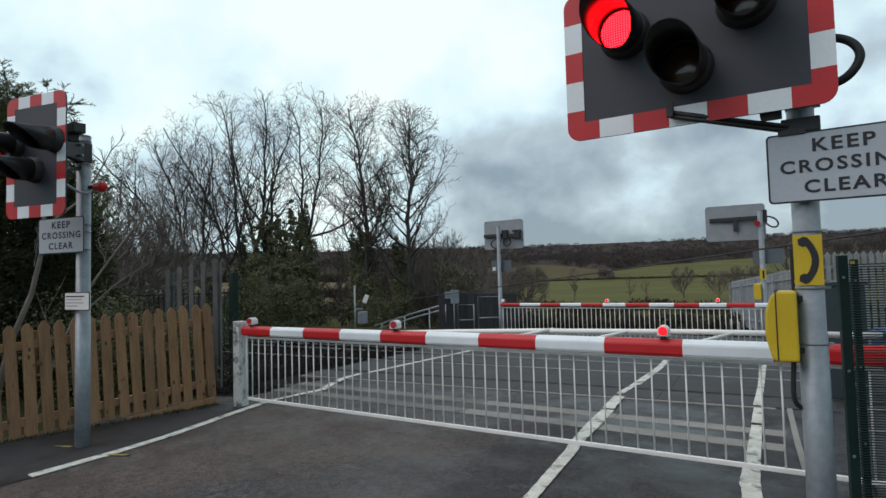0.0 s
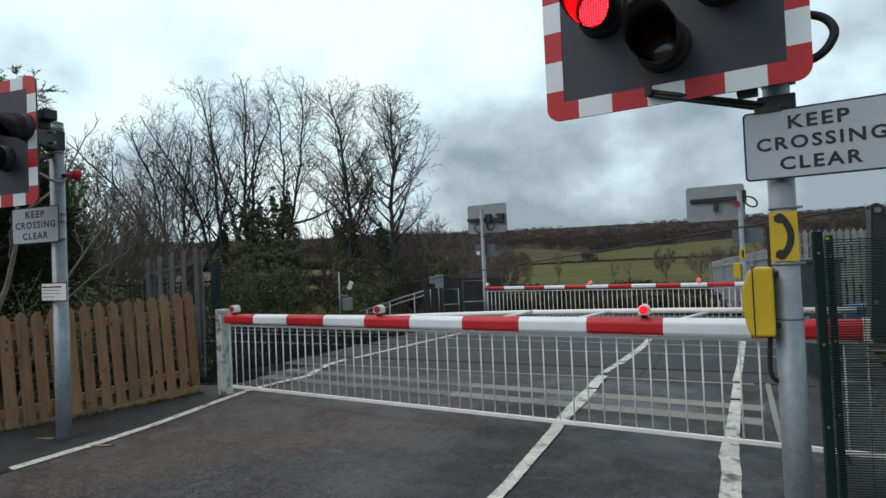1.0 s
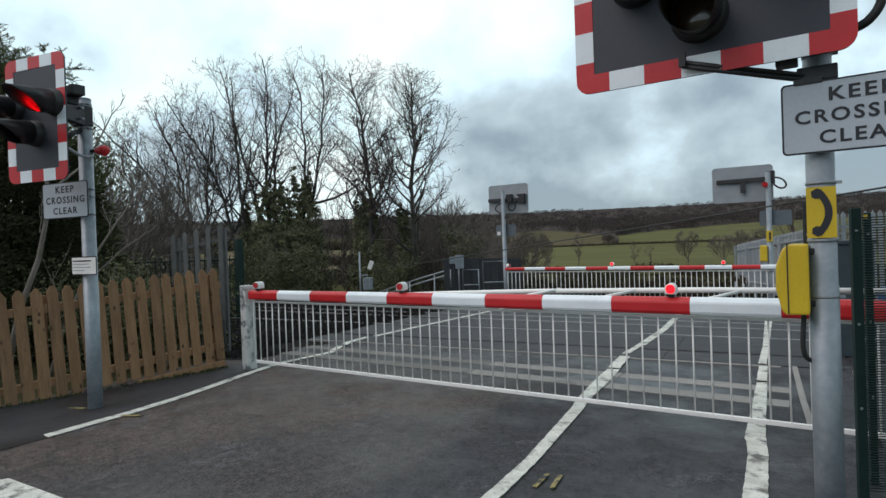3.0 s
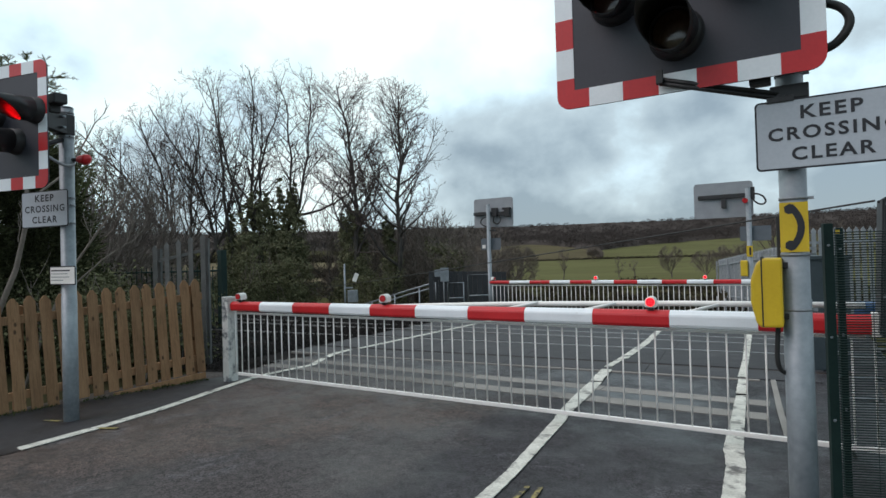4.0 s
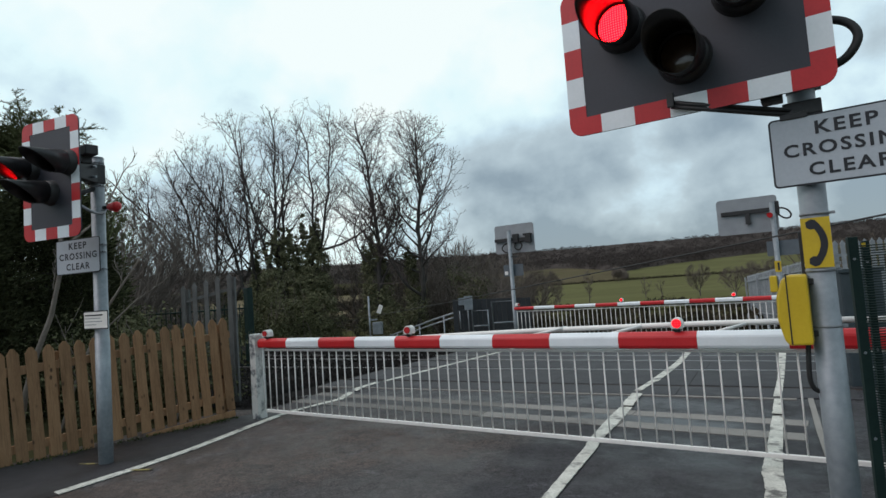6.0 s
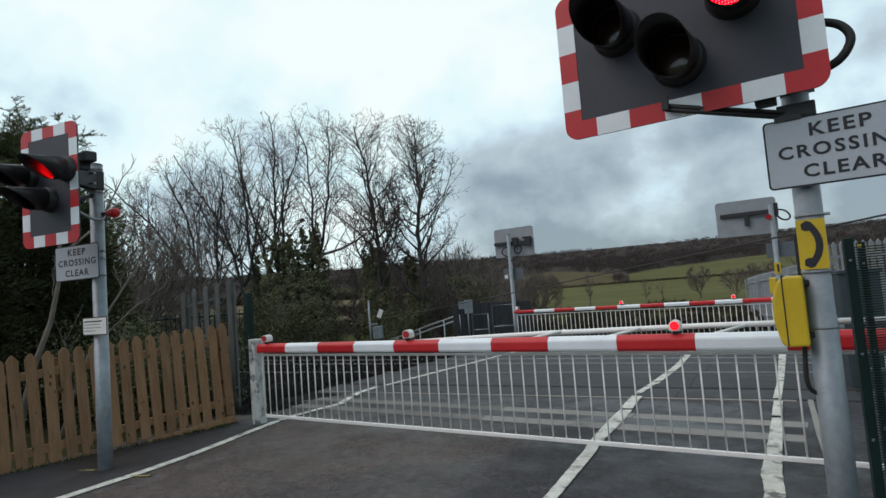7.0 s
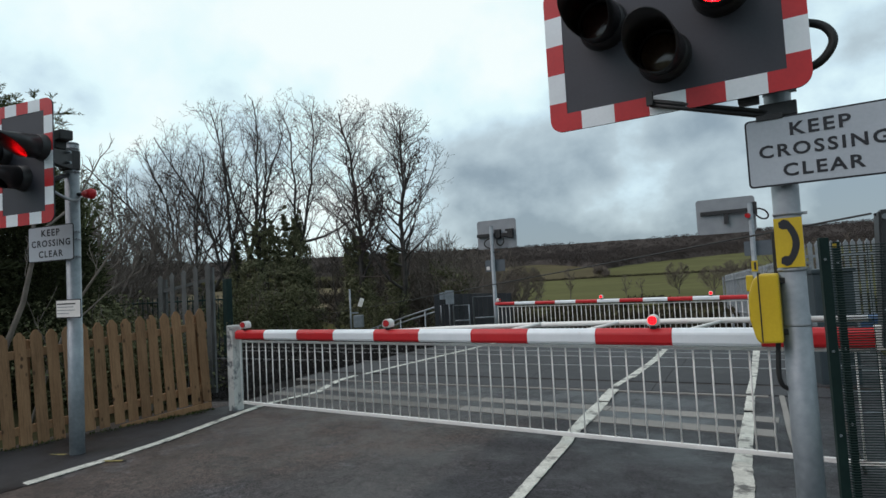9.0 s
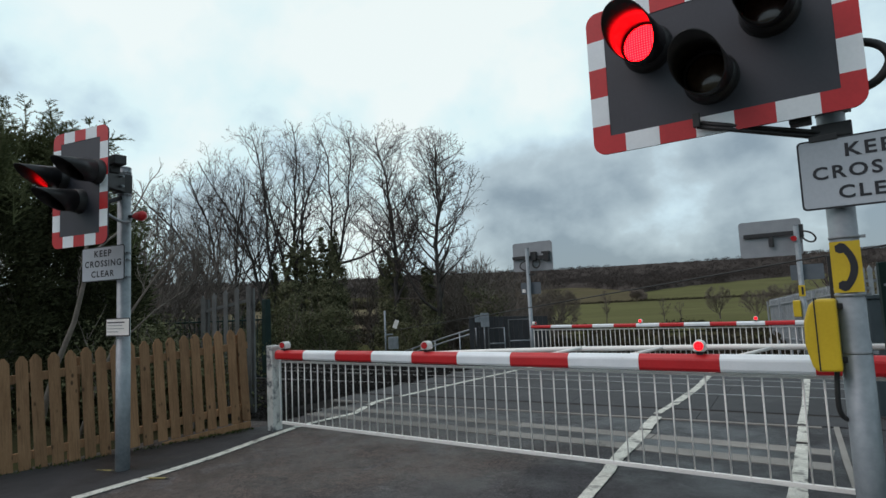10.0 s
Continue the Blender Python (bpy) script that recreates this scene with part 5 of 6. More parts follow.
# ---- far side of the tracks: dark enclosure, steps, small equipment ----
def far_side():
    f = thing("dark_enclosure", "dark slatted screen fence beside the far signal", "fence", (0, 0, 0))
    a, b = Vector((-9.75, 15.0, 0)), Vector((-7.9, 16.3, 0))
    run = b - a
    for i in range(16):
        p = a + run * (i / 15)
        bm = bmesh.new()
        box(bm, (p.x, p.y, 0.30 - 0.006 * i), (0.145, 0.03, 1.5), 0.004, rz=math.degrees(math.atan2(run.y, run.x)))
        part("board", bm, DARK_CLAD, f)
    h = thing("hoop_rail", "grey steel hoop guard rail", "rail", (0, 0, 0), group="hoop rails")
    for x0, y0, x1, y1, z0, z1, zm in ((-8.31, 14.75, -7.75, 15.1, -0.25, 0.93, 0.32), (-9.15, 15.0, -8.75, 15.25, -0.25, 0.68, 0.22)):
        bm = bmesh.new()
        tube(bm, [(x0, y0, z0), (x0, y0, z1), (x1, y1, z1), (x1, y1, z0)], 0.024, 8)
        tube(bm, [(x0, y0, zm), (x1, y1, zm)], 0.02, 8)
        part("hoop", bm, GALV, h)
    n = thing("notice_board", "two small grey notice plates on a thin post", "sign", (0, 0, 0))
    bm = bmesh.new()
    tube(bm, [(-9.36, 15.1, -0.3), (-9.36, 15.1, 1.12)], 0.022, 8)
    tube(bm, [(-9.60, 15.0, 0.15), (-9.60, 15.0, 0.7)], 0.018, 8)
    part("post", bm, GALV_DULL, n)
    bm = bmesh.new()
    box(bm, (-9.30, 15.06, 0.93), (0.26, 0.02, 0.42), 0.004, rz=30)
    part("plate", bm, GALV, n)
    bm = bmesh.new()
    box(bm, (-9.52, 15.02, 0.98), (0.2, 0.02, 0.22), 0.004, rz=30)
    part("plate", bm, GALV, n)
    s = thing("ramp_handrail", "pale double handrail along a sloping ramp", "handrail", (0, 0, 0))
    for dz in (0.0, -0.16):
        bm = bmesh.new()
        tube(bm, [(-14.3, 17.3, -0.25 + dz), (-12.2, 17.2, 0.30 + dz), (-10.2, 16.6, 0.72 + dz)], 0.03, 8)
        part("rail", bm, GALV, s)
    for t in (0.1, 0.4, 0.7, 0.95):
        x, y, z = -14.3 + 4.1 * t, 17.3 - 0.7 * t, -0.25 + 0.97 * t
        bm = bmesh.new()
        tube(bm, [(x, y, -1.2), (x, y, z)], 0.025, 8)
        part("post", bm, GALV, s)
    e = thing("equipment_post", "slim post with a grey box and tilted white panel", "equipment", (-14.68, 16.62, 0))
    bm = bmesh.new()
    tube(bm, [(0, 0, -1.2), (0, 0, 1.32)], 0.034, 10)
    part("post", bm, GALV, e)
    bm = bmesh.new()
    box(bm, (0.25, 0.15, 0.10), (0.36, 0.22, 0.46), 0.02, rz=30)
    box(bm, (0.12, 0.08, 0.42), (0.3, 0.06, 0.06), 0.01, rz=30)
    part("box", bm, GALV, e, "grey equipment box")
    bm = bmesh.new()
    box(bm, (0.36, 0.2, 0.80), (0.16, 0.03, 0.32), 0.006, rz=30, ry=22)
    part("panel", bm, WHITE_PAINT, e, "tilted white panel")
    for i in range(3):
        st = thing("line_post", "short grey trackside marker post", "post", (-1.35 - 0.55 * i, 15.4 + 3 * i, -0.4 - 0.15 * i), group="trackside posts")
        bm = bmesh.new()
        tube(bm, [(0, 0, 0), (0, 0, 0.6)], 0.03, 8)
        part("shaft", bm, GALV_DULL, st)
    c = thing("equipment_cabinet", "blue-grey trackside cabinet behind the mesh fence", "cabinet", (0.22, 8.2, 0))
    bm = bmesh.new()
    box(bm, (0, 0, 0.65), (0.42, 0.45, 1.3), 0.02, rz=20)
    part("body", bm, BLUE_GREY, c)
    bm = bmesh.new()
    box(bm, (0, 0, 1.32), (0.46, 0.49, 0.05), 0.01, rz=20)
    part("lid", bm, BLUE_GREY, c)
    u = thing("parked_barrow", "blue plastic barrow behind the mesh fence", "barrow", (0.95, 8.7, 0))
    bm = bmesh.new()
    box(bm, (0, 0, 0.62), (0.7, 0.45, 0.28), 0.05, rz=25)
    part("tray", bm, BLUE, u)
    bm = bmesh.new()
    tube(bm, [(-0.3, -0.2, 0.7), (-0.55, -0.35, 0.82)], 0.018, 8)
    tube(bm, [(0.0, 0, 0.0), (0.0, 0.0, 0.5)], 0.03, 8)
    part("handle", bm, GALV, u)


far_side()


def wires():
    w = thing("cable_line", "overhead black cable crossing the far side", "cable", (0, 0, 0))
    a, b = Vector(CABLE_FAR), Vector((0.445, 4.6, 1.735))
    cable(w, [a.lerp(b, t) - Vector((0, 0, 0.25 * t * (1 - t))) for t in (0, 0.25, 0.5, 0.75, 1)], 0.007, RUBBER, "wire", 5)
    w = thing("cable_line", "black cable from the machine casing", "cable", (0, 0, 0))
    cable(w, [(0.46, 4.6, 1.73), (0.75, 4.75, 1.62), (1.6, 5.2, 1.45)], 0.008, RUBBER, "wire", 5)


CABLE_FAR = (-25.0, 23.8, -0.22)
wires()


# ---- trees ----
def limb(vs, fs, pts, radii, seg):
    base = len(vs)
    side = None
    n = len(pts)
    for i, p in enumerate(pts):
        d = (pts[min(i + 1, n - 1)] - pts[max(i - 1, 0)]).normalized()
        if side is None:
            side = d.orthogonal().normalized()
        side = (side - d * side.dot(d)).normalized()
        up = d.cross(side)
        for k in range(seg):
            a = 2 * math.pi * k / seg
            vs.append(p + radii[i] * (math.cos(a) * side + math.sin(a) * up))
    for i in range(n - 1):
        for k in range(seg):
            a, b = base + i * seg + k, base + i * seg + (k + 1) % seg
            fs.append((a, b, b + seg, a + seg))


def grow(rng, out, start, way, length, radius, level, rule):
    """A branch with its children; out holds (verts, faces) for wood and for twigs."""
    kids, spread, last = rule["kids"][level], rule["spread"], rule["levels"]
    shrink, upward = rule["shrink"][level], rule["up"][level]
    seg = (8, 5, 4, 3, 3, 3)[level]
    steps = (8, 6, 5, 4, 3, 2)[level]
    pts, radii, d, p = [start.copy()], [radius], way.normalized(), start.copy()
    tip = 0.25 if level < last else 0.5
    for i in range(steps):
        wob = Vector((rng.gauss(0, 1), rng.gauss(0, 1), rng.gauss(0, 0.6))) * rule["wiggle"] * (1 if level else 0.45)
        d = (d + wob + Vector((0, 0, upward))).normalized()
        p = p + d * (length / steps)
        if "crown" in rule and level:
            (cx, cy, cz), (ra, rb) = rule["crown"]
            if ((p.x - cx) ** 2 + (p.y - cy) ** 2) / ra ** 2 + ((p.z - cz) / rb) ** 2 > rng.uniform(0.86, 1.12):
                if len(pts) < 2:
                    return
                break
        pts.append(p.copy())
        radii.append(radius * (1 - (1 - tip) * (i + 1) / steps))
    steps = len(pts) - 1
    vs, fs = out[0 if level < rule.get("wood", 2) else 1]
    limb(vs, fs, pts, radii, seg)
    if level >= last:
        return
    for k in range(kids):
        lo = rule["bare"] if level == 0 else 0.2
        t = lo + (1 - lo) * (k + rng.random()) / kids
        i = min(steps - 1, int(t * steps))
        q = pts[i].lerp(pts[i + 1], t * steps - i)
        axis = (pts[i + 1] - pts[i]).normalized()
        side = axis.orthogonal().normalized()
        side.rotate(Matrix.Rotation(rng.uniform(0, 2 * math.pi), 3, axis))
        ang = radians(rng.uniform(*(rule.get("first", spread) if level == 0 else spread)))
        nd = axis * math.cos(ang) + side * math.sin(ang)
        r = max(radii[i] * rng.uniform(0.38, 0.6), rule["thin"])
        ln = length * shrink * rng.uniform(0.7, 1.15) * (1.15 - 0.55 * t if level == 0 else 1 - 0.35 * t)
        grow(rng, out, q, nd, ln, r, level + 1, rule)


ASH = dict(kids=(9, 7, 6, 4, 0), spread=(26, 58), first=(28, 55), shrink=(0.56, 0.50, 0.46, 0.40, 0), up=(0.03, 0.10, 0.05, 0.04, 0.05), levels=4, wiggle=0.13, bare=0.28, thin=0.009)
THIN = dict(kids=(7, 4, 4, 0), spread=(20, 45), shrink=(0.5,) * 4, up=(0.14,) * 4, levels=3, wiggle=0.14, bare=0.15, thin=0.006, wood=1)
BUSH = dict(kids=(9, 6, 5, 0), spread=(25, 60), shrink=(0.6,) * 4, up=(0.05,) * 4, levels=3, wiggle=0.20, bare=0.05, thin=0.006)


def crowned(rng, height, half, shift, side, stems, base, marks=1700, step=0.24, fill=(0.34, 1.0), thick=1.0):
    """Limbs that grow towards open places of an egg-shaped crown until it is filled; gives (wood, twigs)."""
    lo, hi = height * fill[0], height * fill[1]
    spots = []
    while len(spots) < marks:
        u, v, w = rng.uniform(-1, 1), rng.uniform(-1, 1), rng.uniform(0, 1)
        wide = math.sin(math.pi * min(1.0, 0.04 + 0.96 * w) ** 0.85) ** 0.75
        rr = math.hypot(u, v)
        if rr < wide * (0.9 + 0.14 * math.sin(5 * math.atan2(v, u) + 9 * w)) and rng.random() < 0.35 + 0.65 * rr:
            q = Vector((u * half, v * half, lo + (hi - lo) * w)) + side * shift * min(1, 1.6 * w)
            spots.append(q)
    A = np.array([tuple(q) for q in spots])
    nodes, parent = [], []
    fork = -1
    for st in range(stems):
        ang = rng.uniform(0, 6.283)
        out = side * ((-1) ** st) * 0.26 * (stems > 1) + Vector((math.cos(ang), math.sin(ang), 0)) * 0.06 + side * shift * 0.05
        p, prev = Vector((0, 0, 0)) if st == 0 else Vector(nodes[fork]), -1 if st == 0 else fork
        k = 0
        while p.z < lo + 0.35 * half:
            nodes.append(tuple(p)); parent.append(prev); prev = len(nodes) - 1
            k += 1
            if st == 0 and k == base:
                fork = prev
            d = (Vector((0, 0, 1)) + (out if k > base else side * shift * 0.03) + Vector((rng.gauss(0, 0.07), rng.gauss(0, 0.07), 0))).normalized()
            p = p + d * step
    P = np.array(nodes)
    heart = np.array(tuple(side * shift * 0.25)) + np.array((0, 0, lo + 0.2 * half))
    grown = {}
    dist = ((A[:, None, :] - P[None]) ** 2).sum(2)
    near, best = dist.argmin(1), dist.min(1)
    for _ in range(70):
        live = best < 2.6 ** 2
        if not live.any():
            break
        pull = {}
        dirs = A - P[near]
        dirs /= np.linalg.norm(dirs, axis=1)[:, None] + 1e-6
        away = P[near] - heart
        away /= np.linalg.norm(away, axis=1)[:, None] + 1e-6
        live &= ((dirs * away).sum(1) > -0.05) | (P[near][:, 2] < lo + 0.5 * half)
        for i in np.nonzero(live)[0]:
            pull.setdefault(int(near[i]), []).append(dirs[i])
        fresh, pars = [], []
        spent = set()
        for n, ds in pull.items():
            grown[n] = grown.get(n, 0) + 1
            if grown[n] > 3:
                spent.add(n)
                continue
            d = np.sum(ds, axis=0)
            d = d / (np.linalg.norm(d) + 1e-6) + np.array((rng.gauss(0, 0.17), rng.gauss(0, 0.17), rng.gauss(0, 0.12) + 0.14))
            h = P[n] - heart
            d = d + 0.4 * h / (np.linalg.norm(h) + 1e-6)
            if parent[n] >= 0:
                g = P[n] - P[parent[n]]
                d = d + 0.75 * g / (np.linalg.norm(g) + 1e-6)
            fresh.append(P[n] + step * d / (np.linalg.norm(d) + 1e-6)); pars.append(n)
        if not fresh:
            break
        F = np.array(fresh)
        k0 = len(P)
        P = np.vstack((P, F)); parent += pars
        dist = ((A[:, None, :] - F[None]) ** 2).sum(2)
        j, m = dist.argmin(1), dist.min(1)
        closer = m < best
        near[closer], best[closer] = j[closer] + k0, m[closer]
        keep = (best > 0.31 ** 2) & ~np.isin(near, list(spent))
        A, near, best = A[keep], near[keep], best[keep]
        if len(A) == 0:
            break
    n = len(P)
    kids = [[] for _ in range(n)]
    for i, q in enumerate(parent):
        if q >= 0:
            kids[q].append(i)
    load = [0.0] * n
    for i in range(n - 1, -1, -1):
        load[i] = max(1.0, sum(load[c] for c in kids[i]))
    rad = [thick * min(0.17, 0.0092 * q ** 0.45) for q in load]
    wood, twig = ([], []), ([], [])
    todo = [0]
    V = [Vector(q) for q in P]
    while todo:
        i = todo.pop()
        chain = [i] if parent[i] < 0 else [parent[i], i]
        while kids[i]:
            c = max(kids[i], key=lambda q: load[q])
            todo += [q for q in kids[i] if q != c]
            chain.append(c)
            i = c
        r = [rad[c] for c in chain]
        if parent[chain[0]] >= 0 or len(chain) > 1:
            r[0] = min(r[0], r[1] * 1.15)
        big = r[0] > 0.022
        limb(*(wood if big else twig), [V[c] for c in chain], r, 7 if r[0] > 0.06 else 4 if big else 3)
    # short stiff twigs along the thin growth
    for i in range(n):
        if rad[i] > 0.021 * thick or parent[i] < 0:
            continue
        d = ((V[i] - V[parent[i]]).normalized() + 0.7 * (V[i] - Vector(heart)).normalized()).normalized()
        for _ in range(3 if kids[i] else 6):
            o = (d * rng.uniform(0.6, 1.3) + Vector((rng.gauss(0, 1), rng.gauss(0, 1), rng.gauss(0.25, 0.8))).normalized() * rng.uniform(0.5, 1.05)).normalized()
            ln = rng.uniform(0.14, 0.45)
            q = V[i] + o * ln * 0.55
            e = q + (o + Vector((rng.gauss(0, 0.25), rng.gauss(0, 0.25), 0.25))).normalized() * ln * 0.45
            limb(*twig, [V[i], q, e], [0.008 * thick, 0.007 * thick, 0.0062 * thick], 3)
    return wood, twig


def spreading(rng, height, half, shift, side, stems, lo=0.3, fork=0.12, twig=0.0045, dense=1.0, base=0.15, spread=0.22, open_by=(26, 54)):
    """A leafless broad-leaved tree: straight rising stems, limbs that sweep up and out to an egg-shaped outline, fine twigs; gives (wood, twigs)."""
    wood, fine = ([], []), ([], [])
    low = height * lo
    lobes = [(rng.uniform(2, 6), rng.uniform(0, 6.3), rng.uniform(3, 9)) for _ in range(3)]

    def room(p):
        """Under 1 inside the crown's outline."""
        w = (p.z - low) / (height - low)
        q = p - side * shift * min(1.0, max(0.0, 1.4 * w))
        rr, a = math.hypot(q.x, q.y), math.atan2(q.y, q.x)
        if w >= 1:
            return 2.0
        wide = half * (0.5 + 0.5 * max(0.0, w) / 0.4 if w < 0.4 else math.sqrt(1 - ((w - 0.4) / 0.6) ** 2.3))
        wide *= 1 + sum(0.08 * math.sin(k * a + f + g * w) for k, f, g in lobes)
        return rr / max(wide, 0.05)

    gap = (0.27 / dense, 0.18 / dense, 0.115 / dense, 0.11)
    rise = (0.02, 0.085, 0.085, 0.10, 0.06)
    wild = (0.13, 0.135, 0.15, 0.19, 0.15)

    def branch(p, d, length, r, level, goal=None):
        n = max(2, int(length / (0.42, 0.30, 0.2, 0.14, 0.1)[level]))
        limit = rng.uniform(0.86, 1.04)
        pts, step = [p.copy()], length / n
        for _ in range(n):
            d = (d + Vector((rng.gauss(0, 1), rng.gauss(0, 1), rng.gauss(0, 0.7))) * wild[level] + Vector((0, 0, rise[level]))).normalized()
            if goal:
                d = (d + 0.55 * (goal - p).normalized() * min(1.0, 0.4 + len(pts) / n)).normalized()
            p = p + d * step
            if room(p) > limit and not goal:
                break
            pts.append(p.copy())
        m = len(pts) - 1
        if m < 1:
            return
        tip = max(twig, r * (0.20 if level < 2 else 0.35))
        radii = [r + (tip - r) * (i / m) ** 0.8 for i in range(m + 1)]
        limb(*(wood if level < 2 else fine), pts, radii, (8, 5, 3, 3, 3)[level])
        if level > 3 or (level == 3 and dense < 0.7):
            return
        run = m * step
        u = max(0.1, low * 0.8 - pts[0].z) if level == 0 else 0.16 * run
        turn = rng.uniform(0, 6.283)
        while level < 4 and u < run:
            i = min(m - 1, int(u / step))
            q = pts[i].lerp(pts[i + 1], u / step - i)
            axis = (pts[i + 1] - pts[i]).normalized()
            out = axis.orthogonal().normalized()
            turn += 2.4 + rng.gauss(0, 0.5)
            out.rotate(Matrix.Rotation(turn, 3, axis))
            share = u / run
            ang = radians(rng.uniform(*(open_by, (30, 62), (30, 64), (30, 60))[level]))
            ln = ((1.5 * half * (1.0 - 0.55 * share)) * rng.uniform(0.5, 1.15), length * (0.62 - 0.34 * share) * rng.uniform(0.5, 1.15), rng.uniform(0.22, 0.55) * (1.1 - 0.4 * share), rng.uniform(0.10, 0.22))[level]
            here = radii[i]
            if level in (1, 2) and room(q) < 0.62 and rng.random() < 0.45:  # the shaded inside of the crown stays open
                u += gap[level] * rng.uniform(0.6, 1.5)
                continue
            if level < 3 or rng.random() < 0.6:
                branch(q, axis * math.cos(ang) + out * math.sin(ang), ln, min(here * 0.62, max(twig, (0.031 * ln, 0.019 * ln, 0.008, twig)[level] * rng.uniform(0.8, 1.2))), level + 1)
            u += gap[level] * rng.uniform(0.6, 1.5) * (2.2 if level == 0 and q.z < low * 1.15 else 1)

    start = Vector((0, 0, -0.2))
    if stems > 1:
        top = Vector((0, 0, height * fork))
        limb(*wood, [start, top * 0.5, top], [base * 1.25, base * 1.1, base * 1.05], 9)
    for k in range(stems):
        f = (k - (stems - 1) / 2) / (stems - 1) * 2 if stems > 1 else 0
        out = side * (f * spread * half + shift) + Vector((-side.y, side.x, 0)) * rng.uniform(-0.5, 0.5) * half * (stems > 1)
        goal = out + Vector((0, 0, height * (0.97 - 0.14 * f * f * min(1, spread) - rng.uniform(0, 0.05))))
        at = Vector((0, 0, height * fork * rng.uniform(0.7, 1.0))) if stems > 1 else start
        way = Vector((0, 0, 1)) + out / height * 1.6
        branch(at, way.normalized(), (goal - at).length, base * (0.66 if stems > 1 else 1), 0, goal)
    return wood, fine


def leaves(rng, n, place, size, flat=0.5):
    """Many small leaves; place() gives a middle and a rough outward way."""
    vs, fs = [], []
    for _ in range(n):
        c, o = place()
        a = (o + Vector((rng.gauss(0, flat), rng.gauss(0, flat), rng.gauss(0, flat)))).normalized()
        s = a.orthogonal().normalized()
        s.rotate(Matrix.Rotation(rng.uniform(0, 6.283), 3, a))
        t = a.cross(s)
        k = size * rng.uniform(0.5, 1.4)
        b = len(vs)
        vs += [c - s * k, c + t * k * 0.6 + a * k * 0.2, c + s * k, c - t * k * 0.6 + a * k * 0.2]
        fs += [(b, b + 1, b + 2), (b, b + 2, b + 3)]
    return vs, fs


def ivy_mass(rng, tall, wide):
    """Ivy round a trunk: many small lumps on an uneven column, leafy on their outer side, with wisps climbing above."""
    lumps = []
    for _ in range(int(36 * tall * max(0.6, wide))):
        u, a = rng.random(), rng.uniform(0, 6.283)
        rr = wide * (1.0 - 0.36 * u * u) * (0.8 + 0.2 * math.sin(2 * a + 5 * u)) * rng.uniform(0.3, 1.0) ** 0.7
        lumps.append((Vector((rr * math.cos(a), rr * math.sin(a), u * tall * (0.8 + 0.2 * math.sin(3 * a + 1)))), rng.uniform(0.12, 0.42) * (1.1 - 0.4 * u)))
    for _ in range(int(7 * wide) + 4):  # wisps
        a, q, z0 = rng.uniform(0, 6.283), rng.uniform(0.0, 0.5) * wide, rng.uniform(0.7, 1.0)
        for i in range(9):
            lumps.append((Vector((q * math.cos(a) + rng.gauss(0, 0.07), q * math.sin(a) + rng.gauss(0, 0.07), tall * z0 + 0.11 * i + rng.gauss(0, 0.06))), rng.uniform(0.05, 0.20) - 0.012 * i))

    def place():
        c, r = rng.choice(lumps)
        o = Vector((rng.gauss(0, 1), rng.gauss(0, 1), rng.gauss(0.25, 0.9))).normalized()
        return c + o * r * rng.uniform(0.72, 1.15), (o + Vector((c.x, c.y, 0)) * 0.5 + Vector((0, 0, 0.5))).normalized()

    return leaves(rng, int(4200 * tall * max(0.6, wide)), place, 0.047, 0.42)


def bare_tree(label, x, y, height, seed, rule=ASH, stems=1, ivy=0.0, ivy_width=0.5, lean=(0, 0), radius=None, wood=BARK, name="bare_tree", cat="tree", crown=None):
    rng = random.Random(seed)
    z = land(x, y) - 0.1
    t = thing(name, label, cat, (x, y, z), group="bare trees")
    out = (([], []), ([], []))
    for i in range(stems):
        way = Vector((lean[0] + rng.gauss(0, 0.10) * (stems > 1) * 2, lean[1] + rng.gauss(0, 0.10) * (stems > 1) * 2, 1))
        if crown:
            break
        grow(rng, out, Vector((rng.gauss(0, 0.25) * (stems > 1), rng.gauss(0, 0.25) * (stems > 1), 0)), way, height * rng.uniform(0.80, 0.92), (radius or height * 0.017) * rng.uniform(0.8, 1.1), 0, rule)
    if crown:
        out = spreading(rng, height, *crown)
    poly_mesh("trunk", *out[0], wood, t, smooth=True)
    if out[1][0]:
        poly_mesh("crown", *out[1], TWIG if wood is BARK else wood, t, "bare twigs")
    if ivy:
        poly_mesh("ivy", *ivy_mass(rng, ivy, ivy_width), IVY, t, "thick dark ivy on the trunk")
    return t


def at_sight(deg, dist):
    """A place so many degrees left of the road's line and metres off from where one stands at the roadside."""
    a = radians(deg)
    return 0.05 - dist * math.sin(a), -0.14 + dist * math.cos(a)


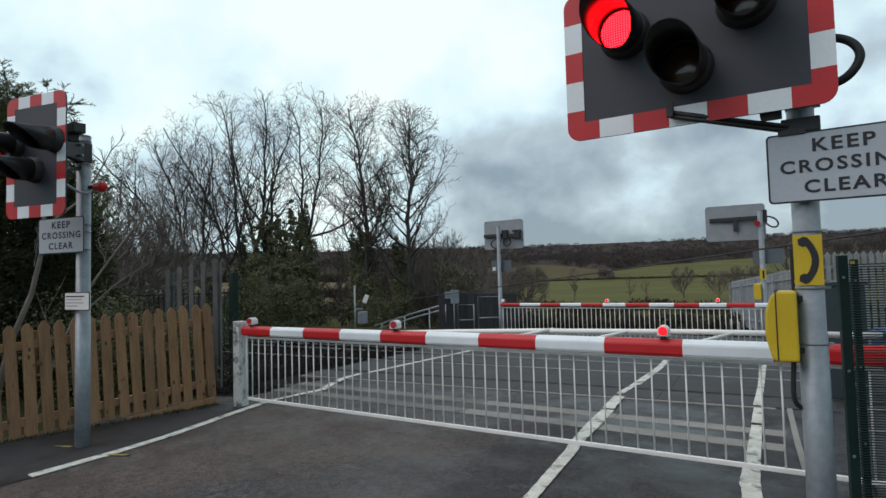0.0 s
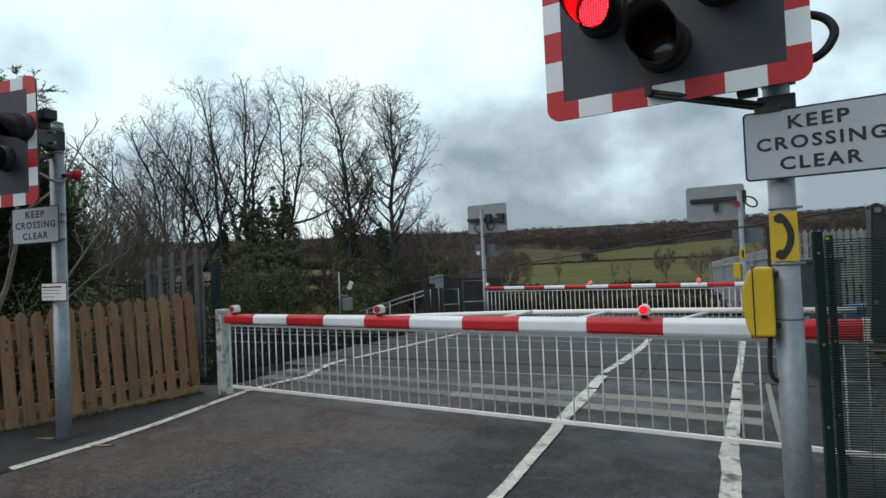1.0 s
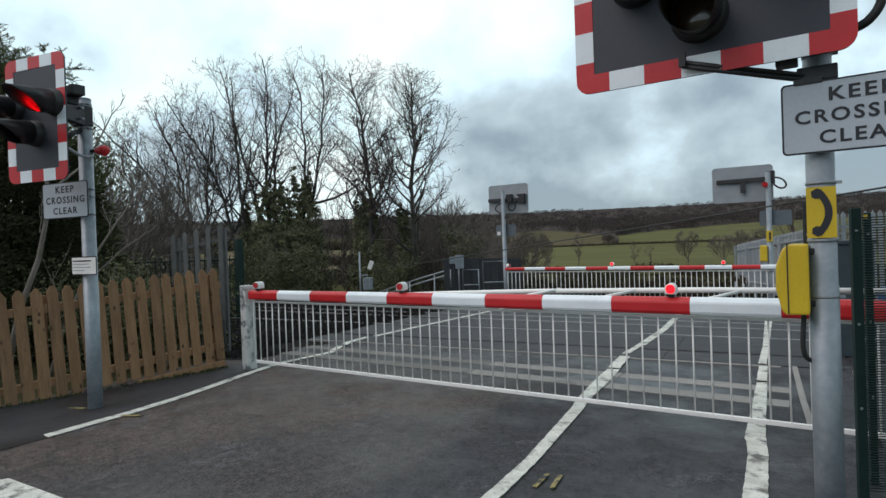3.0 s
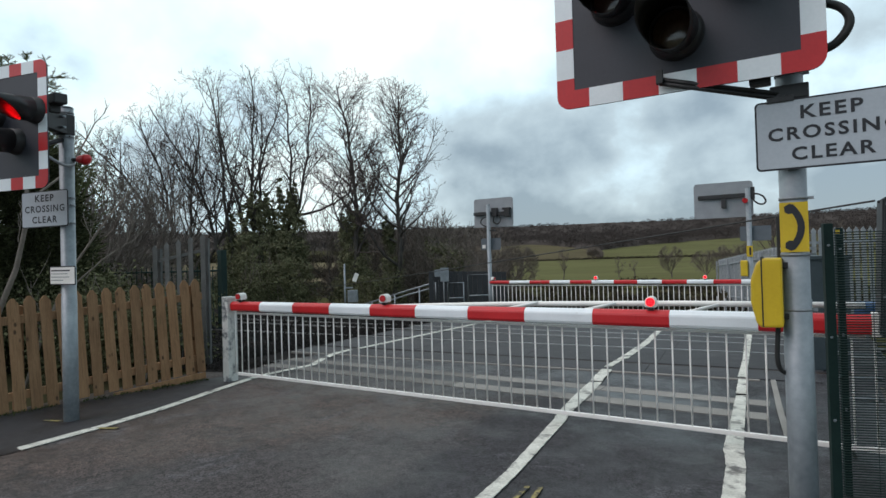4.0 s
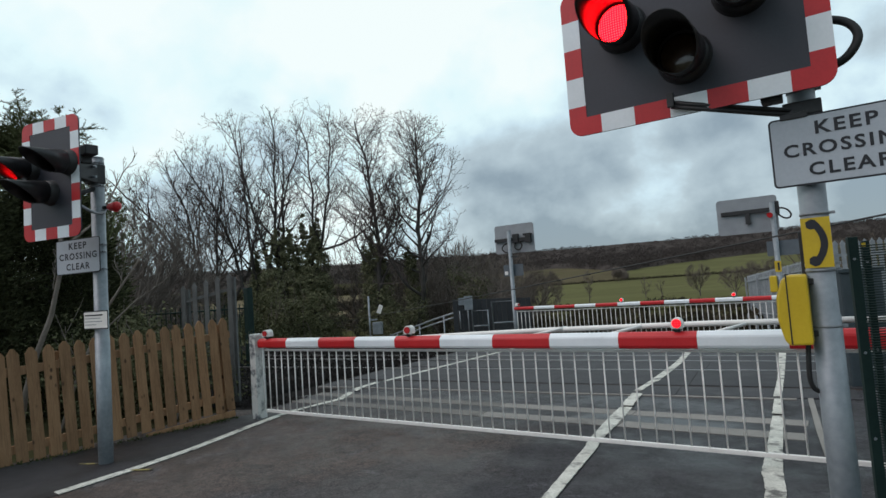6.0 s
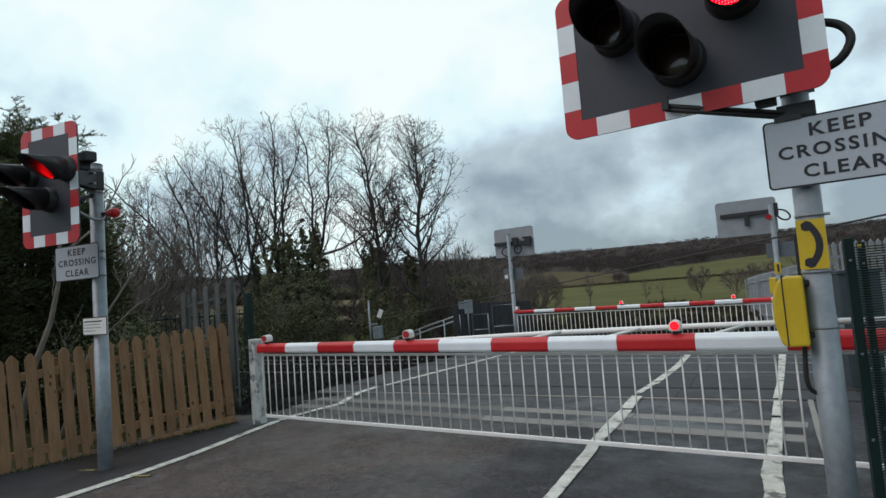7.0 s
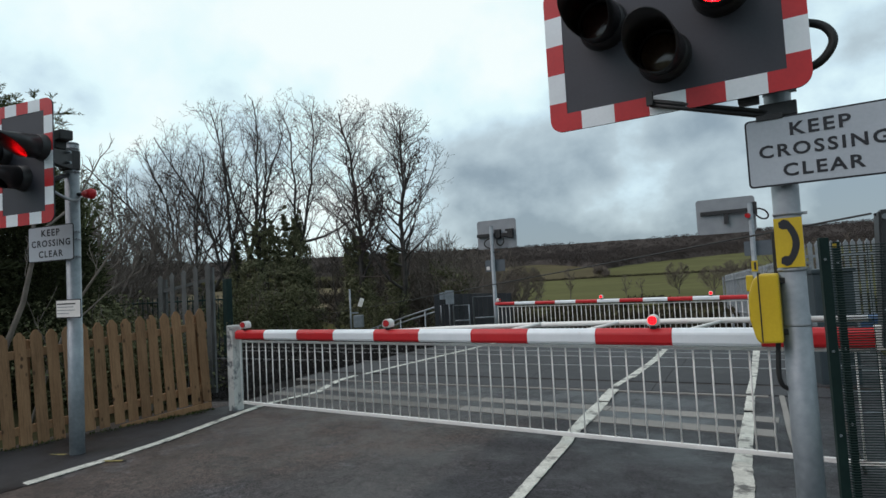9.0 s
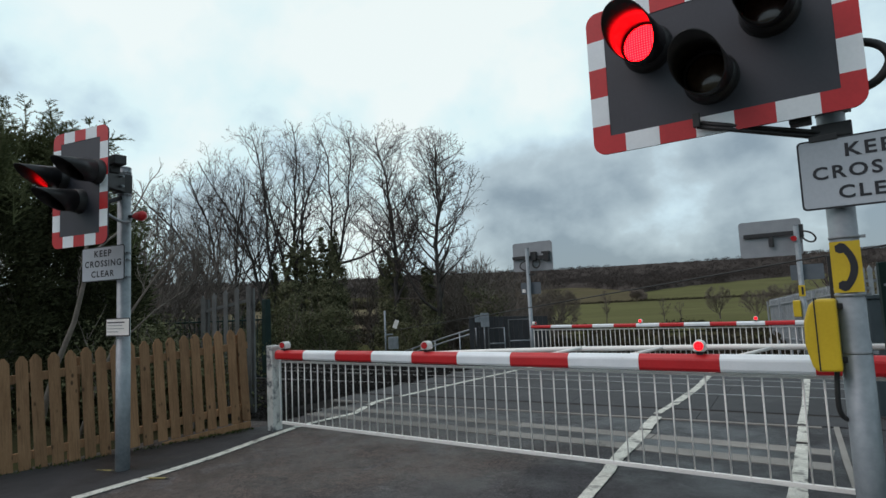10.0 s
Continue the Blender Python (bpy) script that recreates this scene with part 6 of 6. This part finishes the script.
def trees():
    spec = [  # bearing, distance, top, crown half-width, crown shift, seed, stems, ivy height, ivy width, crown's foot, stem spread, how far the limbs open
        (54.6, 31, 9.3, 4.0, -1.3, 11, 4, 1.4, 0.3, 0.26, 0.95, (30, 62)), (51.6, 30.5, 11.2, 3.3, -1.0, 12, 3, 3.6, 0.7, 0.32, 0.8, (28, 58)),
        (49.0, 29.5, 11.3, 2.5, -0.3, 13, 3, 5.0, 2.0, 0.36, 0.6, (26, 54)), (46.3, 29, 11.5, 2.2, 0.25, 14, 2, 5.4, 1.3, 0.36, 0.35, (26, 56)),
        (40.4, 28.2, 10.9, 3.0, -0.5, 16, 1, 4.4, 1.15, 0.28, 0.4, (28, 62)), (36.8, 27.7, 10.2, 3.5, 0.5, 18, 1, 3.7, 0.7, 0.25, 0.3, (32, 70)),
    ]
    for b, d, top, w, shift, seed, stems, ivy, iw, foot, fan, open_by in spec:
        x, y = at_sight(b, d)
        h = top - land(x, y)
        side = Vector((math.cos(radians(b)), math.sin(radians(b)), 0))
        t = bare_tree("tall leafless tree" + (" with ivy up its trunk" if ivy > 2 else " beyond the railway"), x, y, h, seed, ASH, stems, ivy, iw, crown=(w, shift, side, stems, foot, 0.14 if stems > 1 else 0, 0.0062, 0.78 if b > 48 else 1.05 if stems > 1 else 1.32, 0.16, fan, open_by))
        if seed == 14:  # the one low limb that sweeps up clear of its neighbours
            out = (([], []), ([], []))
            rng = random.Random(5)
            low = dict(ASH, up=(0, 0.17, 0.05, 0.04, 0.05), wiggle=0.06, kids=(9, 6, 4, 3, 0))
            grow(rng, out, Vector((0, 0, h * 0.36)), side + Vector((0, 0, -0.05)), 4.4, 0.075, 1, low)
            poly_mesh("low_limb", out[0][0] + out[1][0], out[0][1] + [tuple(i + len(out[0][0]) for i in f) for f in out[1][1]], BARK, t)
    # leafless scrub between and behind
    for b, d, h, seed in ((61.5, 22, 5.2, 31), (64.6, 20, 5.6, 45), (60.4, 23, 4.6, 32), (58.0, 26, 3.8, 33), (33.5, 29, 4.4, 35), (31.0, 31, 4.2, 36), (35.0, 33, 4.4, 37), (28.5, 34, 4.0, 38), (30.0, 26, 3.2, 42)):
        x, y = at_sight(b, d)
        bare_tree("leafless brown scrub tree", x, y, h, seed, BUSH, 3, 0, wood=SCRUB, radius=0.06, name="scrub_tree", cat="shrub")
    rng = random.Random(77)
    for b, d, h in ((33.4, 31, 6.0), (31.6, 34, 6.2), (29.4, 38, 6.0), (27.6, 42, 6.8), (34.8, 40, 5.4), (30.2, 46, 7.2), (25.8, 48, 6.4), (46.6, 37, 5.4), (39.2, 36, 5.4), (36.0, 35, 5.6), (42.6, 34, 6.4), (38.2, 33, 6.4), (34.4, 33, 5.6), (32.6, 30, 5.2), (61.2, 22, 5.2), (63.2, 22, 5.8), (64.8, 19, 5.0), (59.2, 24, 4.6)):
        x, y = at_sight(b, d)
        t = thing("scrub_tree", "rounded leafless scrub thicket", "shrub", (x, y, land(x, y) - 0.1), group="bare trees")
        wood, twig = crowned(rng, h * 0.7, h * 0.33, 0, Vector((1, 0, 0)), 1, 2, 620 if b > 55 else 1000, 0.17, (0.10, 1.0), 0.9)
        for nm, (vs, fs), m in (("trunk", wood, SCRUB if b > 55 else BARK), ("crown", twig, SCRUB if b > 55 else FIELD_TWIG)):
            poly_mesh(nm, [v / 0.7 for v in vs], fs, m, t)
    # thin pale saplings before the conifer hedge
    def sapling(label, base, stems, seed):
        rng = random.Random(seed)
        t = thing("sapling", label, "tree", (*base, land(*base)), group="saplings")
        for k, (pts, r0) in enumerate(stems):
            vs, fs = [], []
            pts = [Vector(p) - Vector((*base, land(*base))) for p in pts]
            n = len(pts)
            limb(vs, fs, pts, [r0 * (1 - 0.6 * i / (n - 1)) for i in range(n)], 6)
            poly_mesh("branch" if k else "stem", vs, fs, SAPLING, t, smooth=True)
            out = (([], []), ([], []))
            for i in range(5):
                q = pts[n // 2].lerp(pts[-1], rng.random())
                grow(rng, out, q, (pts[-1] - pts[-2]).normalized() + Vector((rng.gauss(0, 0.6), rng.gauss(0, 0.6), 0.4)), rng.uniform(0.14, 0.34) if k or seed == 51 else rng.uniform(0.3, 0.6), 0.006, 2, dict(THIN, thin=0.004))
            poly_mesh("twig_spray", *out[1], SAPLING, t)

    sapling("pale bent sapling before the dark conifers", (-8.0, 2.75), (([(-8.0, 2.75, -0.05), (-7.9, 2.79, 0.5), (-7.78, 2.85, 0.93), (-7.55, 2.95, 1.45), (-7.4, 3.0, 1.98), (-7.36, 2.99, 2.3), (-7.35, 2.97, 2.7)], 0.042),
                                                                      ([(-7.36, 2.99, 2.2), (-7.28, 3.3, 2.5), (-7.16, 3.44, 2.78), (-7.07, 3.49, 2.94), (-6.96, 3.54, 3.14)], 0.016)), 51)
    sapling("pale leaning sapling behind the wooden fence", (-8.35, 3.35), (([(-8.35, 3.35, -0.05), (-8.1, 3.48, 0.7), (-7.74, 3.67, 1.49), (-7.51, 3.8, 1.84), (-7.2, 3.95, 2.25)], 0.024),
                                                                       ([(-7.9, 3.58, 1.1), (-7.6, 3.95, 1.55), (-7.3, 4.2, 1.8)], 0.012)), 52)


def conifer(label, x, y, height, width, seed, sprays=52000):
    rng = random.Random(seed)
    z = land(x, y)
    t = thing("conifer", label, "tree", (x, y, z), group="conifers")
    bm = bmesh.new()
    tube(bm, [(0, 0, -0.2), (0, 0, height * 0.8)], [0.16, 0.03], 8)
    part("trunk", bm, BARK, t)
    tips = []
    for _ in range(240):
        h = rng.random() ** 0.8
        r = width * (1 - h) ** 0.6 * rng.uniform(0.75, 1.05) + 0.08
        a = rng.uniform(0, 6.283)
        tips.append((Vector((r * math.cos(a), r * math.sin(a), height * 0.84 * h)), rng.uniform(0.3, 0.6) * (1.15 - 0.6 * h)))

    def place():
        c, s = rng.choice(tips)
        o = Vector((rng.gauss(0, 1), rng.gauss(0, 1), rng.gauss(0, 0.7))).normalized()
        return c + o * s * rng.random() ** 0.6, (o + Vector((c.x, c.y, 0)).normalized() + Vector((0, 0, 0.5))).normalized()

    vs, fs = [], []
    upper_sprays = ([], [])
    for _ in range(sprays):
        c, o = place()
        k = rng.uniform(0.022, 0.06)
        s = o.orthogonal().normalized()
        s.rotate(Matrix.Rotation(rng.uniform(0, 6.283), 3, o))
        # sprays above this height get the paler tone, painted as a lit top
        vv, ff = upper_sprays if c.z > height * (0.62 + 0.1 * rng.random()) else (vs, fs)
        b = len(vv)
        vv += [c - o * k * 0.6, c + s * k * 0.26, c + o * k, c - s * k * 0.26]
        ff += [(b, b + 1, b + 2, b + 3)]
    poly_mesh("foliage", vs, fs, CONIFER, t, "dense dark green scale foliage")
    # feathery leaders at the top: arching side shoots, each a comb of small sprays
    vs, fs = upper_sprays

    def frond(p, way, ln):
        q, d = p.copy(), way.copy()
        line = [q.copy()]
        for i in range(4):
            d = (d + Vector((rng.gauss(0, 0.07), rng.gauss(0, 0.07), 0.03 - 0.05 * i))).normalized()
            q = q + d * ln / 4
            line.append(q.copy())
        limb(vs, fs, line, [0.005 * (1 - i / 5) for i in range(5)], 3)
        for k in range(int(10 + 60 * ln)):
            u = 1 - rng.random() ** 1.3 * 0.9
            i = min(3, int(u * 4))
            c = line[i].lerp(line[i + 1], u * 4 - i)
            o = (d * 0.9 + Vector((rng.gauss(0, 1), rng.gauss(0, 1), rng.gauss(0.1, 0.5))).normalized()).normalized()
            w = rng.uniform(0.022, 0.060)
            s = o.orthogonal().normalized() * w * 0.12
            b = len(vs)
            vs.extend([c - s, c + s, c + o * w])
            fs.append((b, b + 1, b + 2))

    for i in range(32):
        a, r = rng.uniform(0, 6.283), width * (0.95 if i < 22 else 0.3) * math.sqrt(rng.random())
        p = Vector((r * math.cos(a), r * math.sin(a), height * (0.86 - 0.34 * (r / width) ** 1.6) * rng.uniform(0.92, 1.0)))
        d = (Vector((math.cos(a), math.sin(a), 0)) * rng.uniform(0.0, 0.35 if i < 22 else 0.75) + Vector((0, 0, 1))).normalized()
        tall = rng.uniform(0.5, 1.0)
        line = [p.copy()]
        for k in range(8):
            d = (d + Vector((rng.gauss(0, 0.06), rng.gauss(0, 0.06), 0.02))).normalized()
            p = p + d * tall / 8
            line.append(p.copy())
        limb(vs, fs, line, [0.014 * (1 - k / 9) for k in range(9)], 4)
        for k in range(26):
            u = rng.random() ** 0.8
            j = min(7, int(u * 8))
            c = line[j].lerp(line[j + 1], u * 8 - j)
            az = rng.uniform(0, 6.283)
            frond(c, (Vector((math.cos(az), math.sin(az), 0)) + Vector((0, 0, rng.uniform(0.35, 1.0)))).normalized(), (0.40 - 0.30 * u) * rng.uniform(0.6, 1.15))
    if seed == 67:  # a long shoot that reaches out sideways
        p, d = Vector((0.05, 0.15, height * 0.855)), Vector((0.45, 0.85, 0.20)).normalized()
        for k in range(5):
            q = p + d * 0.13
            limb(vs, fs, [p, q], [0.014 - 0.0012 * k, 0.013 - 0.0012 * k], 4)
            for _ in range(4):
                frond(p.lerp(q, rng.random()), (d + Vector((rng.gauss(0, 0.6), rng.gauss(0, 0.6), rng.gauss(0.1, 0.4)))).normalized(), 0.26 - 0.02 * k)
            p, d = q, (d + Vector((0, 0, -0.02))).normalized()
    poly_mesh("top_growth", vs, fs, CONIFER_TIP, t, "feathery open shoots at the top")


def hedge_row():
    for b, d, h, w, s in ((71.2, 12.5, 5.7, 1.4, 61), (68.1, 12.1, 5.75, 1.1, 67), (75, 11.5, 5.2, 1.6, 62), (80.5, 11.0, 4.9, 1.6, 63), (66.0, 12.4, 4.5, 0.9, 64), (86.5, 10.5, 4.8, 1.6, 65), (65.0, 15, 3.0, 1.0, 66)):
        x, y = at_sight(b, d)
        conifer("dark conifer hedge tree behind the wooden fence", x, y, h, w, s)
    # green shrubs behind the fence
    rng = random.Random(71)
    for b, d, h, w in ((63.6, 9.8, 1.8, 0.9), (60.6, 9.4, 1.5, 0.75), (58.5, 9.1, 1.2, 0.5), (58.5, 13.5, 1.2, 1.0), (56.5, 16, 1.1, 1.1), (38.8, 26, 1.6, 0.5), (31.9, 27, 4.0, 0.75), (31.2, 26, 3.0, 0.6), (47.6, 25, 2.2, 0.8), (50.6, 25, 2.3, 0.9), (53.5, 22, 1.8, 0.8)):
        x, y = at_sight(b, d)
        z = land(x, y)
        t = thing("shrub", "dull green leafy shrub", "shrub", (x, y, z), group="shrubs")
        lumps = [(Vector((rng.gauss(0, w * 0.5), rng.gauss(0, w * 0.5), rng.uniform(0.1, h * 0.85))), rng.uniform(0.25, 0.5)) for _ in range(34)]

        def place():
            c, r = rng.choice(lumps)
            o = Vector((rng.gauss(0, 1), rng.gauss(0, 1), rng.gauss(0, 1))).normalized()
            return c + o * r * rng.uniform(0.5, 1.1), (o + Vector((0, 0, 0.6))).normalized()

        poly_mesh("foliage", *leaves(rng, 5200 if d < 14 else 2600, place, 0.028 if d < 14 else 0.045), SHRUB, t)
        out = (([], []), ([], []))
        for _ in range(5):
            grow(rng, out, Vector((rng.gauss(0, 0.2), rng.gauss(0, 0.2), -0.1)), Vector((rng.gauss(0, 0.35), rng.gauss(0, 0.35), 1)), h * 0.9, 0.02, 1, dict(THIN, levels=2))
        poly_mesh("woody_base", out[0][0] + out[1][0], out[0][1] + [tuple(i + len(out[0][0]) for i in f) for f in out[1][1]], SCRUB, t)


def far_wood():
    """Woods on the ridge, hedges and field trees: ragged clumps of twig cards."""
    rng = random.Random(81)

    def clumps(spots, material, name, label, cat, dens=15, fine=1.0):
        vs, fs = [], []
        for x, y, h, w in spots:
            z = land(x, y)
            for _ in range(dens):
                o = Vector((rng.gauss(0, 1), rng.gauss(0, 1), rng.gauss(0.3, 1))).normalized() * rng.uniform(0.55, 1.0)
                c = Vector((x + o.x * w * 0.5, y + o.y * w * 0.5, z + h * (0.5 + 0.46 * o.z)))
                k = fine * w * rng.uniform(0.14, 0.30)
                b = len(vs)
                for _ in range(3):
                    vs.append(c + Vector((rng.gauss(0, k), rng.gauss(0, k), rng.gauss(0, k * 1.5))))
                fs.append((b, b + 1, b + 2))
        tagged(poly_mesh(name, vs, fs, material), label, cat, kind="stuff")

    vs, fs = polar_sheet(500, 1300, 110, -12, 76, 320, 0.0)
    canopy = []
    for x, y, z in vs:
        r, b = math.hypot(x, y), math.degrees(math.atan2(-x, y))
        edge = wood_edge(b)
        canopy.append((x, y, z - 2.0 + (6.5 + 1.6 * noise.noise(Vector((x / 9, y / 9, 0)))) * smooth(r, edge - 5, edge + 30)))
    tagged(poly_mesh("ridge_canopy", canopy, [f[::-1] for f in fs], WOODS, smooth=True), "brown twig canopy of the ridge wood", "wood", kind="stuff")
    spots = []
    for _ in range(4000):
        b, d = -10 + 74 * rng.random() ** 1.25, rng.random() ** 1.3
        edge = wood_edge(b)
        x, y = at_sight(b, edge + 520 * d)
        spots.append((x, y, rng.uniform(9, 12), rng.uniform(9, 15)))
    clumps(spots, WOODS, "ridge_wood", "leafless brown wood along the ridge", "wood", 130, 0.13)
    spots = []
    for d0, a0, a1, n, h in ((0, -8, 33, 1300, 1.7), (116, -4, 34, 500, 1.8), (250, 30, 52, 500, 4), (430, 31, 64, 700, 6), (120, 30, 60, 420, 3)):
        for i in range(n):
            b = a0 + (a1 - a0) * (i + rng.random()) / n
            x, y = at_sight(b, d0 + rng.gauss(0, 2.0) + 9 * math.sin(b * 0.6) if d0 else hedge_line(b) + rng.gauss(0, 1.2))
            spots.append((x, y, h * rng.uniform(0.5, 1.3), h * 0.8))
    clumps(spots, HEDGE, "field_hedge", "dark hedges between the fields", "hedge", 26, 0.42)
    spots = []
    for _ in range(900):
        b, d = rng.uniform(25, 60), rng.uniform(70, 300)
        if 42.6 < b < 45.6:
            continue
        x, y = at_sight(b, d)
        spots.append((x, y, rng.uniform(2.0, 5.5), rng.uniform(1.6, 3.2)))
    clumps(spots, WOODS, "valley_scrub", "leafless scrub and small trees in the valley", "scrub", 60, 0.35)
    spots = []
    for _ in range(500):
        x, y = rng.uniform(-15, 2.5), rng.uniform(24, 36)
        spots.append((x, y, rng.uniform(0.5, 1.5), rng.uniform(0.8, 1.6)))
    clumps(spots, HEDGE, "bramble_bank", "brown bramble and rough growth below the road", "scrub", 140, 0.22)
    # hedgerow trees along the slanting bound between the two hillside fields
    spots = []
    for i in range(260):
        f = rng.random()
        b, r = 16.56 + 0.9 * f + rng.gauss(0, 0.10), 411 + 125 * f
        x, y = at_sight(b, r)
        spots.append((x, y, rng.uniform(2.0, 6.5), rng.uniform(2, 5)))
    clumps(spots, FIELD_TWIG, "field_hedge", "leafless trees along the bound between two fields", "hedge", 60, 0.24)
    # single field trees
    for b, d, h, w, s in ((14.9, 155, 5.9, 2.2, 91), (13.5, 155, 5.1, 2.1, 92), (10.3, 150, 8.6, 3.6, 93), (7.4, 140, 7.2, 4.0, 94), (20.0, 150, 8.8, 2.4, 95), (24.2, 140, 9.6, 5.6, 96), (27.4, 110, 8.0, 4.6, 97), (22.8, 165, 5.4, 3.0, 98), (5.2, 110, 8.5, 4.4, 99), (2.0, 40, 6.6, 2.6, 100), (-2.0, 60, 8, 3.2, 101), (17.2, 395, 8, 5, 102), (26.0, 150, 7.0, 4.0, 103)):
        x, y = at_sight(b, d)
        rng2 = random.Random(s)
        t = thing("field_tree", "rounded leafless tree standing in the fields", "tree", (x, y, land(x, y) - 0.2), group="field trees")
        k = d / 45
        wood, twig = spreading(rng2, h, w, 0, Vector((1, 0, 0)), 1 + (w > 3), 0.16, 0.2, 0.0056 * k, 0.88 if d > 60 else 1.0, 0.07 + 0.010 * h, 0.6)
        # trunks from 100 m on take the haze-paled tone as well
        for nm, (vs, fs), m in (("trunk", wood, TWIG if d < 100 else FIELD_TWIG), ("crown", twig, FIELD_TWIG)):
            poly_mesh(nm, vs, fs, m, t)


trees()
hedge_row()
far_wood()


# ---- the flashing of the signals: two-faced discs turn, standing in for lamps switching ----
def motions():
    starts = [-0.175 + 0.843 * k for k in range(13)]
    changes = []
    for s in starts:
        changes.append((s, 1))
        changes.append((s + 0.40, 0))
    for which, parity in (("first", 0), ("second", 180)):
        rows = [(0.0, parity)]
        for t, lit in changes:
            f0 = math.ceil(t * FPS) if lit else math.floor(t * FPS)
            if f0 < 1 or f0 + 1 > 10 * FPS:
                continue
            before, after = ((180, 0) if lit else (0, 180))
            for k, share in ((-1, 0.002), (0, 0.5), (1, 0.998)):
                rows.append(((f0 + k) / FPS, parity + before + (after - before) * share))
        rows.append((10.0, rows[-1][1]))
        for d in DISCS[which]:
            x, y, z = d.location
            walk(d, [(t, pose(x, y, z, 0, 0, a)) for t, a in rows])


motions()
